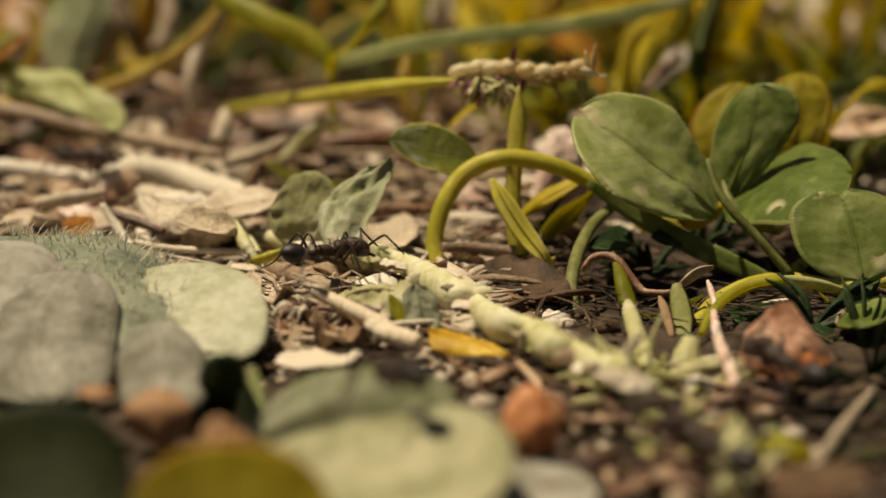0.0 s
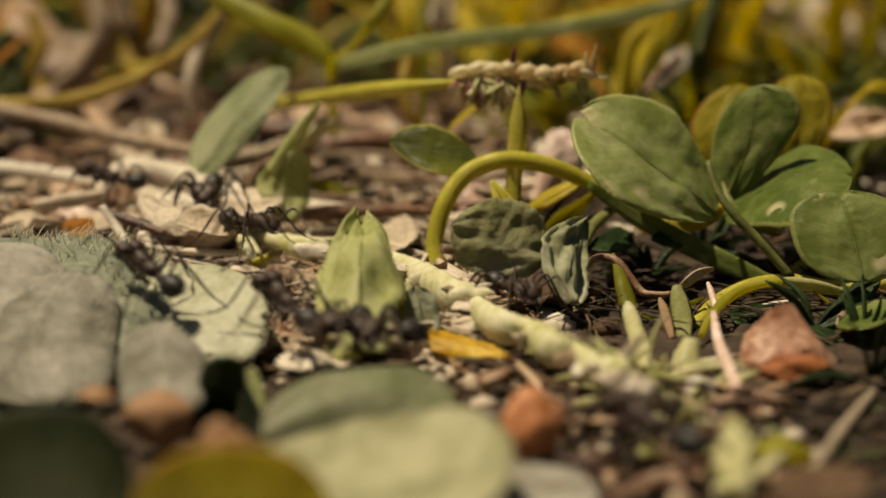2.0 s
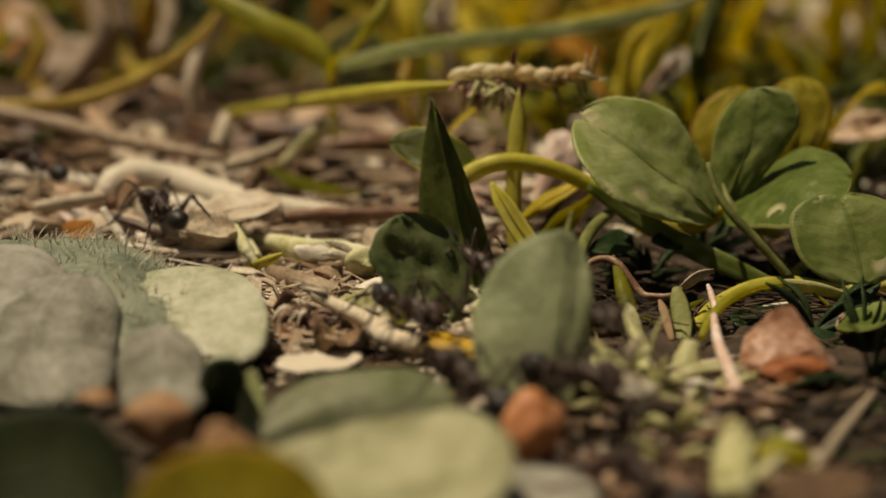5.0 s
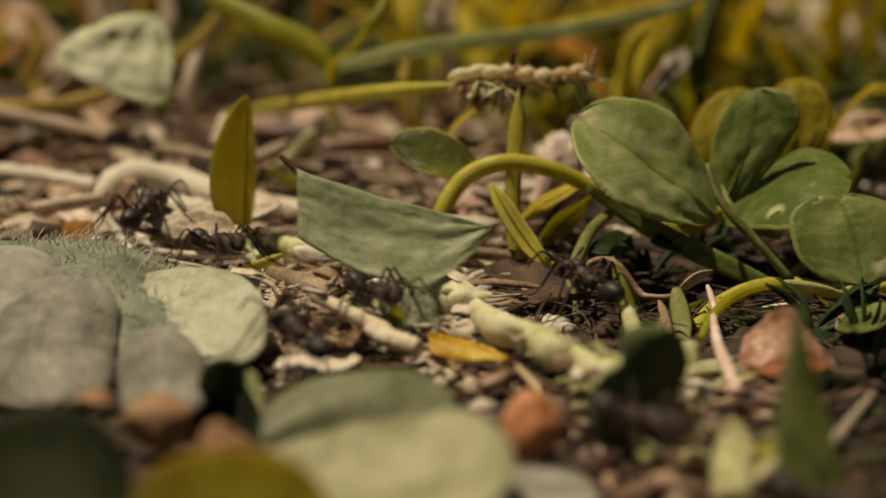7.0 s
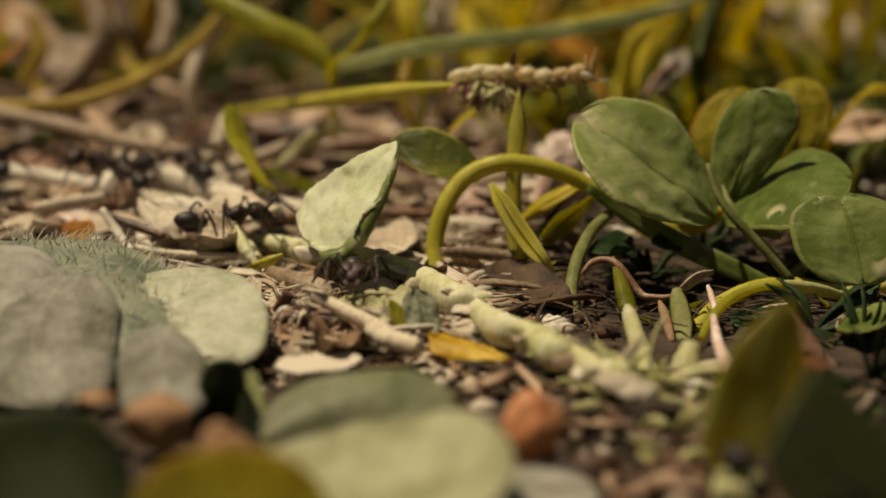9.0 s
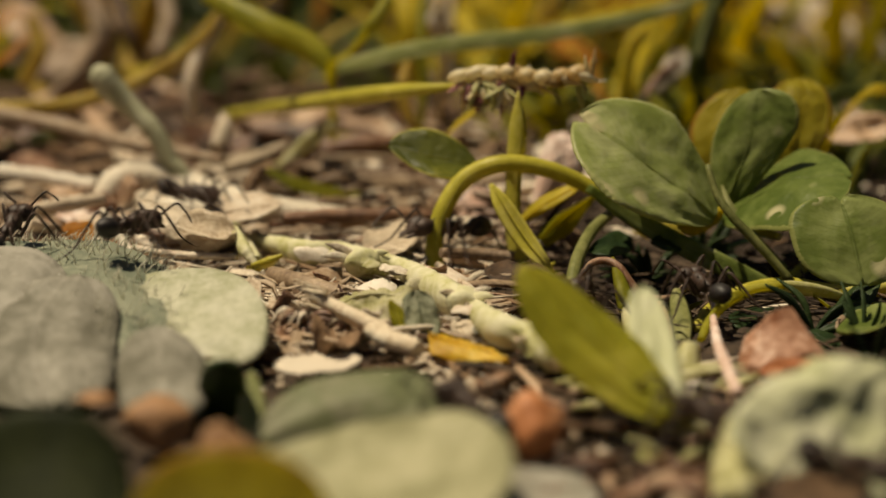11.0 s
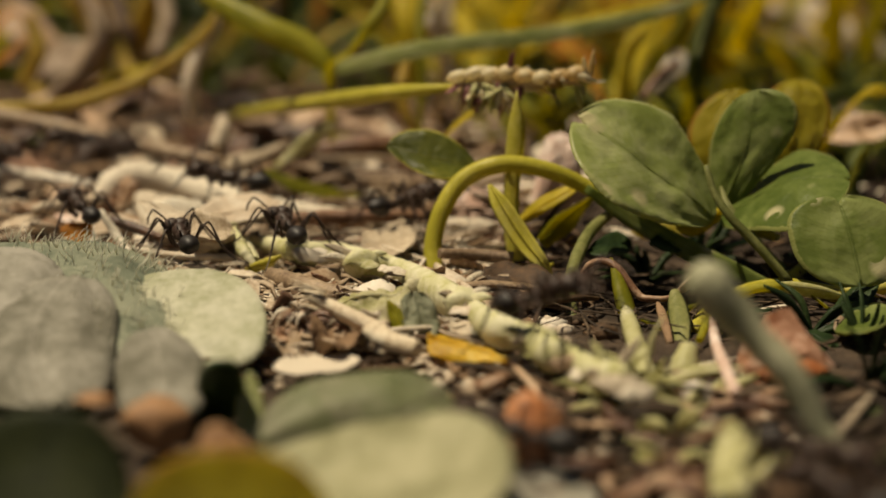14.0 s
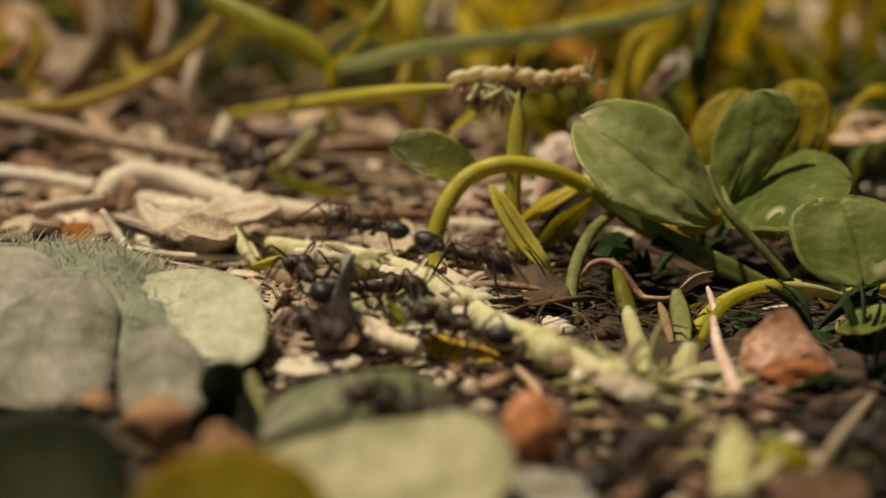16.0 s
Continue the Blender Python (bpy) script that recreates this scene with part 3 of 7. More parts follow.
blade([w4((19.08, 40, 6.03), 0.32), w4((20.04, 40, 9.15), 0.58), w4((21.8, 41, 11.37), 0.69), w4((22.64, 43, 14.54), 0.48)], M_GRASS, YELLOWED, side=(0.8, 0.5, -0.2))
blade([w4((23.31, 38, 4.76), 0.84), w4((23.04, 38, 8.88), 1.04), w4((23.95, 39, 11.83), 1), w4((25.35, 41, 15.48), 0.74)], M_DARK_TURF, GREEN, side=(1, 0.4, 0.2))
# Pale strip added for the lit left edge of the blade above.
blade([w4((22.67, 35, 9.74), 0.21), w4((23.25, 36, 11.64), 0.26), w4((24.41, 37, 14.56), 0.26)], M_PALE_GRASS, "pale strip for the lit edge of a grass blade", side=(0.6, 0.4, 0.3))
blade([w4((16.99, 26, 7.37), 0.49), w4((18.26, 27, 8.78), 0.68), w4((20.26, 28, 10.19), 0.44)], M_RUSSET, "dry tan stalk end behind the clover", side=(0.5, 0, 0.8), flat=0.5)
blade([w4((30.44, 17, 3.94), 0.32), w4((31.47, 17, 6.23), 0.55), w4((33.17, 18, 8.13), 0.69), w4((34.72, 18, 9.05), 0.6), w4((37.24, 19, 8.54), 0.37)], M_GOLD, YELLOWED, side=(0.6, 0.6, 0.5))
blade([w4((30.9, 9, 2.46), 0.17), w4((31.88, 10, 4.48), 0.26), w4((32.67, 10, 6.01), 0.09)], M_GRASS, GREEN)
blade([w4((32.43, 34, 4.58), 0.31), w4((34.57, 35, 6.21), 0.62), w4((37.28, 36, 6.58), 0.62), w4((40.29, 36, 7.09), 0.36)], M_DARK_TURF, GREEN, side=(0.2, 0.5, 1))
blade([w4((-19.28, 34, 14.58), 0.41), w4((-20.87, 33, 11.97), 0.56), w4((-23.87, 32, 9.51), 0.6), w4((-27.47, 31, 7.66), 0.65), w4((-32.51, 30, 6.17), 0.7), w4((-38.4, 30, 5.83), 0.65), w4((-41.33, 30, 5.92), 0.4)], M_OLD_GRASS, "long yellow-green blade arching down to the litter", side=(0.4, 0.4, 0.9), n=34)
blade([w4((-22.31, 36, 4.02), 0.62), w4((-22.58, 36, 7.09), 0.72), w4((-21.92, 37, 9.76), 0.67), w4((-20.28, 38, 12.7), 0.52), w4((-19.68, 40, 15.31), 0.32)], M_STRAW, TAN, flat=0.5)
reed([w4((-39.12, 58, 3.28), 0.82), w4((-36.09, 57, 5.7), 1.1), w4((-34.16, 57, 8.71), 1.16), w4((-34.68, 58, 11.55), 1.05), w4((-36.75, 60, 14.2), 0.82)], M_FLAKE, "thick pinkish tan stalk bent over", wobble=0.15, seed=31)
reed([w4((-31.19, 62, 5.65), 0.53), w4((-32.12, 62, 8.85), 0.83), w4((-33.72, 64, 12.14), 0.9), w4((-34.47, 65, 13.79), 0.72)], M_STRAW, TAN, wobble=0.15, seed=32)
reed([w4((-28.21, 60, 13.63), 0.82), w4((-27.46, 58, 10.42), 0.93), w4((-28.4, 56, 7.24), 0.81)], M_FLAKE, "dull tan stalk standing in the turf", wobble=0.2, seed=33)
blade([w4((-39.19, 48, 11.97), 0.55), w4((-38.11, 46, 8.97), 0.87), w4((-39.64, 45, 5.88), 0.65)], M_OLD_GRASS, TAN, flat=0.5)
blade([w4((-13.89, 22, 2.08), 0.24), w4((-12.37, 22, 3.22), 0.47), w4((-10.54, 23, 4.48), 0.81), w4((-8.99, 25, 5.12), 0.48)], M_SHOOT, "short pale green leaf stub lit from above", side=(0.4, 0.3, 0.9), flat=0.45)
blade([w4((-14.17, 16, 2.96), 0.23), w4((-11.86, 15, 2), 0.54), w4((-9.17, 15, 1.32), 0.5), w4((-6.48, 15, 1.09), 0.18)], M_GRASS, "yellow-green blade low on the soil", side=(0, 0.6, 1))
blade([w4((-9.76, 34, 2.81), 0.41), w4((-6.21, 33, 2.21), 0.61), w4((-4.21, 33, 1.85), 0.3)], M_GRASS, "yellow-green blade low on the soil", side=(0, 0.6, 1))
reed([w4((-40.36, 30, 5.68), 0.65), w4((-33.91, 27, 5), 0.68), w4((-27.66, 24, 4.03), 0.67), w4((-22.52, 21, 3.58), 0.61), w4((-17.66, 19, 3.13), 0.37)], M_FLAKE, "long tan stalk lying across the litter", wobble=0.2, seed=34)
reed([w4((-37.93, 19, 2.43), 0.6), w4((-32.92, 17, 2.23), 0.64), w4((-27.58, 15, 1.77), 0.54)], M_FLAKE, "dull tan stalk lying across the litter", wobble=0.25, seed=35)
reed([w4((-18.68, 22, 3.69), 0.66), w4((-18.24, 23, 4.96), 0.81), w4((-18.23, 24, 6.09), 0.38)], M_PALE, "blunt pale stalk end standing in the litter", wobble=0.25, seed=36)
reed([w4((-17.67, 17, 2.78), 0.41), w4((-15.26, 18, 3.3), 0.6), w4((-12.89, 20, 4.22), 0.37)], M_PALE, "pale broken straw in the litter", wobble=0.3, seed=37)
blade([w4((11.59, 61, 9.25), 0.5), w4((12.61, 54.3, 8.12), 0.7), w4((14.27, 47.9, 6.69), 0.55), w4((14.98, 38, 2.68), 0.3)], M_RUST, "rusty dry blade bent down to the soil")
blade([w4((17.54, 51.43, -0), 0.8), w4((17.62, 51.3, 3.93), 1.3), w4((18.98, 57.4, 6.22), 1.35), w4((22, 63.7, 8.32), 1.1), w4((27.07, 66.9, 9.16), 0.5)], M_GOLD, YELLOWED, side=(0.8, 0.5, 0.3))
blade([w4((15.51, 88.7, 7.96), 0.6), w4((20.26, 90.7, 8.95), 1.7), w4((24.41, 92.5, 9.91), 1.6), w4((29.64, 97.3, 11.18), 0.8)], M_RUST, "broad orange withered blade", side=(0.2, 0.7, 1), flat=0.25)
blade([w4((4.42, 60.56, 0), 0.8), w4((4.21, 80.8, 3.01), 1.4), w4((2.71, 89.6, 7.21), 1.5), w4((0.41, 99.3, 11.02), 1.0)], M_GOLD, YELLOWED, side=(1, 0.7, 0.2))
blade([w4((0.41, 95.9, 8.6), 0.5), w4((4.46, 95.2, 8.26), 1.5), w4((9.85, 94.7, 7.36), 1.0), w4((13.29, 95.6, 6.6), 0.4)], M_GOLD, YELLOWED, side=(0.1, 0.7, 1))
blade([w4((18.48, 40, 4.88), 0.5), w4((20.01, 40, 6.14), 0.7), w4((21.91, 41, 7.36), 0.5)], M_PALE, "dry tan stalk end behind the clover", side=(0.5, 0, 0.8), flat=0.7)
blade([w4((-35.41, 56.6, 3.87), 0.6), w4((-32.56, 58.4, 4.55), 0.9), w4((-28.49, 58.2, 5.55), 0.85), w4((-26.15, 62.6, 7.33), 0.75), w4((-24.17, 68.7, 9.93), 0.5)], M_GOLD, "yellow-green grass blade rising from the litter", side=(0.2, 0.6, 1))
blade([w4((-38.69, 70.6, 0), 1.0), w4((-38.15, 70, 3.14), 1.3), w4((-36.35, 70, 7.39), 1.5), w4((-39.78, 72, 12.32), 1.3)], M_OLD_GRASS, TAN, flat=0.5)
blade([w4((-43.32, 66.47, 0), 0.8), w4((-44.27, 75, 4.36), 1.4), w4((-47.32, 76, 9.83), 1.2), w4((-48.41, 76, 12.9), 0.8)], M_OLD_GRASS, TAN, flat=0.5)
blade([w4((-32.58, 70.6, 0), 0.8), w4((-34.85, 80, 3.75), 1.5), w4((-32.95, 80, 9.44), 1.3), w4((-32.02, 80, 12.58), 0.8)], M_OLD_GRASS, "bent dry stalk in the litter", flat=0.5)
blade([w4((-42.35, 34.4, 6.8), 0.9), w4((-40.49, 39.9, 8.64), 1.3), w4((-38.67, 45.2, 10.55), 0.3)], M_RUST, "orange withered grass tip", side=(0.6, 0.5, 0.5))

def withered(place, reach, width, rise, material, label, seed):
    """A large limp dead leaf, out of the sharp zone."""
    o = Vector(place)
    d, s = Vector(reach), Vector((0, 0.75 * width, 0.65 * width))
    bm = bmesh.new()
    leaf(bm, o - d, o + d, o - s + Vector((0, 0, rise)), o + s + Vector((0, 0, rise)), lance, cup=0.3, ripple=0.35, nu=18, nv=8, seed=seed, thick=0.3)
    thing("dead_leaf", bm, material, label, "leaf", "dead leaves")


withered((46.51, 95, 3.62), (10, 0, -2.5), 4.5, 1, M_FLAKE, "large pale pinkish dead leaf in the turf", 1)
withered((53.78, 110, 4.06), (9, 2, -1.5), 4, 1, M_BROWN, "brown dead leaf in the turf", 2)
withered((34.66, 20, 5.06), (3.4, 0, 0.5), 1.5, 0.4, M_RUSSET, "pale tan dead leaf behind the clover", 3)
withered((21.56, 50, 5.76), (1.2, 0, 1.9), 1.4, 0.3, M_FLAKE, "small pale dead leaf in the turf", 11)
withered((13.99, 66, 6.35), (3.0, 0, -0.8), 1.6, 0.3, M_RUST, "orange dead leaf in the turf", 12)
withered((-8.76, 24, 0.08), (4.5, 0, -0.6), 1.6, 0.4, M_BROWN, "brown dead leaf beside the trail", 5)
withered((-39.01, 64, 5.7), (3.4, 0, 1.6), 2.6, 0.4, M_STRAW, "pale pinkish dead leaf standing in the turf", 7)
withered((-44.54, 74, 7.56), (4.0, 0, -2.0), 3.0, 0.4, M_RUSSET, "large tan dead leaf standing in the turf", 8)
withered((-35.24, 70, 7.99), (1.6, 0, 3.6), 2.4, 0.4, M_STRAW, "tan dead leaf rolled up in the turf", 9)
withered((23.92, 62, 5.48), (2.4, 0, 0.4), 1.8, 0.3, M_FLAKE, "pale dead leaf tip behind the clover", 6)

# blades and stalks of the turf's edge
def turf_edge():
    rnd = random.Random(77)
    kinds = [(M_GOLD, YELLOWED, 0.9), (M_OLD_GRASS, TAN, 0.7), (M_YOUNG, "green grass blade at the edge of the turf", 1.1), (M_STRAW, "bent dry stalk at the edge of the turf", 0.55), (M_RUST, "rusty withered blade at the edge of the turf", 0.9)]
    for i in range(40):
        y = rnd.uniform(60, 125)
        x = rnd.uniform(-0.3, 0.3) * (135 + y) 
        mat, label, w = kinds[i % 5]
        h = rnd.uniform(7, 26) * (0.55 if x < -5 else 1.0)
        a = rnd.uniform(0, 2 * math.pi)
        lean = Vector((math.cos(a), 0.5 * math.sin(a), 0)) * h * rnd.uniform(0.2, 1.3)
        o = Vector((x, y, soil_height(x, y) - 0.3))
        w *= rnd.uniform(0.7, 1.4)
        pts = [(*o, w * 0.6), (*(o + lean * 0.25 + Vector((0, 0, h * 0.55))), w), (*(o + lean * 0.62 + Vector((0, 0, h * 0.85))), w * 0.8), (*(o + lean + Vector((0, 0, h * 0.8))), 0.06)]
        blade(pts, mat, label, side=(-math.sin(a), math.cos(a), 0.1), n=12)


turf_edge()


def dead_leaves():
    rnd = random.Random(78)
    for i in range(60):
        y = rnd.uniform(26, 105)
        x = rnd.uniform(-0.3, 0.12 if y < 60 else 0.3) * (135 + y)
        z = soil_height(x, y) + 0.5
        a = rnd.uniform(0, math.pi)
        L, w = rnd.uniform(2.5, 6), rnd.uniform(0.8, 2.4)
        d, s = Vector((math.cos(a), math.sin(a), 0)), Vector((-math.sin(a), math.cos(a), rnd.uniform(-0.4, 0.4)))
        o = Vector((x, y, z + 0.6))
        bm = bmesh.new()
        leaf(bm, o - d * L, o + d * L + Vector((0, 0, rnd.uniform(0, 2.5))), o - s * w, o + s * w, lance, cup=rnd.uniform(-0.4, 0.7), ripple=0.4, nu=12, nv=6, seed=i)
        # Leaves between the stalks take the dark copy, to put shade in their colour.
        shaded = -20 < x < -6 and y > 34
        thing("dead_leaf", bm, M_DARK_BROWN if shaded else (M_BROWN, M_RUSSET, M_RUSSET, M_BROWN, M_BROWN, M_DARK_TURF)[i % 6], "curled dry leaf lying in the litter", "leaf", "dead leaves")


dead_leaves()

# blades in the sharp zone
UPRIGHT = blade([w4((5.55, -5, -0.94), 0.68), w4((4.89, -4.2, 1.38), 0.88), w4((4.75, -3.8, 5.31), 0.84), w4((5.04, -3.8, 9.28), 0.94), w4((5.16, -4, 12.06), 0.06)], M_STEM, "upright young grass blade with a pointed tip", flat=0.22, side=(0.62, -0.78, 0), fold=0.4)
blade([w4((3.22, -7, 6.07), 0.12), w4((3.96, -8, 4.94), 0.62), w4((5.35, -9, 2.89), 0.72), w4((6.57, -10, 1.49), 0.5), w4((7.49, -10, 0.4), 0.05)], M_STEM, "folded pale green grass blade bent over to the soil", flat=0.2, side=(1, 0, 1), fold=0.5)
blade([w4((5.2, -3, 2.42), 0.3), w4((6.97, -3, 3.75), 0.75), w4((8.74, -3, 4.76), 0.6), w4((9.99, -2, 5.46), 0.08)], M_GOLD, "bright yellow withered grass blade", side=(-0.3, 0.8, 0.45), flat=0.2)
blade([w4((6.55, 0, 0.46), 0.15), w4((8.15, 0, 2.95), 0.22), w4((10.02, 1, 4.41), 0.1)], M_BROWN, "thin brown withered blade", side=(0.5, 0, 1))
blade([w4((7.06, -2, 0.9), 0.5), w4((9.03, -2, 2.74), 0.85), w4((10.89, -1, 4.17), 0.3)], M_GRASS, "broad green blade behind the arched stem", side=(0.5, 0, 1), flat=0.2)

reed([w4((8.93, -15, 1.66), 0.14), w4((9.57, -15, 2.4), 0.22), w4((10.5, -15.5, 2.67), 0.25), w4((11.22, -16, 2.34), 0.27), w4((11.88, -16.5, 1.5), 0.27), w4((12.6, -17, 0.73), 0.25), w4((13.33, -17.5, 0.71), 0.21), w4((14.29, -17.5, 0.75), 0.18), w4((15.09, -17, 1.1), 0.11)], M_RUSSET, "thin rust-coloured tendril curling over the soil", name="tendril", n=40)
blade([w4((14.74, -17, 0.88), 0.14), w4((15.37, -16.5, 1.2), 0.32), w4((16.28, -16, 1.71), 0.32), w4((17.28, -15.5, 1.93), 0.11)], M_STRAW, "dry tan leaf strip curled under the clover", side=(0.4, 0.3, 0.9), flat=0.3)
blade([w4((14.48, -23, -0.66), 0.54), w4((14.64, -21, 0.08), 0.69), w4((14.65, -19, 0.83), 0.59), w4((14.61, -18, 1.42), 0.28)], M_SAGE_STEM, "faded green leaf end standing in the soil", side=(1, 0, 0.2), flat=0.25, fold=0.3)
blade([w4((13.68, -24, -0.39), 0.2), w4((13.62, -22, 0.17), 0.31), w4((13.55, -20, 0.62), 0.28), w4((13.45, -19, 0.87), 0.1)], M_BROWN, "grey-brown withered leaf end in the soil", side=(1, 0, 0.2), flat=0.25)
blade([w4((15.29, -25, 0.02), 0.23), w4((16.08, -23, 0.71), 0.3), w4((17.66, -20, 1.19), 0.35), w4((19.36, -18, 1.38), 0.35), w4((21.58, -16.5, 1.28), 0.32)], M_YOUNG, "arched yellow-green stem under the clover", name="leaf_stalk", flat=0.8)
blade([w4((21.38, -16.6, 1.34), 0.32), w4((22.32, -16.4, 1.18), 0.5), w4((23.66, -16, 0.9), 0.5), w4((25.22, -15.5, 0.44), 0.36), w4((26.07, -15, 0.09), 0.11)], M_SHOOT, "pale sheath on the arched stem", name="leaf_stalk", flat=0.7)
blade([w4((23.68, -16, 0.49), 0.22), w4((24.59, -17, -0.08), 0.39), w4((25.1, -18.5, -0.76), 0.39), w4((25.2, -19.5, -1.11), 0.14)], M_GRASS, "narrow green leaf bent down beside the stone", side=(0.7, 0.2, -0.6), flat=0.25)
blade([w4((11.63, -22, -0.37), 0.2), w4((11.56, -19, 0.36), 0.59), w4((11.25, -17.5, 1.56), 0.5), w4((10.87, -15, 2.81), 0.11)], M_GRASS, "small green blade standing under the clover", side=(1, 0.2, 0.1), flat=0.25, fold=0.4)
reed([w4((11.59, -31, -0.65), 0.6), w4((11.47, -29, -0.16), 0.64), w4((11.29, -26, 0.54), 0.56), w4((11.14, -24, 1.15), 0.47), w4((11.09, -23, 1.49), 0.24)], M_SHOOT, "thick pale shoot leaning over the runner", name="shoot", wobble=0.1, seed=5)
reed([w4((11.84, -4, 3.55), 0.36), w4((10.09, -8, 3.07), 0.42), w4((8.84, -12, 1.94), 0.45), w4((8.22, -15, 0.39), 0.43), w4((8.4, -17, -0.97), 0.46), w4((8.7, -18, -1.66), 0.35)], M_SAGE_STEM, "bent green leaf stalk standing in the soil", name="leaf_stalk")
reed([w4((16.7, -21, 0.58), 0.17), w4((16.68, -19, 1.19), 0.21), w4((16.59, -18, 1.57), 0.11)], M_PINK, "pale dry stalk standing beside the stone", name="straw_stub")
reed([w4((7.81, -16, -0.85), 0.11), w4((5.59, -17, -0.15), 0.18), w4((3.41, -18, -0.04), 0.18), w4((2.15, -19, -0.15), 0.1)], M_FLAKE, "long grey straw bent over the soil", name="straw_stub")
reed([w4((-0.15, -9, 1.73), 0.34), w4((2.15, -8, 1.42), 0.42), w4((4.83, -8, 1.19), 0.46)], M_STRAW, "short tan straw beside the grass shoot", name="straw_stub")

def seed_spike():
    root = holder("grass_flower_spike", (-15.38, 30, 5.92), "drying grass flower spike with pale husks on a green stalk", "grass")
    bm = bmesh.new()
    sweep(bm, [w4((-20.88, 48, 2.48), 0.5), w4((-12.13, 26, 6.75), 0.62), w4((-4.38, 7.00, 10.34), 0.62), w4((0.65, 2.50, 11.40), 0.29), w4((5.82, 0.50, 11.96), 0.15), w4((10.35, -0.50, 12.09), 0.06)], 26, 8)
    part("stalk", bm, M_STEM, root)
    rnd = random.Random(3)
    a, b = Vector((0.90, 2.00, 11.76)), Vector((10.39, -1.00, 12.40))
    for i in range(16):
        t = (i + 0.5) / 16
        row = i % 2
        o = a.lerp(b, t) + Vector((0, rnd.uniform(-0.25, 0.25), 0.5 - 0.95 * row * (1 - 0.6 * t) + rnd.uniform(-0.1, 0.1) + 0.2 * math.sin(t * 7)))
        d = Vector((1.0, rnd.uniform(-0.35, 0.35), (0.28 if not row else -0.3) + rnd.uniform(-0.2, 0.2))).normalized()
        L, r = rnd.uniform(1.5, 2.15), rnd.uniform(0.52, 0.72) * (1 - 0.3 * row)
        bm = bmesh.new()
        pts = [(*(o + d * L * s), r * k) for s, k in ((-0.5, 0.15), (-0.3, 0.8), (0.05, 1.0), (0.35, 0.55), (0.58, 0.04))]
        sweep(bm, pts, 9, 8, 0.85)
        husk = part("husk", bm, M_SEED, root)
        if i % 3 != 1:
            bm = bmesh.new()
            e = o + d * L * 0.5
            k = Vector((rnd.uniform(0.2, 0.9), rnd.uniform(-0.4, 0.2), rnd.uniform(-0.3, 0.9))).normalized() * rnd.uniform(0.5, 1.0)
            sweep(bm, [(*e, 0.09), (*(e + k * 0.5), 0.06), (*(e + k), 0.01)], 4, 5)
            part("awn", bm, M_HAIR, husk)
    for i in range(60):
        low = rnd.random() < 0.75
        o = a.lerp(b, (rnd.random() * 0.42 if low else rnd.random())) + Vector((0, rnd.uniform(-0.6, 0.2), rnd.uniform(-0.5, 0.1)))
        d = Vector((rnd.uniform(-0.6, 0.7), rnd.uniform(-0.6, 0.6), rnd.uniform(-1.2, 0.1))).normalized()
        L = rnd.uniform(0.9, 2.6)
        bm = bmesh.new()
        sweep(bm, [(*(o), 0.12), (*(o + d * L * 0.5), 0.25), (*(o + d * L), 0.02)], 5, 5, 0.5)
        part("bract", bm, (M_PURPLE, M_SEED, M_SHOOT)[i % 3], root, "thin purple-brown bract" if i % 3 == 0 else "")
    for x, y, u, v in ((900, 132, 915, 104), (903, 130, 908, 108), (1046, 138, 1052, 114), (1040, 136, 1034, 124)):
        bm = bmesh.new()
        p, q = Vector((a + (b - a) * ((x - 806) / 240))), Vector(((u - x) / 25.7, -0.3, (y - v) / 25.7 + 1.3))
        sweep(bm, [(*p, 0.14), (*(p + q * 0.5), 0.2), (*(p + q), 0.02)], 6, 6, 0.5)
        part("bract", bm, M_PURPLE if x < 1000 else M_SEED, root, "upright pointed bract")


seed_spike()


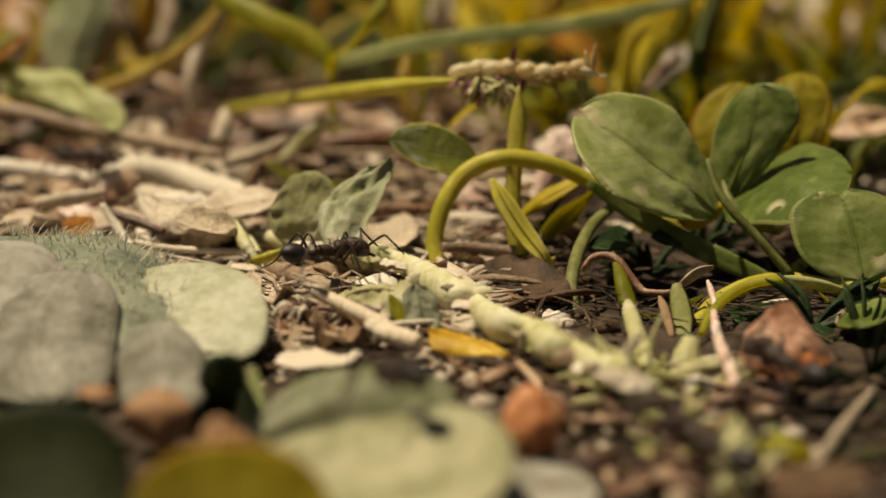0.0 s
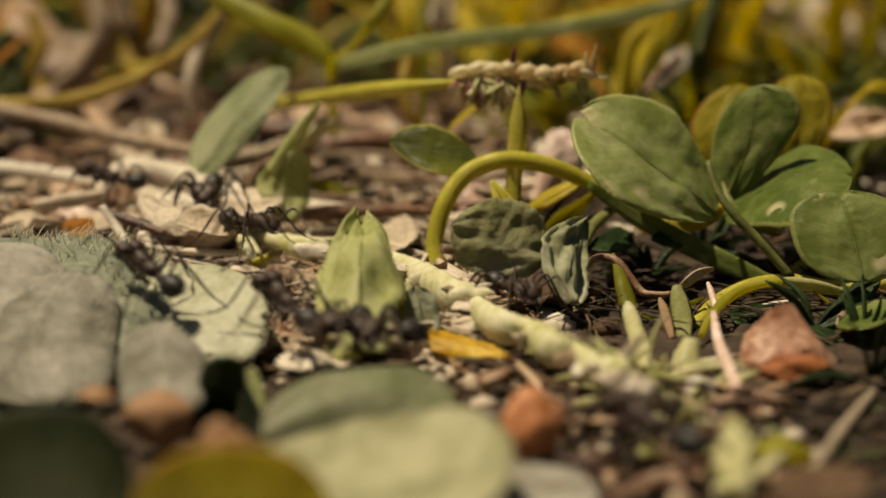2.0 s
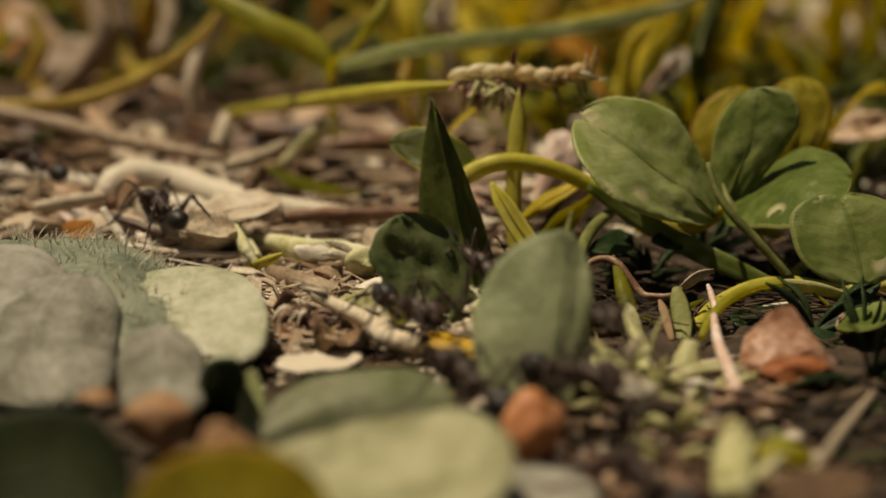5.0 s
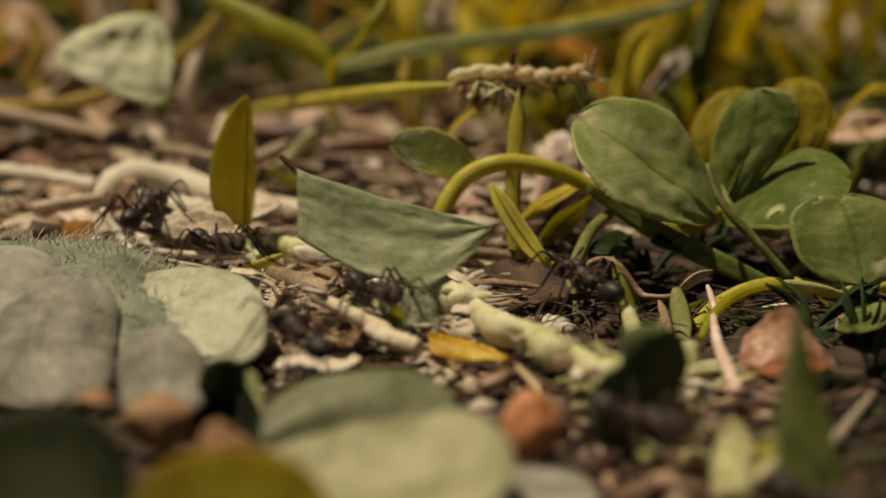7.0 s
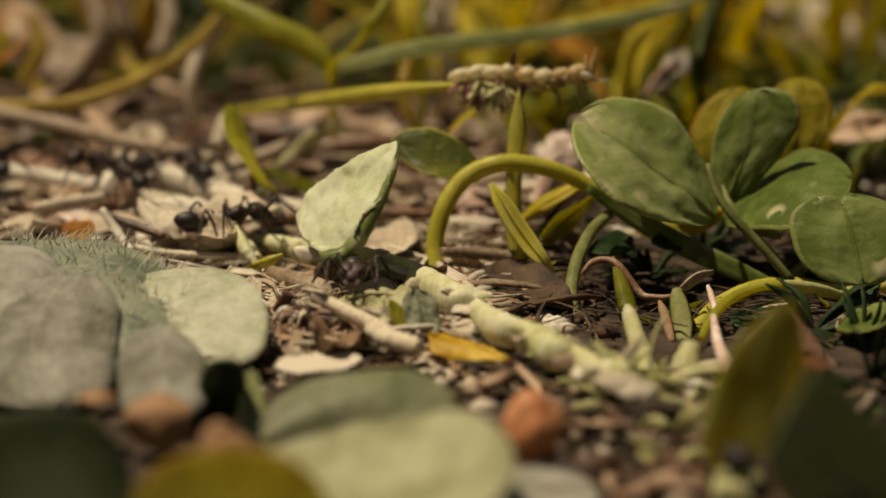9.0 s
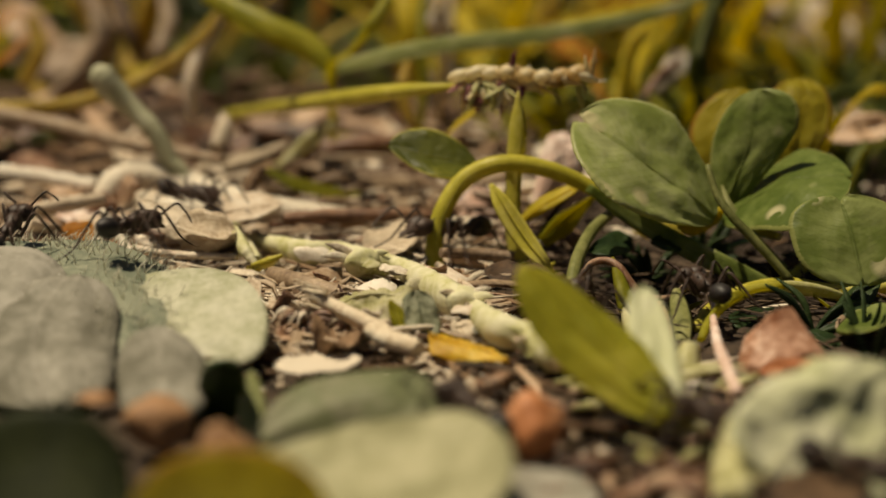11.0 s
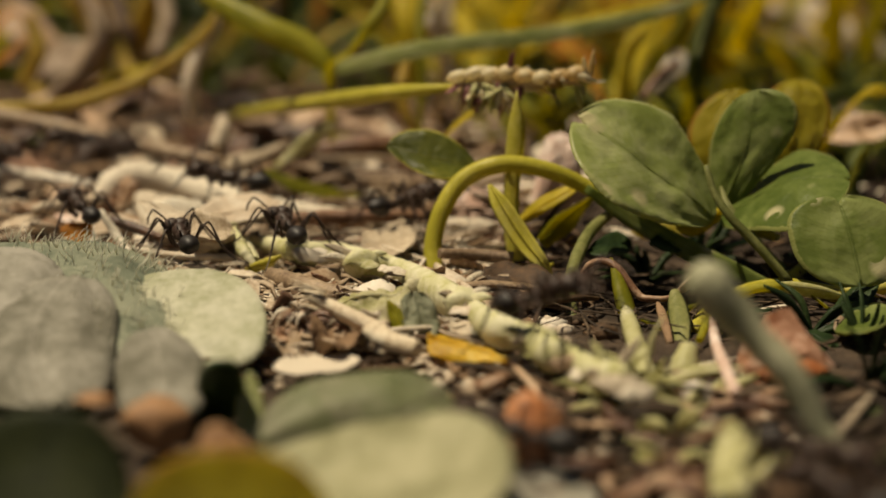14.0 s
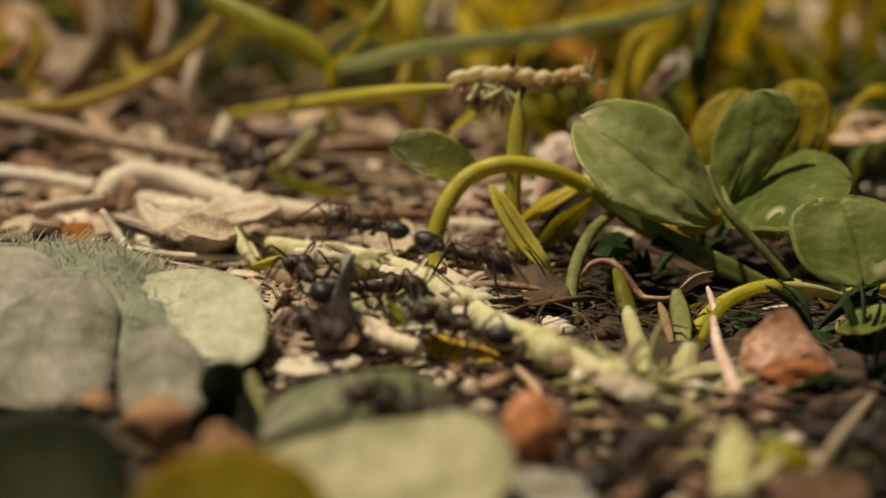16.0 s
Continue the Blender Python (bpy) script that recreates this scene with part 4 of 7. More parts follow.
# ---- the clover ----
def clover():
    root = holder("clover_plant", (23.31, -8, -0.55), "green clover with pale-spotted leaflets on bent stalks", "clover")
    arch = [w4((-0.46, -8, 0.16), 0.62), w4((-0.62, -7, 1.79), 0.6), w4((0.04, -6, 4.15), 0.62), w4((1.59, -5, 6.13), 0.64), w4((4.12, -5, 7.12), 0.62), w4((7.23, -5, 6.72), 0.6),
            w4((10.36, -5, 5.34), 0.55), w4((13.42, -6, 3.28), 0.5), w4((16.83, -7, 1.6), 0.4)]
    bm = bmesh.new()
    sweep(bm, arch, 60, 12, 0.9)
    part("arched_stem", bm, M_STEM, root, "smooth yellow-green stem bent in an arch")
    bm = bmesh.new()
    sweep(bm, [w4((9.92, -5.6, 5.57), 0.3), w4((12.24, -6, 4.07), 0.6), w4((15.27, -7, 2.39), 0.7), w4((18.57, -8.5, 0.95), 0.72), w4((21.23, -10, 0.01), 0.5), w4((23.16, -11, -0.6), 0.2)], 26, 10, 0.35, (0.4, 0, 1), 0.3)
    part("leaf_sheath", bm, M_CLOVER_SHADE, root, "dark green flattened sheath")
    for pts in (
        [w4((19.38, -4, 5.35), 0.1), w4((19.75, -5.5, 4.25), 0.26), w4((21.25, -7, 2.39), 0.3), w4((23.69, -9, -0.11), 0.34)],
        [w4((23.49, -9, 0.01), 0.4), w4((24.8, -8, 0.64), 0.4), w4((27.43, -8, 1.82), 0.35), w4((31.18, -8, 3.38), 0.3)],
        [w4((15.45, -20, -0.9), 0.45), w4((17.38, -16, -0.3), 0.5), w4((20.19, -13, 0.2), 0.5), w4((22.95, -12, 0.22), 0.55), w4((26.12, -13, -0.1), 0.6), w4((29.9, -14, 0.9), 0.5)],
        [w4((26.34, -14, -1.37), 0.4), w4((27.39, -13, 0.28), 0.4), w4((27.68, -12, 2.7), 0.35)],
        [w4((20.02, -2, 2.94), 0.5), w4((20.73, -4, 2.54), 0.4), w4((23.16, -6, 2.17), 0.3)],
        [w4((17.62, -9, 7.75), 0.19), w4((18.06, -10, 6.1), 0.26), w4((18.93, -11, 4.77), 0.3), w4((20.12, -11.5, 3.55), 0.34), w4((21.47, -12, 2.13), 0.33), w4((22.85, -12.5, 0.54), 0.33)],
    ):
        bm = bmesh.new()
        sweep(bm, pts, 20, 8)
        part("leaf_stalk", bm, M_SAGE_STEM if pts[0][3] < 0.22 else M_STEM, root)
    # Lit and shaded leaflets differ by material, besides the sun's own shading.
    leaflets = (
        ((18.62, -7.0, 3.64), (8.98, -8.0, 10.9), (11.51, -13.0, 5.25), (16.05, -4.0, 9.75), broad, M_CLOVER, dict(fold=-0.3, cup=0.15, notch=0.12, ripple=0.14, seed=1, teeth=0.011)),
        ((19.22, -4.0, 3.11), (21.49, -4.0, 12.14), (18.34, -3.0, 7.88), (23.81, -6.0, 9.4), broad, M_CLOVER_SHADE, dict(fold=0.15, cup=0.2, ripple=0.12, seed=2, teeth=0.015)),
        ((19.23, -5.0, 3.23), (27.21, -9.0, 6.98), (24.29, -1.0, 7.55), (22.53, -13.0, 4.58), broad, M_CLOVER_SHADE, dict(fold=0.15, cup=0.15, notch=0.05, ripple=0.14, seed=3, teeth=0.011)),
        ((25.55, 4.0, 4.18), (26.82, 8.0, 11.35), (23.38, 5.0, 8.65), (28.8, 5.0, 8.48), broad, M_YELLOW, dict(fold=0.15, cup=0.1, ripple=0.15, seed=4, bite=0.12, teeth=0.03)),
        ((20.02, 3.0, 3.4), (21.79, 6.0, 10.9), (18.04, 4.0, 7.8), (23.21, 4.0, 7.97), broad, M_YELLOW, dict(fold=0.2, cup=0.1, ripple=0.1, seed=5, teeth=0.03)),
        ((25.92, -20.0, 2.12), (24.86, -16.5, 7.2), (21.69, -18.5, 4.87), (29.02, -18.0, 5.19), heart_lobes, M_CLOVER_SHADE, dict(fold=0.15, cup=0.1, notch=0.2, ripple=0.12, seed=6, teeth=0.009)),
        ((17.64, 1.0, 1.29), (13.86, 2.0, 0.87), (15.7, 2.0, 1.62), (15.74, 1.0, 0.45), ovate, M_YELLOW, dict(ripple=0.15, seed=8)),
        ((16.14, -6.0, 3.04), (19.91, -4.0, 3.67), (18.19, -5.0, 4.03), (17.91, -6.0, 2.49), ovate, M_GOLD, dict(ripple=0.2, fold=0.3, seed=9)),
    )
    for a, b, c, d, shape, mat, kw in leaflets:
        bm = bmesh.new()
        line = leaf(bm, a, b, c, d, shape, thick=0.2, nu=64, nv=22, **kw)
        blade_ob = part("leaflet", bm, mat, root, "yellowing leaflet with a bitten edge" if mat is M_YELLOW else "")
        add_midrib(blade_ob, line, mat, 0.1)


clover()


def small_leaf(base, tip, left, right, material, label, name="small_leaf", shape=lance, category="leaf", group="", **kw):
    bm = bmesh.new()
    line = leaf(bm, base, tip, left, right, shape, **kw)
    ob = thing(name, bm, material, label, category, group)
    add_midrib(ob, line, material)
    return ob


small_leaf((2.44, -3.0, 6.69), (-3.89, -2.0, 7.8), (-0.62, -4.5, 5.76), (-1.28, -1.0, 8.68), M_POINTED, "small pointed leaf with its shaded inside and lit rim in the colour", "small_leaf", ovate, fold=-0.35, ripple=0.12, nu=34, nv=20)
reed([w4((2.42, -2, 6.27), 0.2), w4((3.39, -3, 6.85), 0.25), w4((4.74, -4, 6.54), 0.28)], M_STEM, "thin green stalk of a small leaf", name="leaf_stalk")

# ---- leaves in front ----
NEAR = dict(nu=26, nv=16, thick=0.4)
small_leaf((-20.39, -40.0, 0.97), (-21.68, -27.0, 4.96), (-26.71, -33.0, 2.27), (-18.14, -33.0, 2.75), M_DULL, "thick grey-green leaf with a rounded edge", "fallen_leaf", heart_lobes, cup=0.4, ripple=0.15, seed=21, **NEAR)
small_leaf((-27.41, -32, 2.65), (-23.13, -23, 4.63), (-28.26, -24, 5.37), (-22.58, -31, 3.03), M_DULL, "grey upper lobe of a withered leaf", "fallen_leaf", roundish, cup=0.3, ripple=0.1, seed=22, **NEAR)
small_leaf((-13.9, -44.5, 1.13), (-15.86, -34.0, 3.43), (-17.06, -39.0, 2.23), (-12.27, -39.0, 2.53), M_DULL, "small grey leaf folded over a stone", "fallen_leaf", oblong, cup=0.3, ripple=0.1, seed=23, **NEAR)
small_leaf((-31.03, -16, 3.22), (-15.54, -22, 2.82), (-23.45, -12, 4.41), (-18.29, -34, 2.54), M_TEAL, "downy grey-green leaf with a pale folded tip", "downy_leaf", roundish, cup=0.5, ripple=0.25, seed=24, nu=34, nv=22, thick=0.35)
bm = bmesh.new()
leaf(bm, (-19.17, -26.0, 2.25), (-10.11, -29.0, 3.18), (-15.33, -22.0, 4.15), (-12.75, -33.0, 0.98), oblong, cup=0.3, ripple=0.12, seed=29, nu=30, nv=20, thick=0.35)
part("folded_tip", bm, M_HAIRY, bpy.data.objects["downy_leaf"], "smooth pale green folded tip")
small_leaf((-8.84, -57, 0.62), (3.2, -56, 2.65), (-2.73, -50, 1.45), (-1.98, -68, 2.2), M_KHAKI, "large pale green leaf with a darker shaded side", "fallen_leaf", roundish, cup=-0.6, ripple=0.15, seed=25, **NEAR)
# The leaf's shaded back is a part with the shade in its colour.
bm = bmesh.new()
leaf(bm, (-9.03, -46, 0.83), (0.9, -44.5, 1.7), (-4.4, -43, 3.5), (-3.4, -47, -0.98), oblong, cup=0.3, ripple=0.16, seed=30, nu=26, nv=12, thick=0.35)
part("curled_edge", bm, M_CURL_SHADE, bpy.data.objects["fallen_leaf.003"], "curled-up edge with shade in its darker green")
# Near-black leaf added to fill a gap where only shade lies.
small_leaf((-11.58, -39.5, -0.53), (-10.88, -43.5, 3.97), (-12.51, -41, 1.7), (-9.98, -41.5, 1.85), M_SHADY, "dark green leaf added to fill a shadowed gap", "fallen_leaf", roundish, cup=0.1, ripple=0.1, seed=31, **NEAR)
small_leaf((-20.17, -58, 2.39), (-13.1, -58, 2.89), (-17.12, -57, 5.62), (-16.07, -61, 0.53), M_OLIVE_SHADE, "dark olive leaf with shade in its colour, close to the ground", "fallen_leaf", roundish, cup=-0.3, seed=26, **NEAR)
small_leaf((-12.59, -62, 2.62), (-4.41, -62, 2.62), (-8.55, -61, 5.15), (-8.1, -64, 1.26), M_YELLOW, "yellowed leaf close to the ground", "fallen_leaf", roundish, cup=-0.3, seed=27, **NEAR)
small_leaf((-9.52, -44, -0.27), (-9.75, -41, 2.81), (-10.46, -42, 1.17), (-8.92, -42, 1.17), M_PALE_GRASS, "small pale upright leaf end", "leaf_end", ovate, cup=0.3, seed=28, **NEAR)

# Shade under the clover is put into these leaves' dark greens.
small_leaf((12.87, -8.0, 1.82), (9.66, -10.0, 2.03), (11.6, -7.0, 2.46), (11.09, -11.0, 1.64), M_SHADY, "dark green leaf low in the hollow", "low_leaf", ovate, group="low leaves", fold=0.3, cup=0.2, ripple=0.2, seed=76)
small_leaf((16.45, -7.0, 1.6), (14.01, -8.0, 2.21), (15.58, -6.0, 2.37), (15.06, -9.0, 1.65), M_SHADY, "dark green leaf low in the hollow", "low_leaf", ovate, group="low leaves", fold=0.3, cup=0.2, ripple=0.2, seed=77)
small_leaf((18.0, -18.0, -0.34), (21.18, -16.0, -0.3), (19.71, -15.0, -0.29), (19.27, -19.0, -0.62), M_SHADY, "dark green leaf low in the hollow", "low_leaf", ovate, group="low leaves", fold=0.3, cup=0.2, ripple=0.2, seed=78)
small_leaf((27.69, -22.0, 0.7), (23.53, -24.0, 0.17), (26.07, -20.0, 0.36), (24.72, -27.0, 0.64), M_CLOVER_SHADE, "dark green leaf low under the clover", "low_leaf", ovate, group="low leaves", fold=0.3, cup=0.2, ripple=0.2, seed=71)
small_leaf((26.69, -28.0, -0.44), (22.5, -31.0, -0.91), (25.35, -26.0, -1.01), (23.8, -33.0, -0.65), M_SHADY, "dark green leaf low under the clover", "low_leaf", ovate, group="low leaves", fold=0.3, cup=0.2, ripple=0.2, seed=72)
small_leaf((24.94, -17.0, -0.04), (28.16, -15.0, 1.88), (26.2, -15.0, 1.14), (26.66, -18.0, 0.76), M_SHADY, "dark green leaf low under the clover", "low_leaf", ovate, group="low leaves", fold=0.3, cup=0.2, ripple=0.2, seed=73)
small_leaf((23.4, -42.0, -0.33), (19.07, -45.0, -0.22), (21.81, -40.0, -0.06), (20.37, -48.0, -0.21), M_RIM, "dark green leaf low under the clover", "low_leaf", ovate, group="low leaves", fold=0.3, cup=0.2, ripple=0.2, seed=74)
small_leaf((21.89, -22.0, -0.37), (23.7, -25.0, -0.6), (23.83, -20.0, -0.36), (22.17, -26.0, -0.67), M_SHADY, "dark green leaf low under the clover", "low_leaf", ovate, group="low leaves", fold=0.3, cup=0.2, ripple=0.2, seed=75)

# ---- stones ----
M_STONE_SHADE = plain_material("stone_shade", [(0.35, (0.16, 0.045, 0.012)), (0.5, (0.3, 0.1, 0.03)), (0.68, (0.45, 0.2, 0.09))], 240, 0.6, 0.7, 0.0004)
M_RUSTSTONE = plain_material("rust_stone", [(0.3, (0.17, 0.085, 0.04)), (0.5, (0.33, 0.18, 0.085)), (0.7, (0.5, 0.32, 0.19))], 240, 0.65, 0.7, 0.0004)
def stone(centre, size, material, label, seed, cut=5, **kw):
    bm = bmesh.new()
    lump(bm, centre, size, seed, 0.3, 3, cut, **kw)
    return thing("stone", bm, material, label, "stone", "small stones")


stone((19.32, -31.0, 0.61), (2.7, 2.2, 3.3), M_STONE, "broken tan stone with a pale face", 31, 6, taper=0.62)
# Added lump: the tan stone's shaded face, with the shade in its colour.
stone((19.23, -35.0, 0.66), (2.1, 1.1, 1.0), M_STONE_SHADE, "dark rust-orange lump as the shaded face of the tan stone", 41, 2)
stone((-16.83, -46.0, 2.81), (0.9, 0.8, 0.3), M_RUSTSTONE, "small pale pebble under the grey leaf", 42, 1)
stone((-9.91, -54.0, 2.8), (1.3, 1.0, 1.1), M_RUSTSTONE, "tan stone between the leaves", 43, 1)
stone((17.35, -56.0, 0.76), (2.4, 1.6, 0.7), M_DARK_BROWN, "flat dark brown stone close to the ground", 45, 2)
stone((4.15, -47.5, 1.52), (1.55, 1.45, 1.85), M_ORANGE, "smooth orange-brown stone half buried", 32, 0)
stone((-13.57, -47, 1.92), (1.7, 1.2, 1.25), M_RUSTSTONE, "flat orange-brown stone under a leaf", 33, 0)
stone((8.94, 10, 3.25), (2.9, 2.2, 3.4), M_PINK, "pale pink stone behind the grass shoot", 34)
stone((2.88, 10, 0.06), (2.4, 2.0, 2.6), M_PINK, "pale rounded stone behind the arched stem", 35, 2)
stone((47.41, 110, 1.17), (10, 8, 5), M_BROWN, "brown stone in the turf", 37, 3)
stone((40.53, 50, 0.51), (5, 4, 3), M_STRAW, "pale stone behind the clover", 38, 3)

# ---- the creeping runner and chips round it ----
def runner():
    bm = bmesh.new()
    sweep(bm, [w4((-14.38, -0.2, 0.75), 0.342), w4((-11.69, -3.11, 0.98), 0.646), w4((-9.27, -6.46, 1.16), 0.893), w4((-7.17, -5.79, 1.05), 0.741), w4((-5.04, -10.52, 1.3), 1.083), w4((-2.96, -11.18, 1.18), 0.7885), w4((-1.23, -15.94, 1.36), 1.0355), w4((0.55, -21.48, 1.63), 1.1305), w4((1.83, -23.5, 1.47), 0.779), w4((3.1, -29, 1.78), 1.064), w4((4.8, -30.65, 1.73), 0.855), w4((5.86, -34.53, 1.89), 1.0735), w4((7.21, -35.06, 1.66), 0.76), w4((8.2, -37.97, 1.65), 0.8835), w4((9.41, -37.76, 1.31), 0.5605), w4((10.8, -38.84, 0.92), 0.304)], 120, 18, 0.8, (0, 0, 1), 0, 0.1, 4, 0.04)
    ob = thing("creeping_runner", bm, M_RUNNER, "pale green creeping runner lying along the soil", "plant stem")
    rnd = random.Random(6)
    for at, r in (((-5.38, -11.41, 1.66), 1.14), ((1.29, -23.23, 1.79), 1.32), ((5.38, -31.89, 1.71), 1.21), ((8.91, -38.37, 1.65), 1.13)):
        bm = bmesh.new()
        lump(bm, at, (r * 1.0, r * 0.9, r * 0.85), int(r * 100), 0.3, 3)
        part("node", bm, M_RUNNER, ob)
        for _ in range(3):
            o = Vector(at)
            d = Vector((rnd.uniform(-1, 1), rnd.uniform(-1, 0.3), rnd.uniform(0.0, 0.6))).normalized() * rnd.uniform(1.6, 3.2)
            bm = bmesh.new()
            sweep(bm, [(*o, 0.35), (*(o + d * 0.6), 0.3), (*(o + d + Vector((0, 0, -0.3))), 0.04)], 8, 6, 0.4, (0, 0.3, 1))
            part("leaf_sheath", bm, M_PALE if _ else M_RUNNER, ob, "dry papery sheath")
    for x, y, z in [(-8.5, -9.17, 2.0), (-6.57, -9.87, 2.0), (-4.57, -12.91, 2.0), (-3.07, -14.22, 2.0), (-1.39, -17.68, 2.0), (0.21, -19.93, 2.0), (1.54, -24.61, 2.0), (2.83, -26.88, 2.0), (4.03, -30.06, 2.0), (5.25, -31.29, 2.0), (6.23, -33.43, 2.0), (7.14, -35.93, 2.0), (8.22, -37.57, 2.0), (9.25, -39.37, 2.0), (9.95, -41.21, 2.0)]:
        o = Vector((x, y, z))
        a = rnd.uniform(-0.9, 0.5)
        d, q = Vector((math.cos(a), math.sin(a), rnd.uniform(-0.25, 0.2))) * rnd.uniform(0.8, 1.6), Vector((-math.sin(a), math.cos(a), rnd.uniform(-0.4, 0.4))) * rnd.uniform(0.35, 0.7)
        bm = bmesh.new()
        leaf(bm, o - d, o + d, o - q, o + q, oblong, cup=-1.2, ripple=0.6, bite=0.4, nu=10, nv=6, seed=rnd.randrange(99))
        part("scale", bm, rnd.choice((M_PALE, M_FLAKE, M_TORN)), ob, "papery brown scale")


runner()
TWIG = dict(name="twig", category="twig", group="twigs")
STRAWS = dict(name="straw", category="straw", group="straws")
reed([w4((-26.53, 12, 0.45), 0.9), w4((-26.11, 13, 1.93), 1.15), w4((-24.47, 14, 2.78), 1.25), w4((-21.14, 14, 2.33), 1.2), w4((-17.8, 12, 1.67), 1.2), w4((-14.97, 10, 1.3), 1.15), w4((-11.42, 9, 0.88), 0.95), w4((-7.26, 8, 0.69), 0.8)], M_PALE, "pale stripped twig arched over the litter", wobble=0.2, seed=1, **TWIG)
reed([w4((-23.44, 10, 1.74), 0.7), w4((-21.36, 9, 1.23), 1.1), w4((-18.87, 8, 0.56), 0.9)], M_PALE, "bright pale splinter under the twig", wobble=0.3, seed=21, **TWIG)
reed([w4((-24.71, 7, 0.89), 0.5), w4((-22.86, 6, 0.45), 0.6), w4((-20.69, 4, -0.07), 0.5)], M_RUSTSTONE, "rust-brown splinter in the litter", wobble=0.2, seed=22, **TWIG)
reed([w4((-20.84, 45, 1.31), 0.8), w4((-19.21, 42, 0.56), 0.95), w4((-20.12, 38, -0.98), 0.8)], M_STRAW, "bent tan stalk stub", wobble=0.3, seed=25, **TWIG)
reed([w4((-14.58, 8, 0.38), 0.3), w4((-14.75, 8, 2.44), 0.5), w4((-14.17, 9, 3.87), 0.55), w4((-13.52, 9, 4.22), 0.2)], M_BROWN, "dark curled dry leaf standing on end", wobble=0.3, seed=26, **TWIG)
reed([w4((-7.76, 5.25, 0.95), 0.5), w4((-4.41, 6.23, 1.05), 0.62), w4((-1.03, 8.48, 1.03), 0.6), w4((2.87, 9.93, 0.87), 0.4)], M_BROWN, "brown twig lying behind the runner", wobble=0.3, seed=2, **TWIG)
small_leaf((-21.65, -1.0, 4.17), (-17.23, -3.0, 2.66), (-18.86, 0.0, 3.77), (-19.51, -5.0, 2.91), M_PALE, "bright white papery husk under the twig", "husk", oblong, category="husk", fold=0.5, ripple=0.6, cup=0.6, seed=81, bite=0.3)
small_leaf((-18.25, -5.0, 2.03), (-13.74, -8.0, 2.29), (-16.19, -5.0, 2.91), (-15.74, -9.0, 1.65), M_PALE, "pale hollow stalk end lying on the litter", "husk", oblong, category="husk", fold=-0.4, ripple=0.4, cup=-0.9, seed=82, bite=0.2)
small_leaf((-26.99, -2.0, 1.63), (-24.58, -3.0, 2.42), (-26.15, -1.0, 2.33), (-25.43, -4.0, 1.25), M_RUST, "small orange papery scrap lit from behind", "leaf_scrap", oblong, fold=0.3, ripple=0.5, seed=83, bite=0.3)
small_leaf((-17.57, -2.0, 2.04), (-11.6, 1.0, 2.66), (-15.07, 3.0, 3.11), (-14.06, -3.0, 2.33), M_FLAKE, "broad pale bark strip behind the runner", "leaf_scrap", oblong, fold=0.2, ripple=0.3, cup=-0.5, seed=84)
reed([w4((-23.94, -3, 3.47), 0.24), w4((-22.83, -4, 2.14), 0.32), w4((-21.38, -6, 0.97), 0.27), w4((-20.26, -7, 0.72), 0.12)], M_PALE, "pale bent straw at the twig", name="straw", category="straw", group="straws", wobble=0.25, seed=41)
reed([w4((-23.57, -3, 2.94), 0.28), w4((-21.44, -4, 2.46), 0.36), w4((-19.35, -5, 1.95), 0.24)], M_RUSSET, "russet split straw at the twig", name="straw", category="straw", group="straws", wobble=0.25, seed=42)
reed([w4((-21.19, -7, 1.67), 0.19), w4((-18.55, -8, 1.42), 0.27), w4((-13.85, -9, 1.42), 0.23)], M_STRAW, "tan straw lying on the litter", name="straw", category="straw", group="straws", wobble=0.25, seed=43)
reed([w4((-29.57, 1, 2.66), 0.41), w4((-27.3, 2, 2.88), 0.58), w4((-24.79, 3, 3.11), 0.42)], M_FLAKE, "pinkish tan stalk in the litter", name="straw", category="straw", group="straws", wobble=0.3, seed=44)
reed([w4((-14.21, -7, 2.98), 0.27), w4((-13.38, -9, 2.04), 0.46), w4((-12.54, -10, 1.18), 0.23)], M_RUNNER, "yellow-green hollow stem stub on the litter", name="twig", category="twig", group="twigs", wobble=0.3, seed=45)
reed([w4((-12.7, -11, 1.33), 0.11), w4((-11.57, -11, 1.64), 0.26), w4((-10.63, -11, 2.02), 0.11)], M_STEM, "thin green leaf end on the litter", name="twig", category="twig", group="twigs", wobble=0.2, seed=46)
reed([w4((-11.7, 2, 1.79), 0.41), w4((-8.46, 3, 1.76), 0.54), w4((-3.51, 4, 1.72), 0.5), w4((-0.17, 5, 1.35), 0.34)], M_RUSSET, "brown split stalk lying behind the runner", name="twig", category="twig", group="twigs", wobble=0.3, seed=47)
def bark(centre, size, seed, label, material):
    bm = bmesh.new()
    lump(bm, centre, size, seed, 0.55, 3, 3, (random.Random(seed).uniform(-20, 20), random.Random(seed).uniform(-20, 20), random.Random(seed).uniform(-40, 40)))
    return thing("bark_chunk", bm, material, label, "bark", "bark chunks")


bark((-25.24, 13, 1.7), (2.4, 1.2, 1.0), 1, "russet bark chunk on the litter", M_RUSSET)
bark((-26.13, 9, 0.79), (1.3, 1.0, 1.3), 2, "russet bark chunk on the litter", M_RUSSET)
bark((-20.5, 9, 1.06), (2.6, 1.0, 0.8), 3, "bright pale bark chunk on the litter", M_PALE)
bark((-17.09, 2, 0.44), (2.0, 0.9, 0.8), 4, "broken pale bark chunk", M_FLAKE)
bark((-29.47, 13, 1.25), (1.8, 1.2, 0.8), 5, "russet weathered bark chunk", M_RUSSET)
bark((-16.62, 22, 1.65), (2.2, 1.0, 0.8), 6, "pale weathered bark chunk", M_FLAKE)
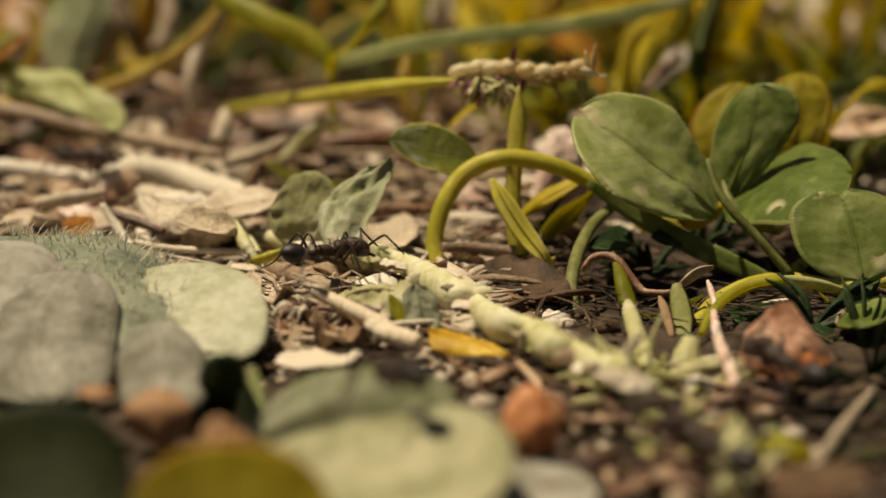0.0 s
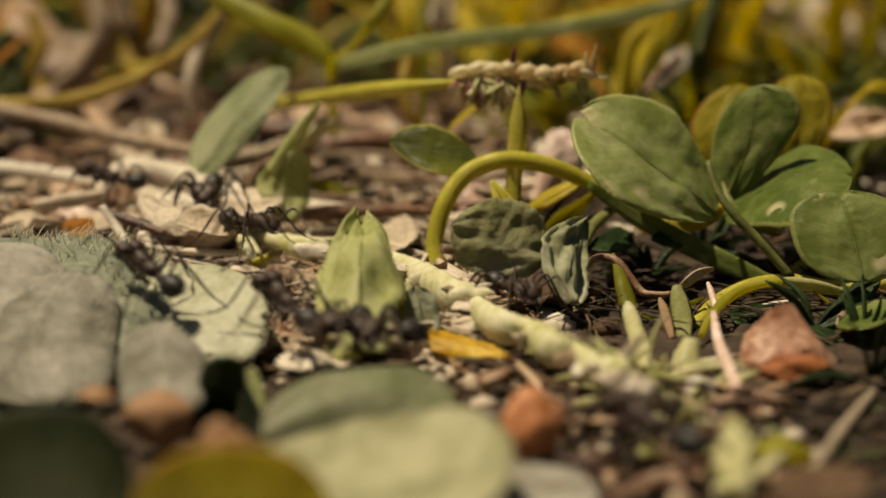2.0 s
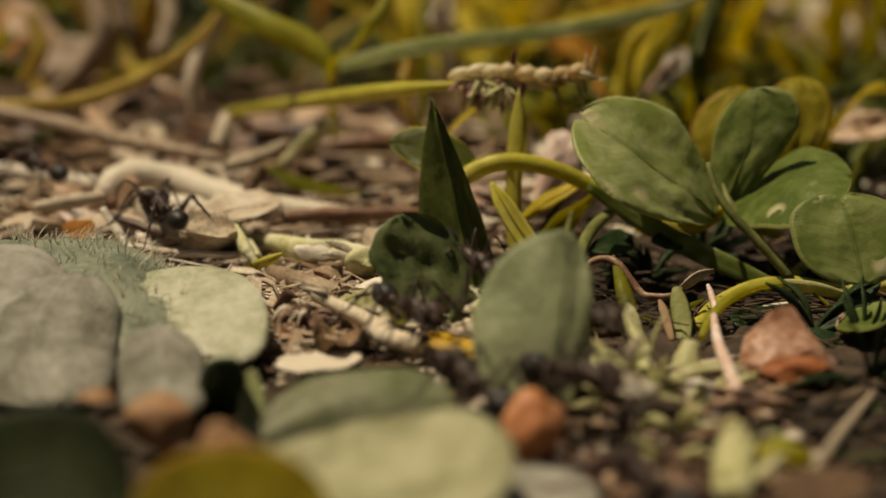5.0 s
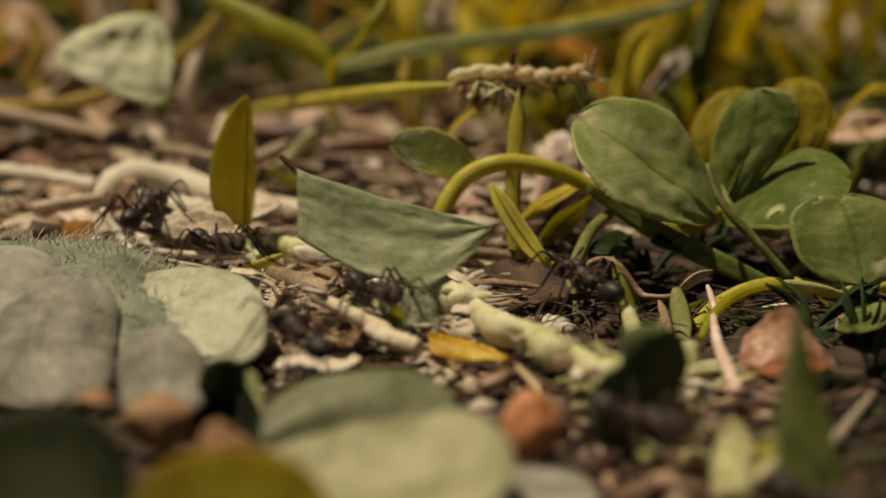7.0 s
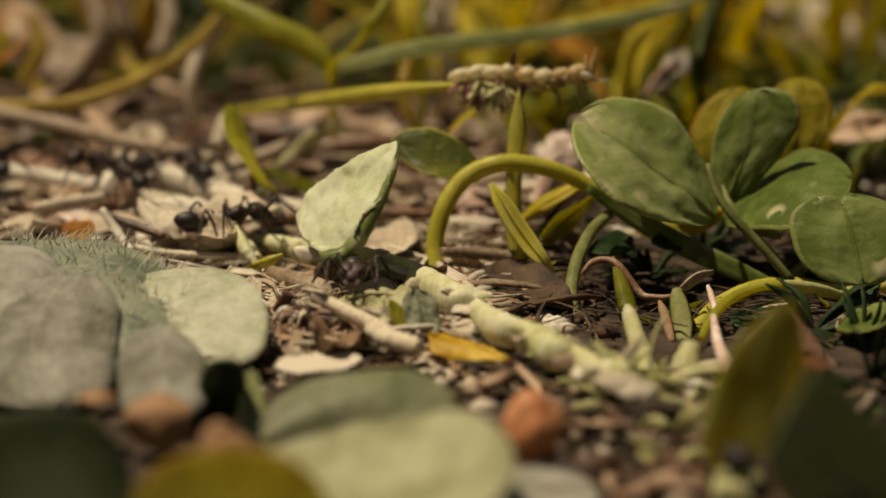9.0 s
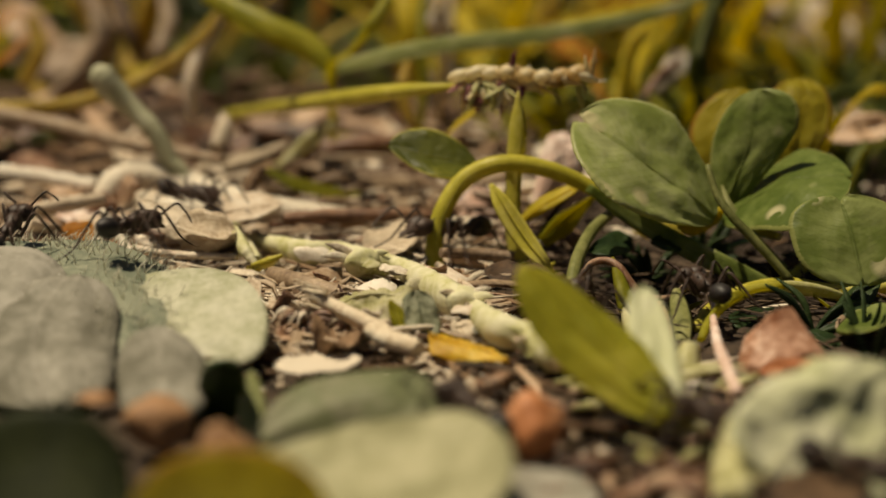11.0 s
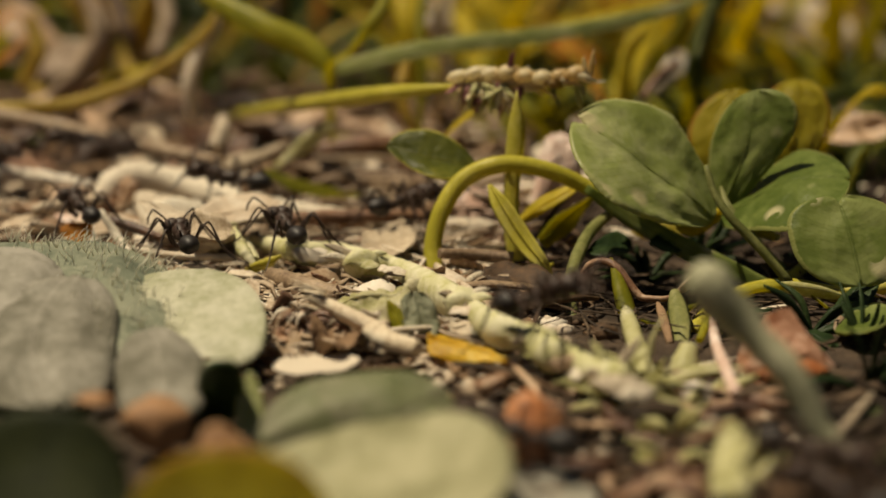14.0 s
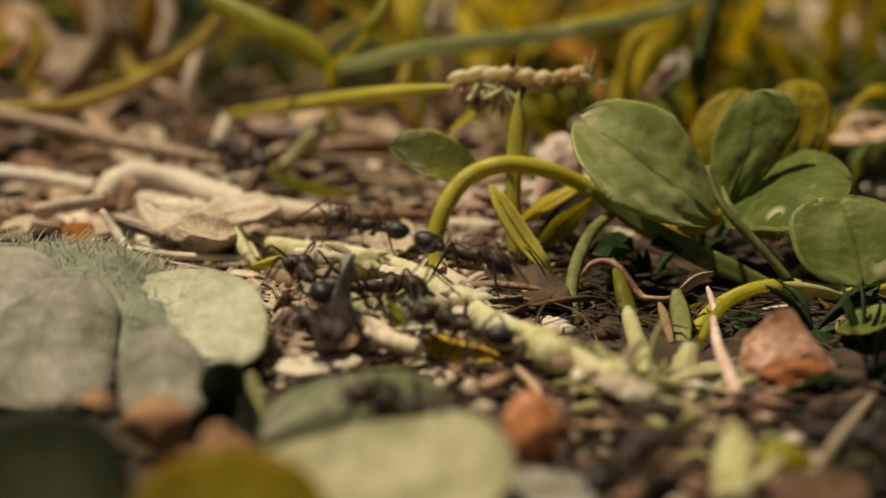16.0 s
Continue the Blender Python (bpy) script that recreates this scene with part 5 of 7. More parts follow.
# Dark lump added in the shadow gap under the downy leaf's lip.
bark((-11.8, -36, 0.82), (1.5, 1.2, 1.0), 7, "dark lump added to fill a shadowed gap", M_BROWN)
bark((-10.54, -17, -0.04), (1.0, 0.8, 0.8), 9, "reddish brown bark chunk", M_STRAW)
bark((-31.3, 9, 1.14), (2.0, 1.2, 0.7), 11, "russet bark chunk in the litter", M_RUSSET)
reed([w4((-43.08, 54.7, 0.9), 0.4), w4((-35.76, 45.89, 1), 0.5), w4((-29.06, 37.75, 0.9), 0.45), w4((-22.5, 30.89, 0.8), 0.3)], M_STRAW, "tan straw lying across the soil", wobble=0.25, seed=4, **STRAWS)
reed([w4((-21.13, 24.1, 1.03), 0.6), w4((-17.5, 30.56, 1.11), 0.7), w4((-14.05, 36.98, 1.03), 0.6)], M_PALE, "pale straw stub in the litter", wobble=0.25, seed=5, **STRAWS)
reed([w4((-18.44, -3.18, 0.95), 0.5), w4((-16.52, -2.59, 1.23), 0.85), w4((-14.74, -0.5, 1.19), 0.8)], M_PALE, "broken pale straw with a hollow end", wobble=0.25, seed=6, **STRAWS)
reed([w4((-23.29, 8.87, 0.95), 0.5), w4((-20.75, 7.74, 1.31), 0.95), w4((-17.67, 7.04, 1.19), 0.8), w4((-15.86, 6.02, 0.79), 0.3)], M_PALE, "bright pale bark strip", wobble=0.4, seed=7, **STRAWS)
reed([w4((-15.47, 4.37, 0.79), 0.3), w4((-13.99, -1.97, 0.89), 0.42), w4((-12.67, -7.46, 0.83), 0.35)], M_RUNNER, "short green stem stub", wobble=0.2, seed=8, **TWIG)
reed([w4((-13.02, -9.83, 0.75), 0.25), w4((-12, -8.54, 0.84), 0.36), w4((-11.19, -5.36, 0.63), 0.1)], M_STEM, "thin green leaf end", wobble=0.2, seed=9, **TWIG)
def split_straw():
    rnd = random.Random(17)
    bm = bmesh.new()
    sweep(bm, [w4((-7.71, -25.5, 2.84), 0.36), w4((-6.75, -26, 2.49), 0.46), w4((-5.55, -27, 2.13), 0.52), w4((-4.2, -28, 1.75), 0.52), w4((-3.1, -29, 1.58), 0.42)], 40, 30, 0.7, (0, 0, 1), 0, 0.05, 3, 0.16)
    ob = thing("straw", bm, M_RIBBED, "ribbed pale straw split at its end", "straw", "straws")
    for _ in range(7):
        o = Vector((-7.57, -25.5, 2.71)) + Vector((rnd.uniform(-0.1, 0.3), rnd.uniform(-0.5, 0.5), rnd.uniform(-0.5, 0.6)))
        d = Vector((-1, rnd.uniform(0.1, 0.7), rnd.uniform(-0.3, 0.5))).normalized() * rnd.uniform(0.8, 2.0)
        bm = bmesh.new()
        sweep(bm, [(*(o - d * 0.4), 0.22), (*(o + d * 0.4), 0.16), (*(o + d), 0.02)], 6, 6, 0.5)
        part("splinter", bm, M_RIBBED, ob)


split_straw()


def fibre_husk(centre, size, seed):
    """A crumpled husk that has rotted down to its fibres."""
    rnd = random.Random(seed)
    top = holder("fibre_husk", centre, "crumpled husk of pale and brown dry fibres", "husk")
    c = Vector(centre)
    for i in range(46):
        a = rnd.gauss(0.5, 0.5) if i % 3 else rnd.gauss(-0.9, 0.5)
        d, q = Vector((math.cos(a), 0.6 * math.sin(a), 0.5 * math.sin(a))), Vector((-math.sin(a), 0.6 * math.cos(a), 0.3))
        o = c + q * rnd.uniform(-0.9, 0.9) * size + Vector((0, rnd.uniform(-0.4, 0.4) * size, rnd.uniform(-0.3, 0.25) * size))
        L, rise = size * rnd.uniform(0.4, 1.1), size * rnd.uniform(0.15, 0.6)
        r = rnd.choice((0.06, 0.08, 0.1, 0.2))
        pts = [(*(o - d * L), r * 0.6), (*(o - d * L * 0.4 + Vector((0, 0, rise))), r), (*(o + d * L * 0.45 + Vector((0, 0, rise * rnd.uniform(0.6, 1.1)))), r), (*(o + d * L + Vector((0, 0, rnd.uniform(-0.3, 0.3)))), r * 0.4)]
        bm = bmesh.new()
        sweep(bm, pts, 9, 6, 0.5, (rnd.uniform(-0.4, 0.4), 1, 0.6), 0.2, 0.15, i)
        part("fibre", bm, (M_RUSSET, M_FLAKE, M_BROWN, M_PALE, M_RUSSET)[i % 5], top)


fibre_husk((-6.64, -26.5, 0.78), 1.5, 5)
fibre_husk((-8.76, -26.0, 1.33), 1.1, 6)
reed([w4((-4.28, -30, 1.98), 0.41), w4((-3.57, -30.5, 1.79), 0.57), w4((-2.46, -31.5, 1.67), 0.59), w4((-1.31, -32.5, 1.55), 0.46)], M_RIBBED, "broken pinkish straw beside the yellow scrap", wobble=0.35, seed=11, **STRAWS)
reed([w4((-11.33, -11.83, 0.95), 0.5), w4((-8.82, -15.66, 1.11), 0.7), w4((-6.16, -18.34, 1.03), 0.6)], M_STRAW, "pinkish tan straw under the runner", wobble=0.15, seed=12, **STRAWS)
reed([w4((-0.34, -8.49, 0.75), 0.25), w4((1.31, -14.5, 0.83), 0.35), w4((3.01, -19.95, 0.71), 0.2)], M_STRAW, "thin tan straw beside the runner", wobble=0.15, seed=14, **STRAWS)
reed([w4((1.13, -14.78, 0.71), 0.2), w4((2.08, -12.29, 0.79), 0.3), w4((2.94, -10.32, 0.71), 0.2)], M_PALE, "short pale straw end", wobble=0.15, seed=15, **STRAWS)
reed([w4((16.54, -52.42, 0.79), 0.2), w4((18.96, -46.68, 0.91), 0.3), w4((22.43, -38.93, 0.83), 0.24)], M_PALE, "pale dry stalk leaning over the soil", wobble=0.15, seed=16, **STRAWS)
reed([w4((16.13, -24, 1.15), 0.2), w4((15.57, -30, 1.12), 0.32), w4((15.42, -35, 1.07), 0.36), w4((15.38, -39, 0.85), 0.32)], M_PINK, "pinkish dry stalk beside the stone", wobble=0.15, seed=17, **STRAWS)
blade([w4((6.56, -36, -0.19), 0.12), w4((8.08, -34, -0.12), 0.3), w4((9.63, -34, -0.02), 0.37), w4((11.34, -34, -0.34), 0.37), w4((12.31, -35, -0.49), 0.15)], M_SHOOT, "pale yellow-green shoot lying beside the runner", name="shoot", flat=0.5)
reed([w4((-9.71, -33.93, 0.6), 0.14), w4((-5.7, -33.72, 0.7), 0.2), w4((-0.75, -32.58, 0.6), 0.15)], M_BROWN, "brown fibre lying on the soil", wobble=0.2, seed=18, **STRAWS)
reed([w4((2.38, -32.81, 0.6), 0.14), w4((4.46, -35.15, 0.7), 0.2), w4((7.01, -38.17, 0.6), 0.14)], M_BROWN, "dark twig lying on the soil", wobble=0.3, seed=19, **TWIG)

small_leaf((-6.73, -22.0, 1.23), (-1.88, -24.0, 2.89), (-4.59, -22.0, 2.72), (-3.94, -26.0, 2.01), M_TORN, "torn pale green leaf scrap with a ragged edge", "leaf_scrap", oblong, fold=0.9, ripple=0.7, seed=42, bite=0.5, teeth=0.06, nu=40)
small_leaf((-0.96, -27.0, 0.43), (-1.63, -25.0, 3.03), (-2.39, -26.0, 1.74), (-0.2, -26.0, 1.81), M_SCRAPGREY, "grey-green leaf scrap standing on edge with a torn rim", "leaf_scrap", heart_lobes, fold=0.2, ripple=0.4, seed=43, bite=0.25, teeth=0.06, nu=40)
small_leaf((-2.38, -26.5, 0.84), (-3.19, -25.5, 2.64), (-3.12, -26.0, 1.57), (-2.19, -26.0, 1.87), M_YOUNG, "small yellow-green scrap in the torn leaf", "leaf_scrap", ovate, fold=0.6, ripple=0.3, seed=44)
small_leaf((-0.84, -29.0, 1.38), (3.71, -32.0, 0.69), (1.68, -29.0, 1.32), (0.89, -31.5, 0.81), M_SCRAP, "yellow leaf scrap lying on the trail", "leaf_scrap", half_cut, fold=0.4, ripple=0.35, bite=0.35, seed=46)
small_leaf((0.54, -25.0, 0.89), (1.48, -24.0, 2.19), (0.67, -24.5, 1.63), (1.41, -24.5, 1.28), M_PALE, "white splintered plant scrap on the runner", "leaf_scrap", oblong, fold=0.6, ripple=0.5, seed=47, bite=0.5)
small_leaf((0.37, -26.0, 0.98), (2.09, -26.0, 1.4), (1.2, -25.0, 1.34), (1.38, -27.0, 0.84), M_PALE, "angular white plant scrap on the runner", "leaf_scrap", oblong, fold=0.3, ripple=0.4, seed=48, bite=0.3)
reed([w4((-9.07, -25, 2.86), 0.43), w4((-9.48, -25, 2.31), 0.37), w4((-10.03, -25, 1.75), 0.17)], M_RUSSET, "hollow russet straw end", name="straw_stub")

# a pale seed head far behind
def seed_head():
    rnd = random.Random(12)
    root = holder("seed_head", (0.11, 46, 7.36), "pale dry seed head on a thin stalk in the turf", "grass")
    bm = bmesh.new()
    sweep(bm, [w4((-0.49, 47, 2.08), 0.25), w4((-0.11, 46, 7.36), 0.25), w4((0.05, 46, 13.75), 0.15)], 14, 6)
    part("stalk", bm, M_OLD_GRASS, root)
    for i in range(14):
        o = Vector((0.05, 46, 8.43)).lerp(Vector((-0.05, 46, 13.75)), i / 13) + Vector((rnd.uniform(-0.9, 0.9), rnd.uniform(-0.5, 0.5), 0))
        d = Vector((rnd.uniform(-0.8, 0.8), rnd.uniform(-0.5, 0.5), 1)).normalized() * rnd.uniform(0.6, 1.1)
        bm = bmesh.new()
        sweep(bm, [(*(o - d), 0.1), (*o, 0.5), (*(o + d), 0.05)], 7, 6)
        part("husk", bm, M_SEED if i % 3 else M_FLAKE, root)


seed_head()

# papery flakes and chips on the trail
def chip(base, tip, left, right, material, label, **kw):
    bm = bmesh.new()
    leaf(bm, base, tip, left, right, oblong, nu=12, nv=8, **kw)
    return thing("plant_chip", bm, material, label, "plant chip", "dry plant chips")


chip((-9.2, -34.41, 0.9), (-4.5, -32.73, 0.9), (-7.09, -31.34, 0.9), (-6.53, -35.39, 0.9), M_STRAW, "wide tan papery plant flake", cup=-0.2, ripple=0.2, bite=0.5, seed=5)
chip((0.37, -25.59, 0.6), (1.1, -18, 0.84), (0.21, -18, -0.34), (1.35, -18, -0.34), M_PALE, "white splintered plant chip", fold=0.8, ripple=0.4, seed=2)
chip((0.53, -26.07, 0.9), (2.21, -24.77, 0.9), (1.4, -22.77, 0.9), (1.51, -26.96, 0.9), M_PALE, "small angular pale plant chip", ripple=0.3, seed=3)
chip((1.67, -27.19, 1.2), (3.08, -27.57, 1.2), (2.52, -18, -0.04), (2.44, -26.86, 0.6), M_DULL, "grey-green rounded plant chip", cup=-0.8, ripple=0.2, seed=4)
chip((-10.71, -22.77, 0.9), (-8.9, -17.07, 0.9), (-10.87, -17.07, 0.9), (-8.84, -22.77, 0.9), M_BROWN, "curled brown bark flake", cup=0.9, ripple=0.5, seed=5)
chip((-9.17, -29.19, 0.9), (-7.64, -22.77, 0.9), (-9.41, -24.11, 0.9), (-7.27, -28.58, 0.9), M_STRAW, "curled tan bark flake", cup=0.9, ripple=0.6, seed=6)
chip((-7.08, -31.57, 0.9), (-4.78, -26.07, 0.9), (-6.93, -26.07, 0.9), (-4.86, -31.57, 0.9), M_BROWN, "rough grey-brown bark crumb", cup=-0.7, ripple=0.8, seed=7)
chip((-29.19, 6.96, 0.9), (-27.58, 14.79, 0.9), (-30.51, 15.98, 0.9), (-26.22, 5.91, 0.9), M_PINK, "pinkish flat dry flake", ripple=0.3, seed=8)
chip((-5.58, -6.55, 0.9), (-1.79, -0.12, 0.9), (-4.28, 1.84, 0.9), (-3.22, -8.29, 0.9), M_PALE, "pale papery flake behind the runner", cup=-0.4, ripple=0.4, seed=9)
chip((-28.84, 30.32, 0.9), (-26.13, 42.52, 0.9), (-29.3, 42.52, 0.9), (-25.17, 28.91, 0.9), M_PALE, "pale papery flake in the litter", cup=-0.3, ripple=0.4, seed=11)
chip((2.27, -12.0, 0.22), (8.16, -16.0, 0.45), (5.52, -10.0, 0.79), (5.23, -17.0, -0.15), M_BROWN, "grey-brown dry leaf flake under the stem", cup=-0.3, ripple=0.5, seed=10)
chip((-33.67, 15.98, 0.9), (-30.77, 22.19, 0.9), (-33.38, 23.49, 0.9), (-31.17, 14.79, 0.9), M_STRAW, "tan flake in the litter", cup=-0.3, ripple=0.4, seed=12)
chip((1.18, -52.46, 0.4), (7.01, -53.21, 0.4), (4.12, -49.75, 0.4), (4.29, -56.76, 0.4), M_DULL, "flat grey-tan flake close to the ground", cup=-0.2, ripple=0.2, seed=13)
chip((14.38, -54.59, 0.9), (19.04, -53.86, 0.9), (17.21, -51.58, 0.9), (16.22, -56.72, 0.9), M_BROWN, "reddish brown flat flake close to the ground", cup=-0.2, ripple=0.2, seed=14)


def curled_chips():
    rnd = random.Random(91)
    for i in range(34):
        x, y = rnd.uniform(-15, 0), rnd.uniform(-27, -12)
        z = soil_height(x, y) + rnd.uniform(0.7, 1.5)
        a = rnd.uniform(0, math.pi)
        L, w = rnd.uniform(0.7, 1.7), rnd.uniform(0.4, 0.9)
        d, s = Vector((math.cos(a), math.sin(a), rnd.uniform(-0.4, 0.5))), Vector((-math.sin(a), math.cos(a), rnd.uniform(-0.5, 0.5)))
        o = Vector((x, y, z))
        kind = (M_RUSSET, M_FLAKE, M_RUSSET, M_PALE, M_BROWN)[i % 5]
        chip(o - d * L, o + d * L, o - s * w, o + s * w, kind, {M_RUSSET: "curled glossy russet bark flake", M_FLAKE: "curled cream papery flake", M_PALE: "small pale splinter of straw", M_BROWN: "dark curled bark flake"}[kind], cup=rnd.choice((-1.6, 1.6)) * rnd.uniform(0.5, 1), ripple=0.7, bite=0.5, seed=i)


curled_chips()


def flakes(count, box, size, seed):
    """Loose curled strips, thin but solid, joined."""
    rnd = random.Random(seed)
    verts, faces = [], []
    for _ in range(count):
        x, y = rnd.uniform(box[0], box[1]), rnd.uniform(box[2], box[3])
        a = rnd.uniform(-0.9, 0.9)
        L, w = size * rnd.uniform(0.5, 1.7), size * rnd.uniform(0.12, 0.4)
        curl, rise, tip = rnd.uniform(-0.8, 0.8), rnd.uniform(0.1, 0.9), rnd.gauss(0, 0.18)
        d = Vector((math.cos(a), math.sin(a), tip))
        s = Vector((-math.sin(a), math.cos(a), rnd.gauss(0, 0.25)))
        o = Vector((x, y, soil_height(x, y) + rise))
        k = len(verts)
        for i in range(5):
            t = i / 4 - 0.5
            for side in (0.0, -0.16):
                for j in range(4):
                    v = j / 3 * 2 - 1
                    ww = w * (1 - 0.45 * abs(2 * t) ** 2.5) * (1 + 0.2 * rnd.uniform(-1, 1))
                    p = o + d * (t * L * (1 + 0.08 * rnd.uniform(-1, 1))) + s * (v * ww) + Vector((0, 0, curl * w * v * v + side))
                    p.z = max(p.z, soil_height(p.x, p.y) + 0.1 + side)
                    verts.append(p * MM)
        for i in range(4):
            b, c = k + i * 8, k + i * 8 + 8
            for j in range(3):
                faces.append((b + j, b + j + 1, c + j + 1, c + j))
                faces.append((b + 4 + j + 1, b + 4 + j, c + 4 + j, c + 4 + j + 1))
            faces.append((b + 4, b, c, c + 4))
            faces.append((b + 3, b + 7, c + 7, c + 3))
        for b, f in ((k, 1), (k + 32, -1)):
            for j in range(3):
                q = (b + j, b + 4 + j, b + 5 + j, b + j + 1)
                faces.append(q if f > 0 else q[::-1])
    return verts, faces


stuff("pale_flakes", *flakes(400, (-40, 3.5, -31, 12), 3.4, 31), M_FLAKE, "cream and tan papery plant flakes on the trail", "litter")
stuff("grey_flakes", *flakes(300, (-46, 6, -30, 40), 2.6, 32), M_RUSSET, "russet and brown chopped plant flakes", "litter")


# sprouts between the stones
def sprout(root, seed, count, reach, material, label):
    rnd = random.Random(seed)
    root = (root[0], root[1], soil_height(root[0], root[1]) - 0.1)
    top = holder("sprout", root, label, "sprout", "small sprouts")
    for _ in range(count):
        a = rnd.uniform(-0.3, math.pi + 0.3)
        r = reach * rnd.uniform(0.5, 1.2)
        o = Vector(root)
        e = o + Vector((math.cos(a) * r, rnd.uniform(-0.6, 0.6) * r, abs(math.sin(a)) * r * 0.8 + 0.4))
        m = (o + e) / 2 + Vector((rnd.uniform(-0.4, 0.4), 0, 0.12 * r))
        bm = bmesh.new()
        w = rnd.uniform(0.22, 0.46)
        sweep(bm, [(*o, w * 0.8), (*m, w), (*e, 0.1)], 12, 7, 0.6, (0.3, 1, 0.2), 0.2)
        part("sprout_leaf", bm, material, top)


sprout((11.21, -35.15, 0), 1, 9, 5.0, M_SHOOT, "pale yellow-green sprout creeping over the soil")
sprout((12.43, -37.74, 0), 2, 7, 3.6, M_SHOOT, "pale yellow-green sprout creeping over the soil")
sprout((10.83, -46.52, 0), 3, 7, 2.4, M_SHOOT, "small yellow-green sprout in the soil")
sprout((13.03, -52.1, 0), 4, 8, 3.4, M_SHOOT, "pale yellow-green sprout creeping over the soil")
sprout((16.7, -47.36, -0), 5, 4, 2.4, M_PALE_GRASS, "small green sprout in the soil")
reed([w4((14.82, -48, 0.44), 0.5), w4((16.03, -48, 0.56), 0.75), w4((17.51, -48, 0.36), 0.3)], M_YOUNG, "thick green shoot lying on the soil", name="shoot")
reed([w4((12.87, -54, 0.16), 0.9), w4((13.57, -50, 0.9), 1.1), w4((13.63, -49, 1.95), 0.7), w4((13.39, -49, 2.65), 0.2)], M_SHOOT, "thick pale yellow-green shoot standing in the soil", name="shoot", wobble=0.15, seed=3)
reed([w4((13.59, -33, -1.13), 0.8), w4((13.49, -32, 0.04), 0.9), w4((13.89, -31, 1.4), 0.5)], M_SHOOT, "pale yellow-green shoot standing beside the runner", name="shoot", wobble=0.15, seed=4)
sprout((8.45, -35.15, 0), 13, 8, 4.0, M_SHOOT, "pale yellow-green sprout beside the runner")
# This sprout's near-black green holds the shadow behind the stone.
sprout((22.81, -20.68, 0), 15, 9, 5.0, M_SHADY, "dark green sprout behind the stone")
sprout((9.38, -38.45, 0), 21, 6, 3.0, M_SHOOT, "pale yellow-green sprout beside the runner")
sprout((13.89, -36.95, 0), 22, 7, 3.0, M_SHOOT, "pale yellow-green sprout creeping over the soil")
sprout((11.85, -42.7, 0), 23, 6, 2.6, M_SHOOT, "small yellow-green sprout in the soil")
sprout((6.16, -8.64, -0), 6, 6, 1.8, M_STEM, "ring of green sheaths round the grass shoot")
sprout((13.93, -19.3, 0), 7, 5, 3.0, M_GRASS, "small green sprout under the clover")
# Shadow under and behind the clover is put into these sprouts' colour.
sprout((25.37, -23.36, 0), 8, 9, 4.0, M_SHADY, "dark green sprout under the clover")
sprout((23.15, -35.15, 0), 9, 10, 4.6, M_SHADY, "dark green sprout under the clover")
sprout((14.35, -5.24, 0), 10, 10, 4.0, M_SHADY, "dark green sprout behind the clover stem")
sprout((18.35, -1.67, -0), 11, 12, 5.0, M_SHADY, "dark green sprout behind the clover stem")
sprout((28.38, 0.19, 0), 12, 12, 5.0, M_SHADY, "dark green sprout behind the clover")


def downy_hairs():
    """White down on the lying leaf, one tuft of fine hairs."""
    ob = bpy.data.objects["downy_leaf"]
    me = ob.data
    rnd = random.Random(4)
    bm = bmesh.new()
    polys = [p for p in me.polygons if p.normal.z > 0.05]
    for _ in range(460):
        p = rnd.choice(polys)
        o = (p.center + ob.location) / MM
        d = (p.normal + Vector((rnd.uniform(-0.8, 0.8), rnd.uniform(-0.6, 0.6), 0.3))).normalized()
        L = rnd.uniform(0.4, 1.5)
        sweep(bm, [(*o, 0.04), (*(o + d * L * 0.6), 0.035), (*(o + d * L + Vector((0.15, 0, -0.1))), 0.006)], 3, 4)
    part("down", bm, M_HAIR, ob, "fine white hairs")


downy_hairs()



# ---- ants ----
def ball(bm, centre, size, turn=0.0, sub=3, taper=0.0, bumps=0.0, seed=0):
    """A rounded body segment: half sizes in mm, tipped by turn degrees about y, narrowing towards -x by taper."""
    rot = Euler((0, radians(turn), 0)).to_matrix()
    off = Vector((seed * 3.7, seed * 1.3, 0))
    for v in bmesh.ops.create_icosphere(bm, subdivisions=sub, radius=1.0)["verts"]:
        p = v.co.copy()
        k = 1 + taper * p.x
        b = 1 + bumps * noise.noise(p * 4 + off)
        v.co = (rot @ Vector((p.x * size[0] * b, p.y * size[1] * k * b, p.z * size[2] * k * b)) + Vector(centre)) * MM
    for f in bm.faces:
        f.smooth = True
    return bm


COXAE = [(0.75, 0.34, 1.55), (0.05, 0.38, 1.5), (-0.6, 0.36, 1.5)]
REACH = [(2.3, 2.5), (0.0, 3.2), (-2.6, 2.7)]


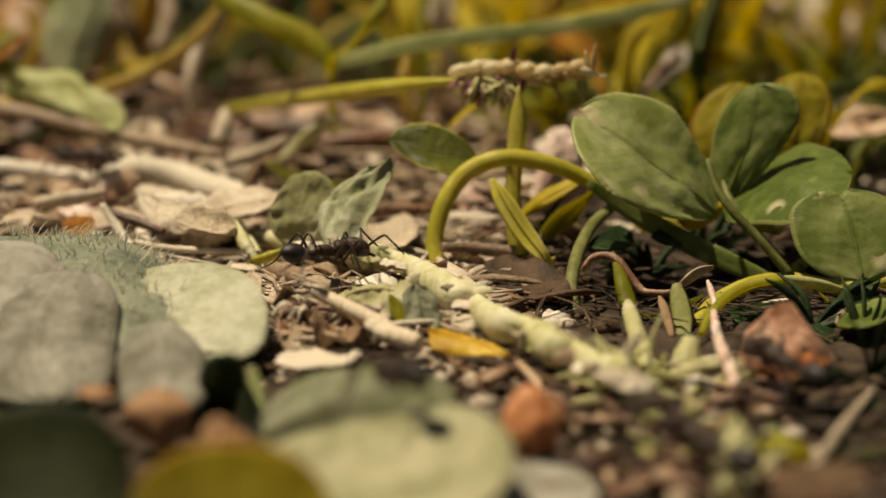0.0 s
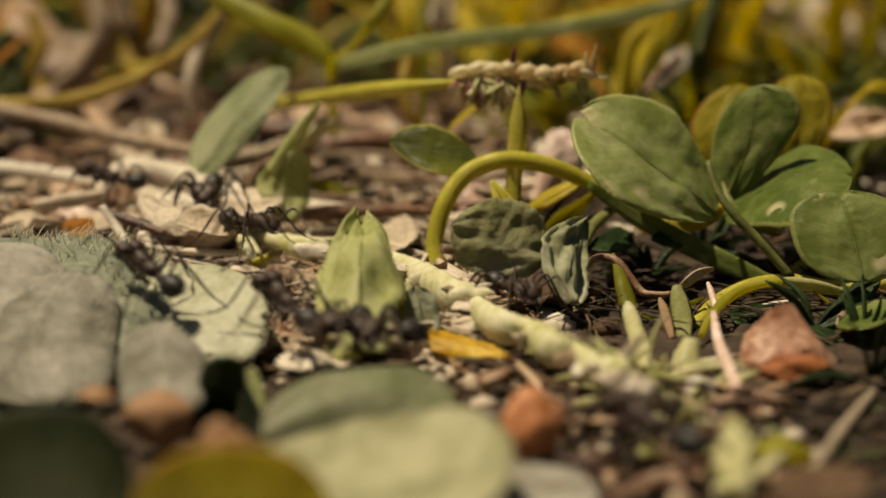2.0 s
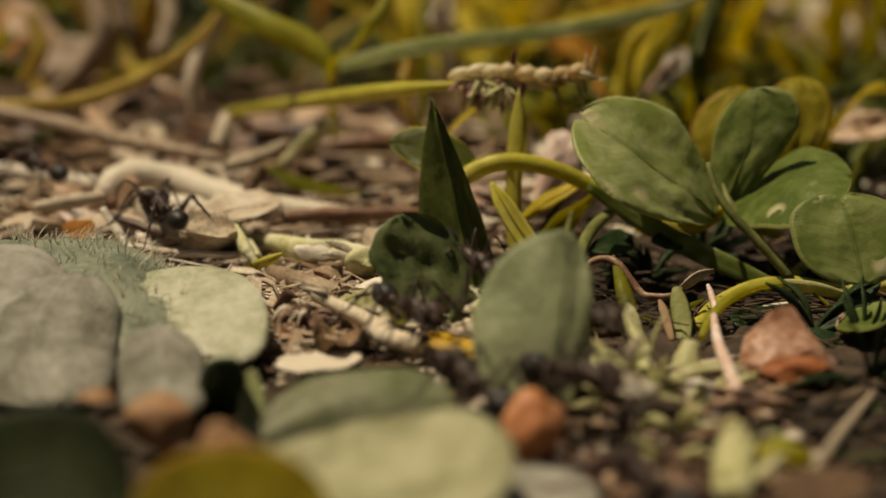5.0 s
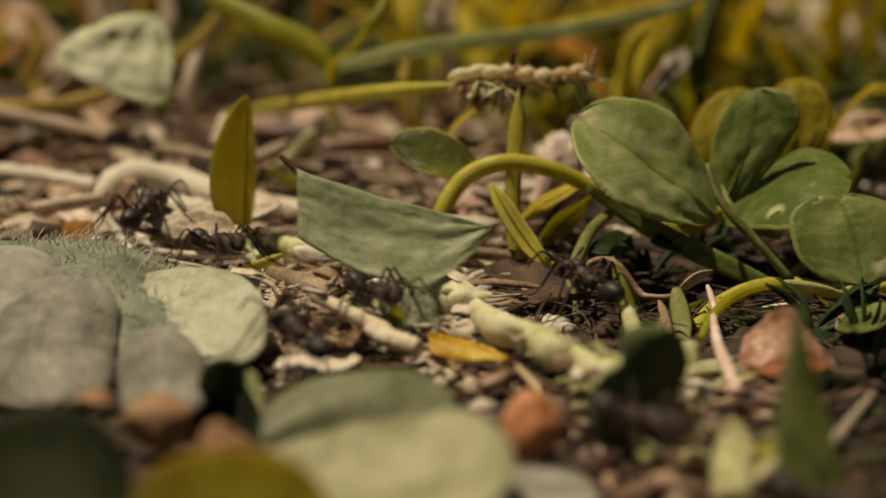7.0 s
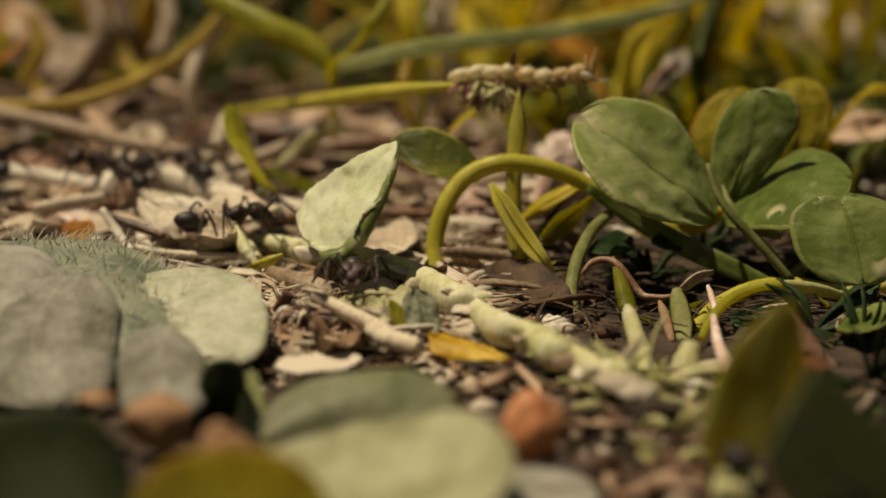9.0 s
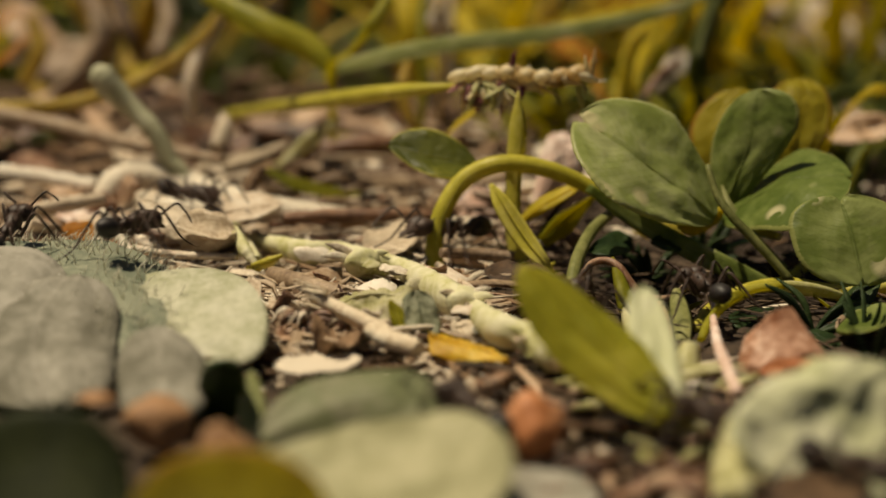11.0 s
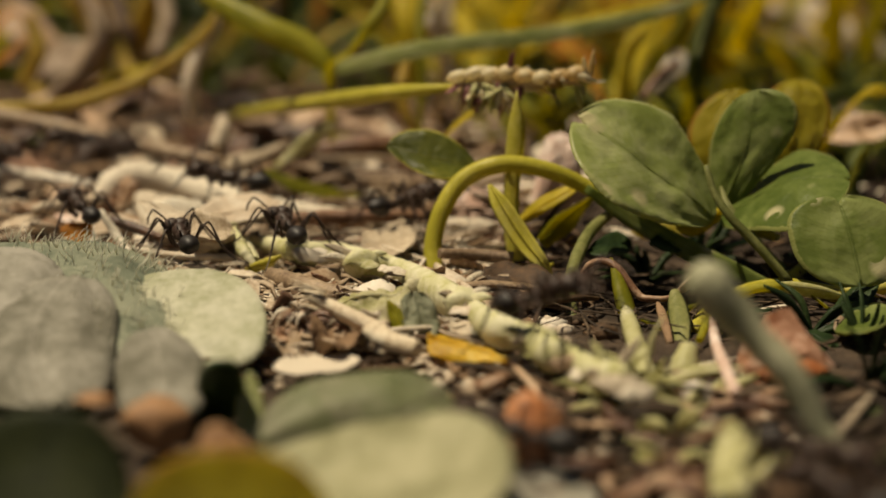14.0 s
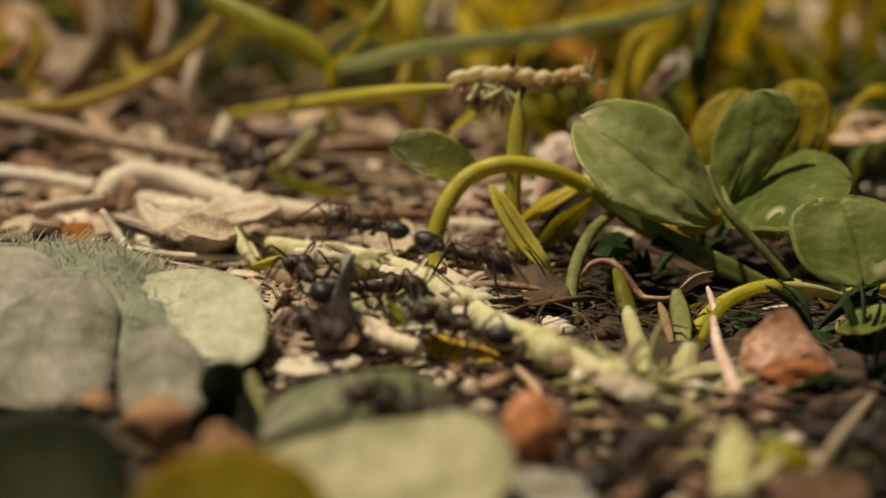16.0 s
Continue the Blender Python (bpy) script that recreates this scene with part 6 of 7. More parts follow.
def build_ant():
    ant = holder("ant", (0, 0, 0), "black-brown leafcutter ant walking on the trail", "ant", "ants on the trail")
    bm = bmesh.new()
    ball(bm, (0.75, 0, 1.95), (0.8, 0.5, 0.52), -8, 3, 0.12, 0.15, 1)
    ball(bm, (-0.1, 0, 1.85), (0.75, 0.4, 0.42), 6, 3, 0.05, 0.12, 2)
    for s in (-1, 1):
        sweep(bm, [(0.95, 0.3 * s, 2.2, 0.13), (1.0, 0.5 * s, 2.62, 0.015)], 3, 5)
        sweep(bm, [(0.35, 0.2 * s, 2.15, 0.1), (0.32, 0.28 * s, 2.5, 0.015)], 3, 5)
        sweep(bm, [(-0.6, 0.2 * s, 2.05, 0.11), (-0.95, 0.34 * s, 2.45, 0.015)], 3, 5)
    part("thorax", bm, M_CHITIN, ant)
    bm = bmesh.new()
    ball(bm, (-1.05, 0, 1.72), (0.3, 0.2, 0.26), 20, 2)
    ball(bm, (-1.5, 0, 1.78), (0.3, 0.3, 0.3), 0, 2)
    part("waist", bm, M_CHITIN, ant)
    bm = bmesh.new()
    ball(bm, (-2.42, 0, 1.82), (0.86, 0.66, 0.62), 10, 3, 0.12, 0.04, 4)
    part("gaster", bm, M_GASTER, ant, "round black glossy hind body")
    bm = bmesh.new()
    ball(bm, (2.15, 0.28, 2.0), (0.72, 0.6, 0.55), 22, 3, -0.1, 0.1, 5)
    ball(bm, (2.15, -0.28, 2.0), (0.72, 0.6, 0.55), 22, 3, -0.1, 0.1, 6)
    ball(bm, (2.5, 0, 1.82), (0.55, 0.62, 0.42), 25, 3, -0.15)
    for s in (-1, 1):
        sweep(bm, [(1.75, 0.5 * s, 2.3, 0.12), (1.5, 0.6 * s, 2.6, 0.015)], 3, 5)
    head = part("head", bm, M_CHITIN, ant)
    for s in (-1, 1):
        bm = bmesh.new()
        sweep(bm, [(2.8, 0.35 * s, 1.65, 0.2), (3.15, 0.38 * s, 1.5, 0.17), (3.4, 0.06 * s, 1.42, 0.04)], 8, 6, 0.6)
        part("mandible", bm, M_CHITIN, head)
        bm = bmesh.new()
        sweep(bm, [(2.65, 0.3 * s, 2.05, 0.08), (2.95, 0.8 * s, 2.55, 0.075), (3.2, 1.3 * s, 2.9, 0.08), (3.6, 1.45 * s, 2.6, 0.06), (4.2, 1.5 * s, 2.1, 0.075), (4.7, 1.4 * s, 1.7, 0.05)], 18, 6)
        part("antenna", bm, M_CHITIN, head)
    for s in (-1, 1):
        for i in range(3):
            cx, cy, cz = COXAE[i]
            rx, ry = REACH[i]
            bm = bmesh.new()
            foot = Vector((cx + rx, s * (cy + ry), 0.05))
            c = Vector((cx, s * cy, cz))
            out = Vector((rx, s * ry, 0)).normalized()
            knee = c + out * 1.35 + Vector((0, 0, 1.15))
            ankle = c + out * (Vector((rx, ry)).length * 0.76)
            ankle.z = 0.65
            L = [(*c, 0.17), (*(c + out * 0.28 + Vector((0, 0, -0.12))), 0.12), (*(c * 0.35 + knee * 0.65), 0.095), (*knee, 0.075), (*(knee * 0.5 + ankle * 0.5), 0.085), (*ankle, 0.055), (*foot, 0.036), (*(foot + out * 0.3 + Vector((0, 0, -0.03))), 0.03)]
            sweep(bm, L, 26, 6)
            bm.verts.ensure_lookup_table()
            for v in bm.verts:
                v.co -= c * MM
            leg = new("leg", mesh_of(bm, "leg", M_CHITIN))
            leg.parent = ant
            leg.location = c * MM
    return ant


ANT = build_ant()
FREE_ANT = "black-brown ant walking back without a load"
LADEN_ANT = "black-brown ant carrying a cut leaf piece"

# paths on the ground: seconds, x and y in mm
LADEN = {
    "grey": [(-0.6, -12.4, -15.7), (0, -7.4, -18.1), (0.5, -4.0, -11.3), (1, -1.1, -16.5), (1.5, 1.8, -21.0), (2, 4.1, -23.1), (2.5, 6.7, -33.5), (3, 7.4, -44.6), (3.5, 11.1, -48.3), (4, 16.5, -55.2), (4.5, 21.3, -60.1)],
    "lime": [(-0.7, -45.6, 27.1), (0, -28.0, 13.2), (0.5, -15.4, 2.5), (1, -7.6, -15.0), (1.5, -5.9, -21.8), (2, -4.4, -34.8), (2.5, -3.6, -40.4), (3, -2.9, -35.1), (3.5, 5.3, -35.8), (4, 9.8, -48.7), (4.7, 15.9, -63.9)],
    "curl": [(0, -43.1, 19.8), (0.5, -34.4, 15.8), (1, -28.0, 10.7), (1.5, -17.9, 2.5), (2, -13.0, -9.6), (2.5, -7.7, -8.9), (3, -5.2, -6.1), (3.5, -3.5, -12.9), (4, 0.2, -18.3), (5, 8.1, -35.8), (6, 17.2, -57.3), (6.4, 20.8, -62.1)],
    "oval": [(-0.4, -37.3, 33.4), (0.5, -26.3, 27.1), (1, -22.9, 20.7), (1.5, -16.6, 5.9), (2, -17.0, 1.4), (2.5, -16.2, -14.1), (3, -15.1, -16.6), (3.5, -8.7, -21.3), (4, -3.0, -30.3), (4.2, -1.4, -31.3), (5.2, 8.8, -44.1), (5.9, 17.1, -55.9), (6.35, 21.6, -60.8)],
    "dark": [(1.6, -42.3, 33.4), (2.5, -28.1, 24.1), (3, -11.7, 2.5), (3.5, -8.5, -9.4), (4, -7.7, -21.5), (5, -2.0, -29.7), (6.3, 5.3, -44.1), (6.5, 5.5, -43.1), (7, 9.3, -47.8), (7.5, 13.0, -55.2), (8.1, 17.5, -62.7)],
    "blade": [(2.7, -43.4, 30.2), (3.5, -19.0, 4.7), (4, -12.2, -5.8), (4.2, -9.2, -9.8), (5.2, 3.8, -25.9), (6.3, 14.7, -47.8), (6.5, 13.6, -52.8), (7, 16.0, -58.7), (7.6, 19.2, -63.9)],
    "broad": [(4.9, -42.1, 21.2), (5.7, -22.2, 3.6), (6.3, -11.0, -10.1), (6.5, -11.0, -10.8), (7, -4.1, -25.6), (7.5, 3.4, -38.0), (8, 7.4, -47.8), (8.5, 12.3, -56.6), (9, 17.7, -61.4), (9.5, 21.9, -66.3)],
    "yellow": [(5.4, -42.7, 27.1), (6.1, -27.6, 10.7), (6.5, -21.6, 5.5), (7, -14.5, -14.1), (7.5, -7.0, -15.4), (8, -1.1, -31.8), (8.5, 5.6, -46.0), (9, 15.1, -54.4), (9.5, 20.4, -60.1)],
    "cream": [(6, -47.2, 35.0), (7, -28.1, 24.1), (7.5, -14.9, 5.9), (8, -6.0, -4.8), (8.5, -5.1, -9.8), (9, -5.6, -20.9), (9.2, -5.0, -21.7), (10.2, 8.0, -40.1), (11, 18.2, -53.6), (11.35, 22.3, -60.1)],
    "twin": [(7, -43.4, 30.2), (8, -26.7, 18.4), (8.5, -16.4, -7.7), (9, -14.9, -5.8), (9.2, -13.1, -7.7), (10.2, 1.2, -26.0), (11.3, 15.4, -52.8), (11.5, 15.9, -55.9), (12.1, 19.7, -62.1)],
    "rod": [(10.3, -38.9, 21.2), (11.3, -10.5, -7.5), (11.5, -8.5, -18.0), (12, -4.8, -26.1), (12.5, -4.3, -35.9), (13, 1.4, -32.9), (13.5, 9.2, -46.0), (14, 17.1, -52.0), (14.5, 20.9, -60.1)],
    "chip": [(13.6, -41.0, 24.1), (14.5, -28.4, 8.3), (15, -21.5, -0.7), (15.5, -12.9, -16.1), (16, -6.6, -34.9), (16.5, -2.3, -43.3)],
}
FREE = [
    [(-0.5, 1.6, -60.1), (0, -1.7, -50.3), (0.5, -6.1, -34.6), (1, -10.3, -19.6), (1.5, -18.2, -7.7), (2, -24.9, 5.9), (2.5, -29.7, -0.7), (3, -38.8, 3.6)],
    [(-0.5, 16.7, -60.1), (0, 11.9, -52.0), (0.5, 5.1, -42.6), (1, 2.4, -33.5), (1.5, -5.9, -34.5), (2, -8.8, -32.4), (2.5, -8.9, -31.8), (3, -15.3, -31.2), (3.5, -15.3, -29.9), (4, -17.8, -15.7), (4.8, -28.0, 5.9), (5.6, -40.4, 18.4)],
    [(-0.5, 22.3, -46.0), (0, 17.6, -39.6), (0.5, 13.6, -30.4), (1, 7.6, -24.5), (1.5, 4.4, -28.8), (2, -4.3, -35.9), (2.5, -9.1, -33.7), (3.2, -15.9, -19.1), (4, -26.7, -0.7), (4.6, -38.1, 10.7)],
    [(0.2, 13.8, -69.0), (0.7, 8.6, -60.1), (1.1, 2.1, -46.0), (1.5, -8.0, -30.7), (2, -17.1, -27.2), (2.5, -28.5, -3.8), (3, -32.0, 10.7), (3.6, -41.2, 21.2)],
    [(-0.2, 20.0, -65.1), (1, 14.1, -58.7), (2, 9.7, -49.5), (3, 2.8, -42.2), (3.6, -4.3, -37.0), (4, -7.0, -33.9), (4.6, -12.8, -19.1), (5.4, -27.2, 8.3), (6, -41.9, 24.1)],
    [(4.4, 14.3, -66.3), (5.6, 3.2, -46.0), (6.3, -5.5, -36.6), (6.5, -6.1, -36.9), (7, -7.7, -36.7), (7.5, -7.4, -33.6), (8, -12.9, -22.9), (8.5, -16.4, -9.6), (9, -23.9, 7.8), (9.8, -35.6, 21.2), (10.4, -45.1, 27.1)],
    [(4, 13.2, -66.3), (5.4, -4.1, -33.4), (6.3, -20.2, -11.5), (6.5, -20.7, -10.5), (7, -20.7, -4.8), (7.5, -18.8, 3.6), (8, -20.1, 8.8), (8.5, -23.9, 11.9), (9, -25.9, 10.7), (9.9, -40.7, 27.1)],
    [(7.5, -28.9, -34.4), (8, -28.9, -15.7), (8.5, -28.6, -3.2), (9, -35.0, 10.7), (9.6, -45.8, 21.2)],
    [(5.5, 21.0, -46.0), (6.6, 12.8, -28.6), (7.4, 4.3, -12.4), (8, -5.6, -4.6), (8.6, -14.1, 1.4), (9.2, -22.0, 17.1), (10.2, -35.6, 30.2), (11, -48.6, 40.2)],
    [(9.5, 18.4, -62.7), (10.4, 11.3, -46.0), (11.3, 6.3, -17.2), (11.5, 4.2, -14.4), (12, -0.7, -14.6), (12.5, -4.1, -13.4), (13, -7.7, -2.1), (13.5, -9.5, -2.2), (14, -16.3, 7.1), (14.5, -16.3, 1.4), (15, -21.9, 13.2), (15.6, -33.3, 33.4), (16.2, -44.9, 40.2)],
    [(10, 22.8, -49.5), (11, 16.2, -20.3), (11.5, 12.2, -10.6), (12, 7.6, -24.5), (12.5, 0.9, -26.7), (13, -6.7, -26.0), (13.5, -7.5, -19.0), (14, -10.5, -8.4), (14.5, -15.8, 2.5), (15, -27.4, 14.5), (15.6, -40.1, 24.1)],
    [(10, 12.2, -66.3), (11.3, -1.9, -40.1), (11.5, -5.0, -35.1), (12, -5.7, -31.9), (12.5, -9.6, -33.9), (13, -14.6, -29.9), (13.5, -14.5, -19.8), (14, -17.0, -12.3), (14.5, -18.1, -8.3), (15, -26.3, 10.7), (15.6, -36.9, 27.1), (16.2, -45.3, 33.4)],
    [(10.8, 16.5, -66.3), (12, 4.4, -47.8), (12.5, -3.9, -37.3), (13, -7.3, -35.3), (13.5, -12.1, -35.0), (14, -25.5, -2.8), (14.6, -35.9, 3.6)],
    [(11.6, 26.2, -35.8), (12.3, 8.3, -7.1), (13, -2.9, -14.3), (13.5, -3.7, -4.4), (14, -2.6, 2.5), (14.5, -3.7, -6.9), (15, -5.5, 2.7), (15.5, -12.1, 7.8), (16, -15.9, 15.8), (16.6, -28.7, 30.2)],
    [(11.8, -42.9, 24.1), (12.5, -17.0, -10.5), (13, -6.7, -26.3), (13.5, 2.3, -32.1), (14, 6.0, -34.1), (14.5, 9.1, -38.0), (15, 13.2, -33.5), (15.5, 16.7, -44.1), (16, 20.7, -52.8)],
    [(12.9, -42.7, 27.1), (14, -27.2, 21.2), (14.5, -9.3, -7.9), (15, -7.5, -19.8), (15.5, -4.1, -25.9), (16, -4.0, -24.8), (16.5, 0.5, -30.0)],
    [(13.2, -44.3, 33.4), (14, -18.8, 43.8), (14.5, -12.7, 3.6), (15, -8.9, -8.1), (15.5, -6.9, -17.1), (16, 0.9, -16.1), (16.5, 4.9, -23.1)],
    [(13.8, 19.0, -60.1), (14.5, 11.6, -50.3), (15, 7.8, -43.1), (15.5, 4.4, -31.3), (16, 0.7, -30.6), (16.4, -2.7, -27.5)],
    [(13.2, 11.8, -58.0), (14, 3.0, -50.0), (14.5, -6.1, -47.0), (15, -9.8, -38.0), (15.5, -6.6, -39.0), (16, -1.3, -47.0), (16.4, 3.0, -52.0)],
    [(13.9, 12.2, -66.3), (15, 3.1, -48.7), (15.5, -3.2, -38.0), (16, -8.0, -23.9), (16.5, -12.5, -14.1)],
    [(14.4, 26.4, -28.6), (15, 2.9, 7.0), (15.5, -4.0, -3.2), (16, -5.6, -4.9), (16.5, -8.9, -1.8)],
    [(14.2, 19.2, -63.9), (15, 11.1, -54.4), (15.5, 7.7, -49.2), (16, -2.2, -47.1), (16.5, -5.3, -40.8)],
    [(14.2, 4.4, -72.5), (15, 5.4, -64.5), (15.5, 6.4, -57.3), (16, 8.3, -53.2), (16.5, 10.9, -49.5)],
    [(9.4, 35.3, -7.1), (10.4, 8.8, 0.6), (11.3, -3.7, -5.9), (11.5, -7.3, 12.9), (12, -17.9, 30.2), (12.6, -30.4, 40.2), (13.2, -45.7, 47.5)],
    [(10, -26.2, -43.3), (10.8, -21.3, -23.7), (11.3, -17.5, -9.6), (11.6, -22.4, 10.7), (12, -20.0, -1.1), (12.5, -17.0, -10.5), (13, -14.2, 20.7), (13.5, -10.0, 15.0), (14, -18.5, 43.8), (14.6, -33.0, 55.4), (15.2, -48.1, 59.7)],
    [(11.2, 37.4, 0.6), (12.2, 9.5, 11.7), (13, -6.0, 4.5), (13.5, -19.8, 15.8), (14, -30.1, 24.1), (14.5, -30.0, 1.4), (15, -32.1, 9.5), (15.5, -42.3, 33.4)],
    [(10.4, -29.9, -29.3), (11.2, -26.4, -14.1), (11.5, -30.1, -4.8), (12, -38.5, 10.7)],
    [(12.4, 42.2, 19.1), (13.6, -14.0, 30.2), (14.2, -31.5, 10.7), (14.6, -35.0, 3.6)],
]


RUN_ON = 0.9  # seconds that a thing keeps going past its first and last rows, out of sight


def track(rows):
    """The smooth path through rows: a function of seconds that gives x, y in mm. It waits before the first row and after the last."""
    ts = [r[0] for r in rows]
    ps = [np.array(r[1:3]) for r in rows]
    ms = []
    for i in range(len(rows)):
        a, b = max(i - 1, 0), min(i + 1, len(rows) - 1)
        ms.append((ps[b] - ps[a]) / (ts[b] - ts[a]))

    def at(t):
        if t <= ts[0]:
            return ps[0] + ms[0] * max(t - ts[0], -RUN_ON)
        if t >= ts[-1]:
            return ps[-1] + ms[-1] * min(t - ts[-1], RUN_ON)
        i = max(k for k in range(len(ts)) if ts[k] <= t)
        h = ts[i + 1] - ts[i]
        u = (t - ts[i]) / h
        return ((2 * u ** 3 - 3 * u ** 2 + 1) * ps[i] + (u ** 3 - 2 * u ** 2 + u) * h * ms[i]
                + (-2 * u ** 3 + 3 * u ** 2) * ps[i + 1] + (u ** 3 - u ** 2) * h * ms[i + 1])
    return at, max(0.0, ts[0] - RUN_ON), min(16.0, ts[-1] + RUN_ON)


bpy.context.view_layer.update()
UNDERFOOT = [bpy.data.objects[k] for k in ("creeping_runner", "downy_leaf", "folded_tip", "fallen_leaf.003", "fallen_leaf", "fallen_leaf.001", "fallen_leaf.002")]


def footing(x, y):
    """Height in mm of what an ant walks on at x, y: soil, runner or a lying leaf."""
    u = min(1.0, max(0.0, (2 - x) / 14))
    best = soil_height(x, y) + 0.9 + 1.5 * u * u * (3 - 2 * u)  # the loose litter lies higher towards the twigs
    for ob in UNDERFOOT:
        inv = ob.matrix_world.inverted()
        hit, place, _, _ = ob.ray_cast(inv @ Vector((x * MM, y * MM, 0.014)), Vector((0, 0, -1)))
        if hit:
            best = max(best, (ob.matrix_world @ place).z / MM)
    return best


def ant_rows(rows):
    at, t0, t1 = track(rows)
    out = []
    head = None
    steps = max(2, round((t1 - t0) / 0.1))
    for i in range(steps + 1):
        t = t0 + (t1 - t0) * i / steps
        p = at(t)
        d = at(t + 0.12) - at(t - 0.12)
        if np.hypot(*d) > 0.35 or head is None:
            a = math.atan2(d[1], d[0])
            if head is not None:
                turn = (a - head + math.pi) % (2 * math.pi) - math.pi
                a = head + max(-0.5, min(0.5, turn))
            head = a
        f = Vector((math.cos(head), math.sin(head)))
        fore, here, rear = (footing(p[0] + f.x * k, p[1] + f.y * k) for k in (2.6, 0.0, -2.6))
        z0 = max(here, (fore + rear) / 2) - 0.5
        pitch = max(-22.0, min(22.0, -math.degrees(math.atan2(fore - rear, 5.2)) * 0.8))
        bob = 0.08 * math.sin(t * 23)
        out.append((t, pose(p[0] * MM, p[1] * MM, (z0 + 0.55 + bob) * MM, 3 * math.sin(t * 9), pitch - 3, math.degrees(head))))
    if out[0][0] > 0:
        out.insert(0, (0.0, out[0][1]))
    if out[-1][0] < 16:
        out.append((16.0, out[-1][1]))
    return out, t0, t1


def leg_rows(i, s, t0, t1, phase):
    """The tripod gait: a leg swings about its hip, lifted on its way forward."""
    c = Vector((COXAE[i][0], s * COXAE[i][1], COXAE[i][2])) * MM
    base = 0.5 if (i + (s > 0)) % 2 else 0.0
    rows = []
    k0, k1 = int(t0 * 15), int(t1 * 15) + 1
    for k in range(k0, k1 + 1):
        u = (k / 4 + base + phase) % 1.0
        swing = 19 * math.cos(2 * math.pi * u)
        lift = 13 * max(0, math.sin(2 * math.pi * u))
        rows.append((min(16.0, k / 15), pose(c.x, c.y, c.z, s * lift, 0, s * swing)))
    if rows[0][0] > 0:
        rows.insert(0, (0.0, rows[0][1]))
    if rows[-1][0] < 16:
        rows.append((16.0, rows[-1][1]))
    clean = [rows[0]]
    for r in rows[1:]:
        if r[0] > clean[-1][0] + 0.02:
            clean.append(r)
    return clean


def make_ants():
    rnd = random.Random(8)
    made = []
    first = True
    for rows in [*LADEN.values(), *FREE]:
        laden = len(made) < len(LADEN)
        ob = ANT if first else copy_thing(ANT, Matrix.Identity(4))
        first = False
        k = rnd.uniform(1.0, 1.18)
        ob.scale = (k, k, k)
        tagged(ob, LADEN_ANT if laden else FREE_ANT)
        made.append((ob, rows, rnd.random()))
    return made


ANTS = make_ants()


# ---- the cut leaf pieces they carry ----
M_LIME = leaf_material("lime_leaf", (0.38, 0.41, 0.13), (0.55, 0.57, 0.25), (0.69, 0.68, 0.39), (0.66, 0.66, 0.16), 0.45, 0.42, 0.25)
M_CRUMPLED = leaf_material("crumpled_leaf", (0.22, 0.22, 0.09), (0.33, 0.32, 0.15), (0.46, 0.44, 0.26), (0.4, 0.36, 0.05), 0.55, 0.3, 0.3, relief=0.0006)
M_BACKLIT = leaf_material("thin_leaf", (0.2, 0.24, 0.06), (0.3, 0.34, 0.1), (0.42, 0.44, 0.19), (0.85, 0.68, 0.02), 0.42, 0.6, 0.3)
M_CREAM = leaf_material("pale_leaf_side", (0.56, 0.58, 0.32), (0.7, 0.71, 0.45), (0.79, 0.78, 0.57), (0.5, 0.52, 0.15), 0.5, 0.25, 0.2)
M_MID = leaf_material("sage_leaf", (0.19, 0.22, 0.1), (0.3, 0.33, 0.17), (0.42, 0.43, 0.25), (0.38, 0.4, 0.06), 0.45, 0.3, 0.35)
M_DULLSTEM = plain_material("grey_green_stem", [(0.3, (0.28, 0.28, 0.16)), (0.5, (0.46, 0.45, 0.29)), (0.75, (0.62, 0.59, 0.42))], 500, 0.55, 0.9, 0.0004, through_light=0.15)


def carried(name, bm, material, label):
    ob = new(name, mesh_of(bm, name, material))
    return tagged(ob, label, "leaf piece", "carried leaf pieces")


def scrap(w, h, shape, material, label, name="leaf_piece", **kw):
    """A leaf piece that stands upright round its own middle, w wide and h high in mm."""
    bm = bmesh.new()
    line = leaf(bm, (0, 0, -h / 2), (0, 0, h / 2), (-w / 2, 0, 0), (w / 2, 0, 0), shape, nu=24, nv=14, **kw)
    ob = carried(name, bm, material, label)
    add_midrib(ob, line, material, 0.16)
    return ob


def butterfly():
    bm = bmesh.new()
    leaf(bm, (0.9, 0.2, -0.4), (-5.4, 0, -0.7), (-2.4, 0.6, -3.1), (-2.0, -0.4, 2.2), elliptic, ripple=0.3, cup=0.2, bite=0.25, teeth=0.03, seed=51, nu=44, nv=18)
    ob = carried("leaf_piece", bm, M_CRUMPLED, "crumpled olive and grey cut leaf piece held up by an ant")
    # Olive lobe and grey flap put backlit and lit tones into the colours.
    bm = bmesh.new()
    leaf(bm, (2.9, -1.4, -3.3), (2.9, 2.6, 3.8), (0.1, -0.2, 0.5), (3.9, 0.6, -0.4), ovate, ripple=0.5, fold=0.25, bite=0.3, seed=52, nu=30, nv=16)
    part("leaf_flap", bm, M_HAIRY, ob, "crumpled grey flap")
    return ob


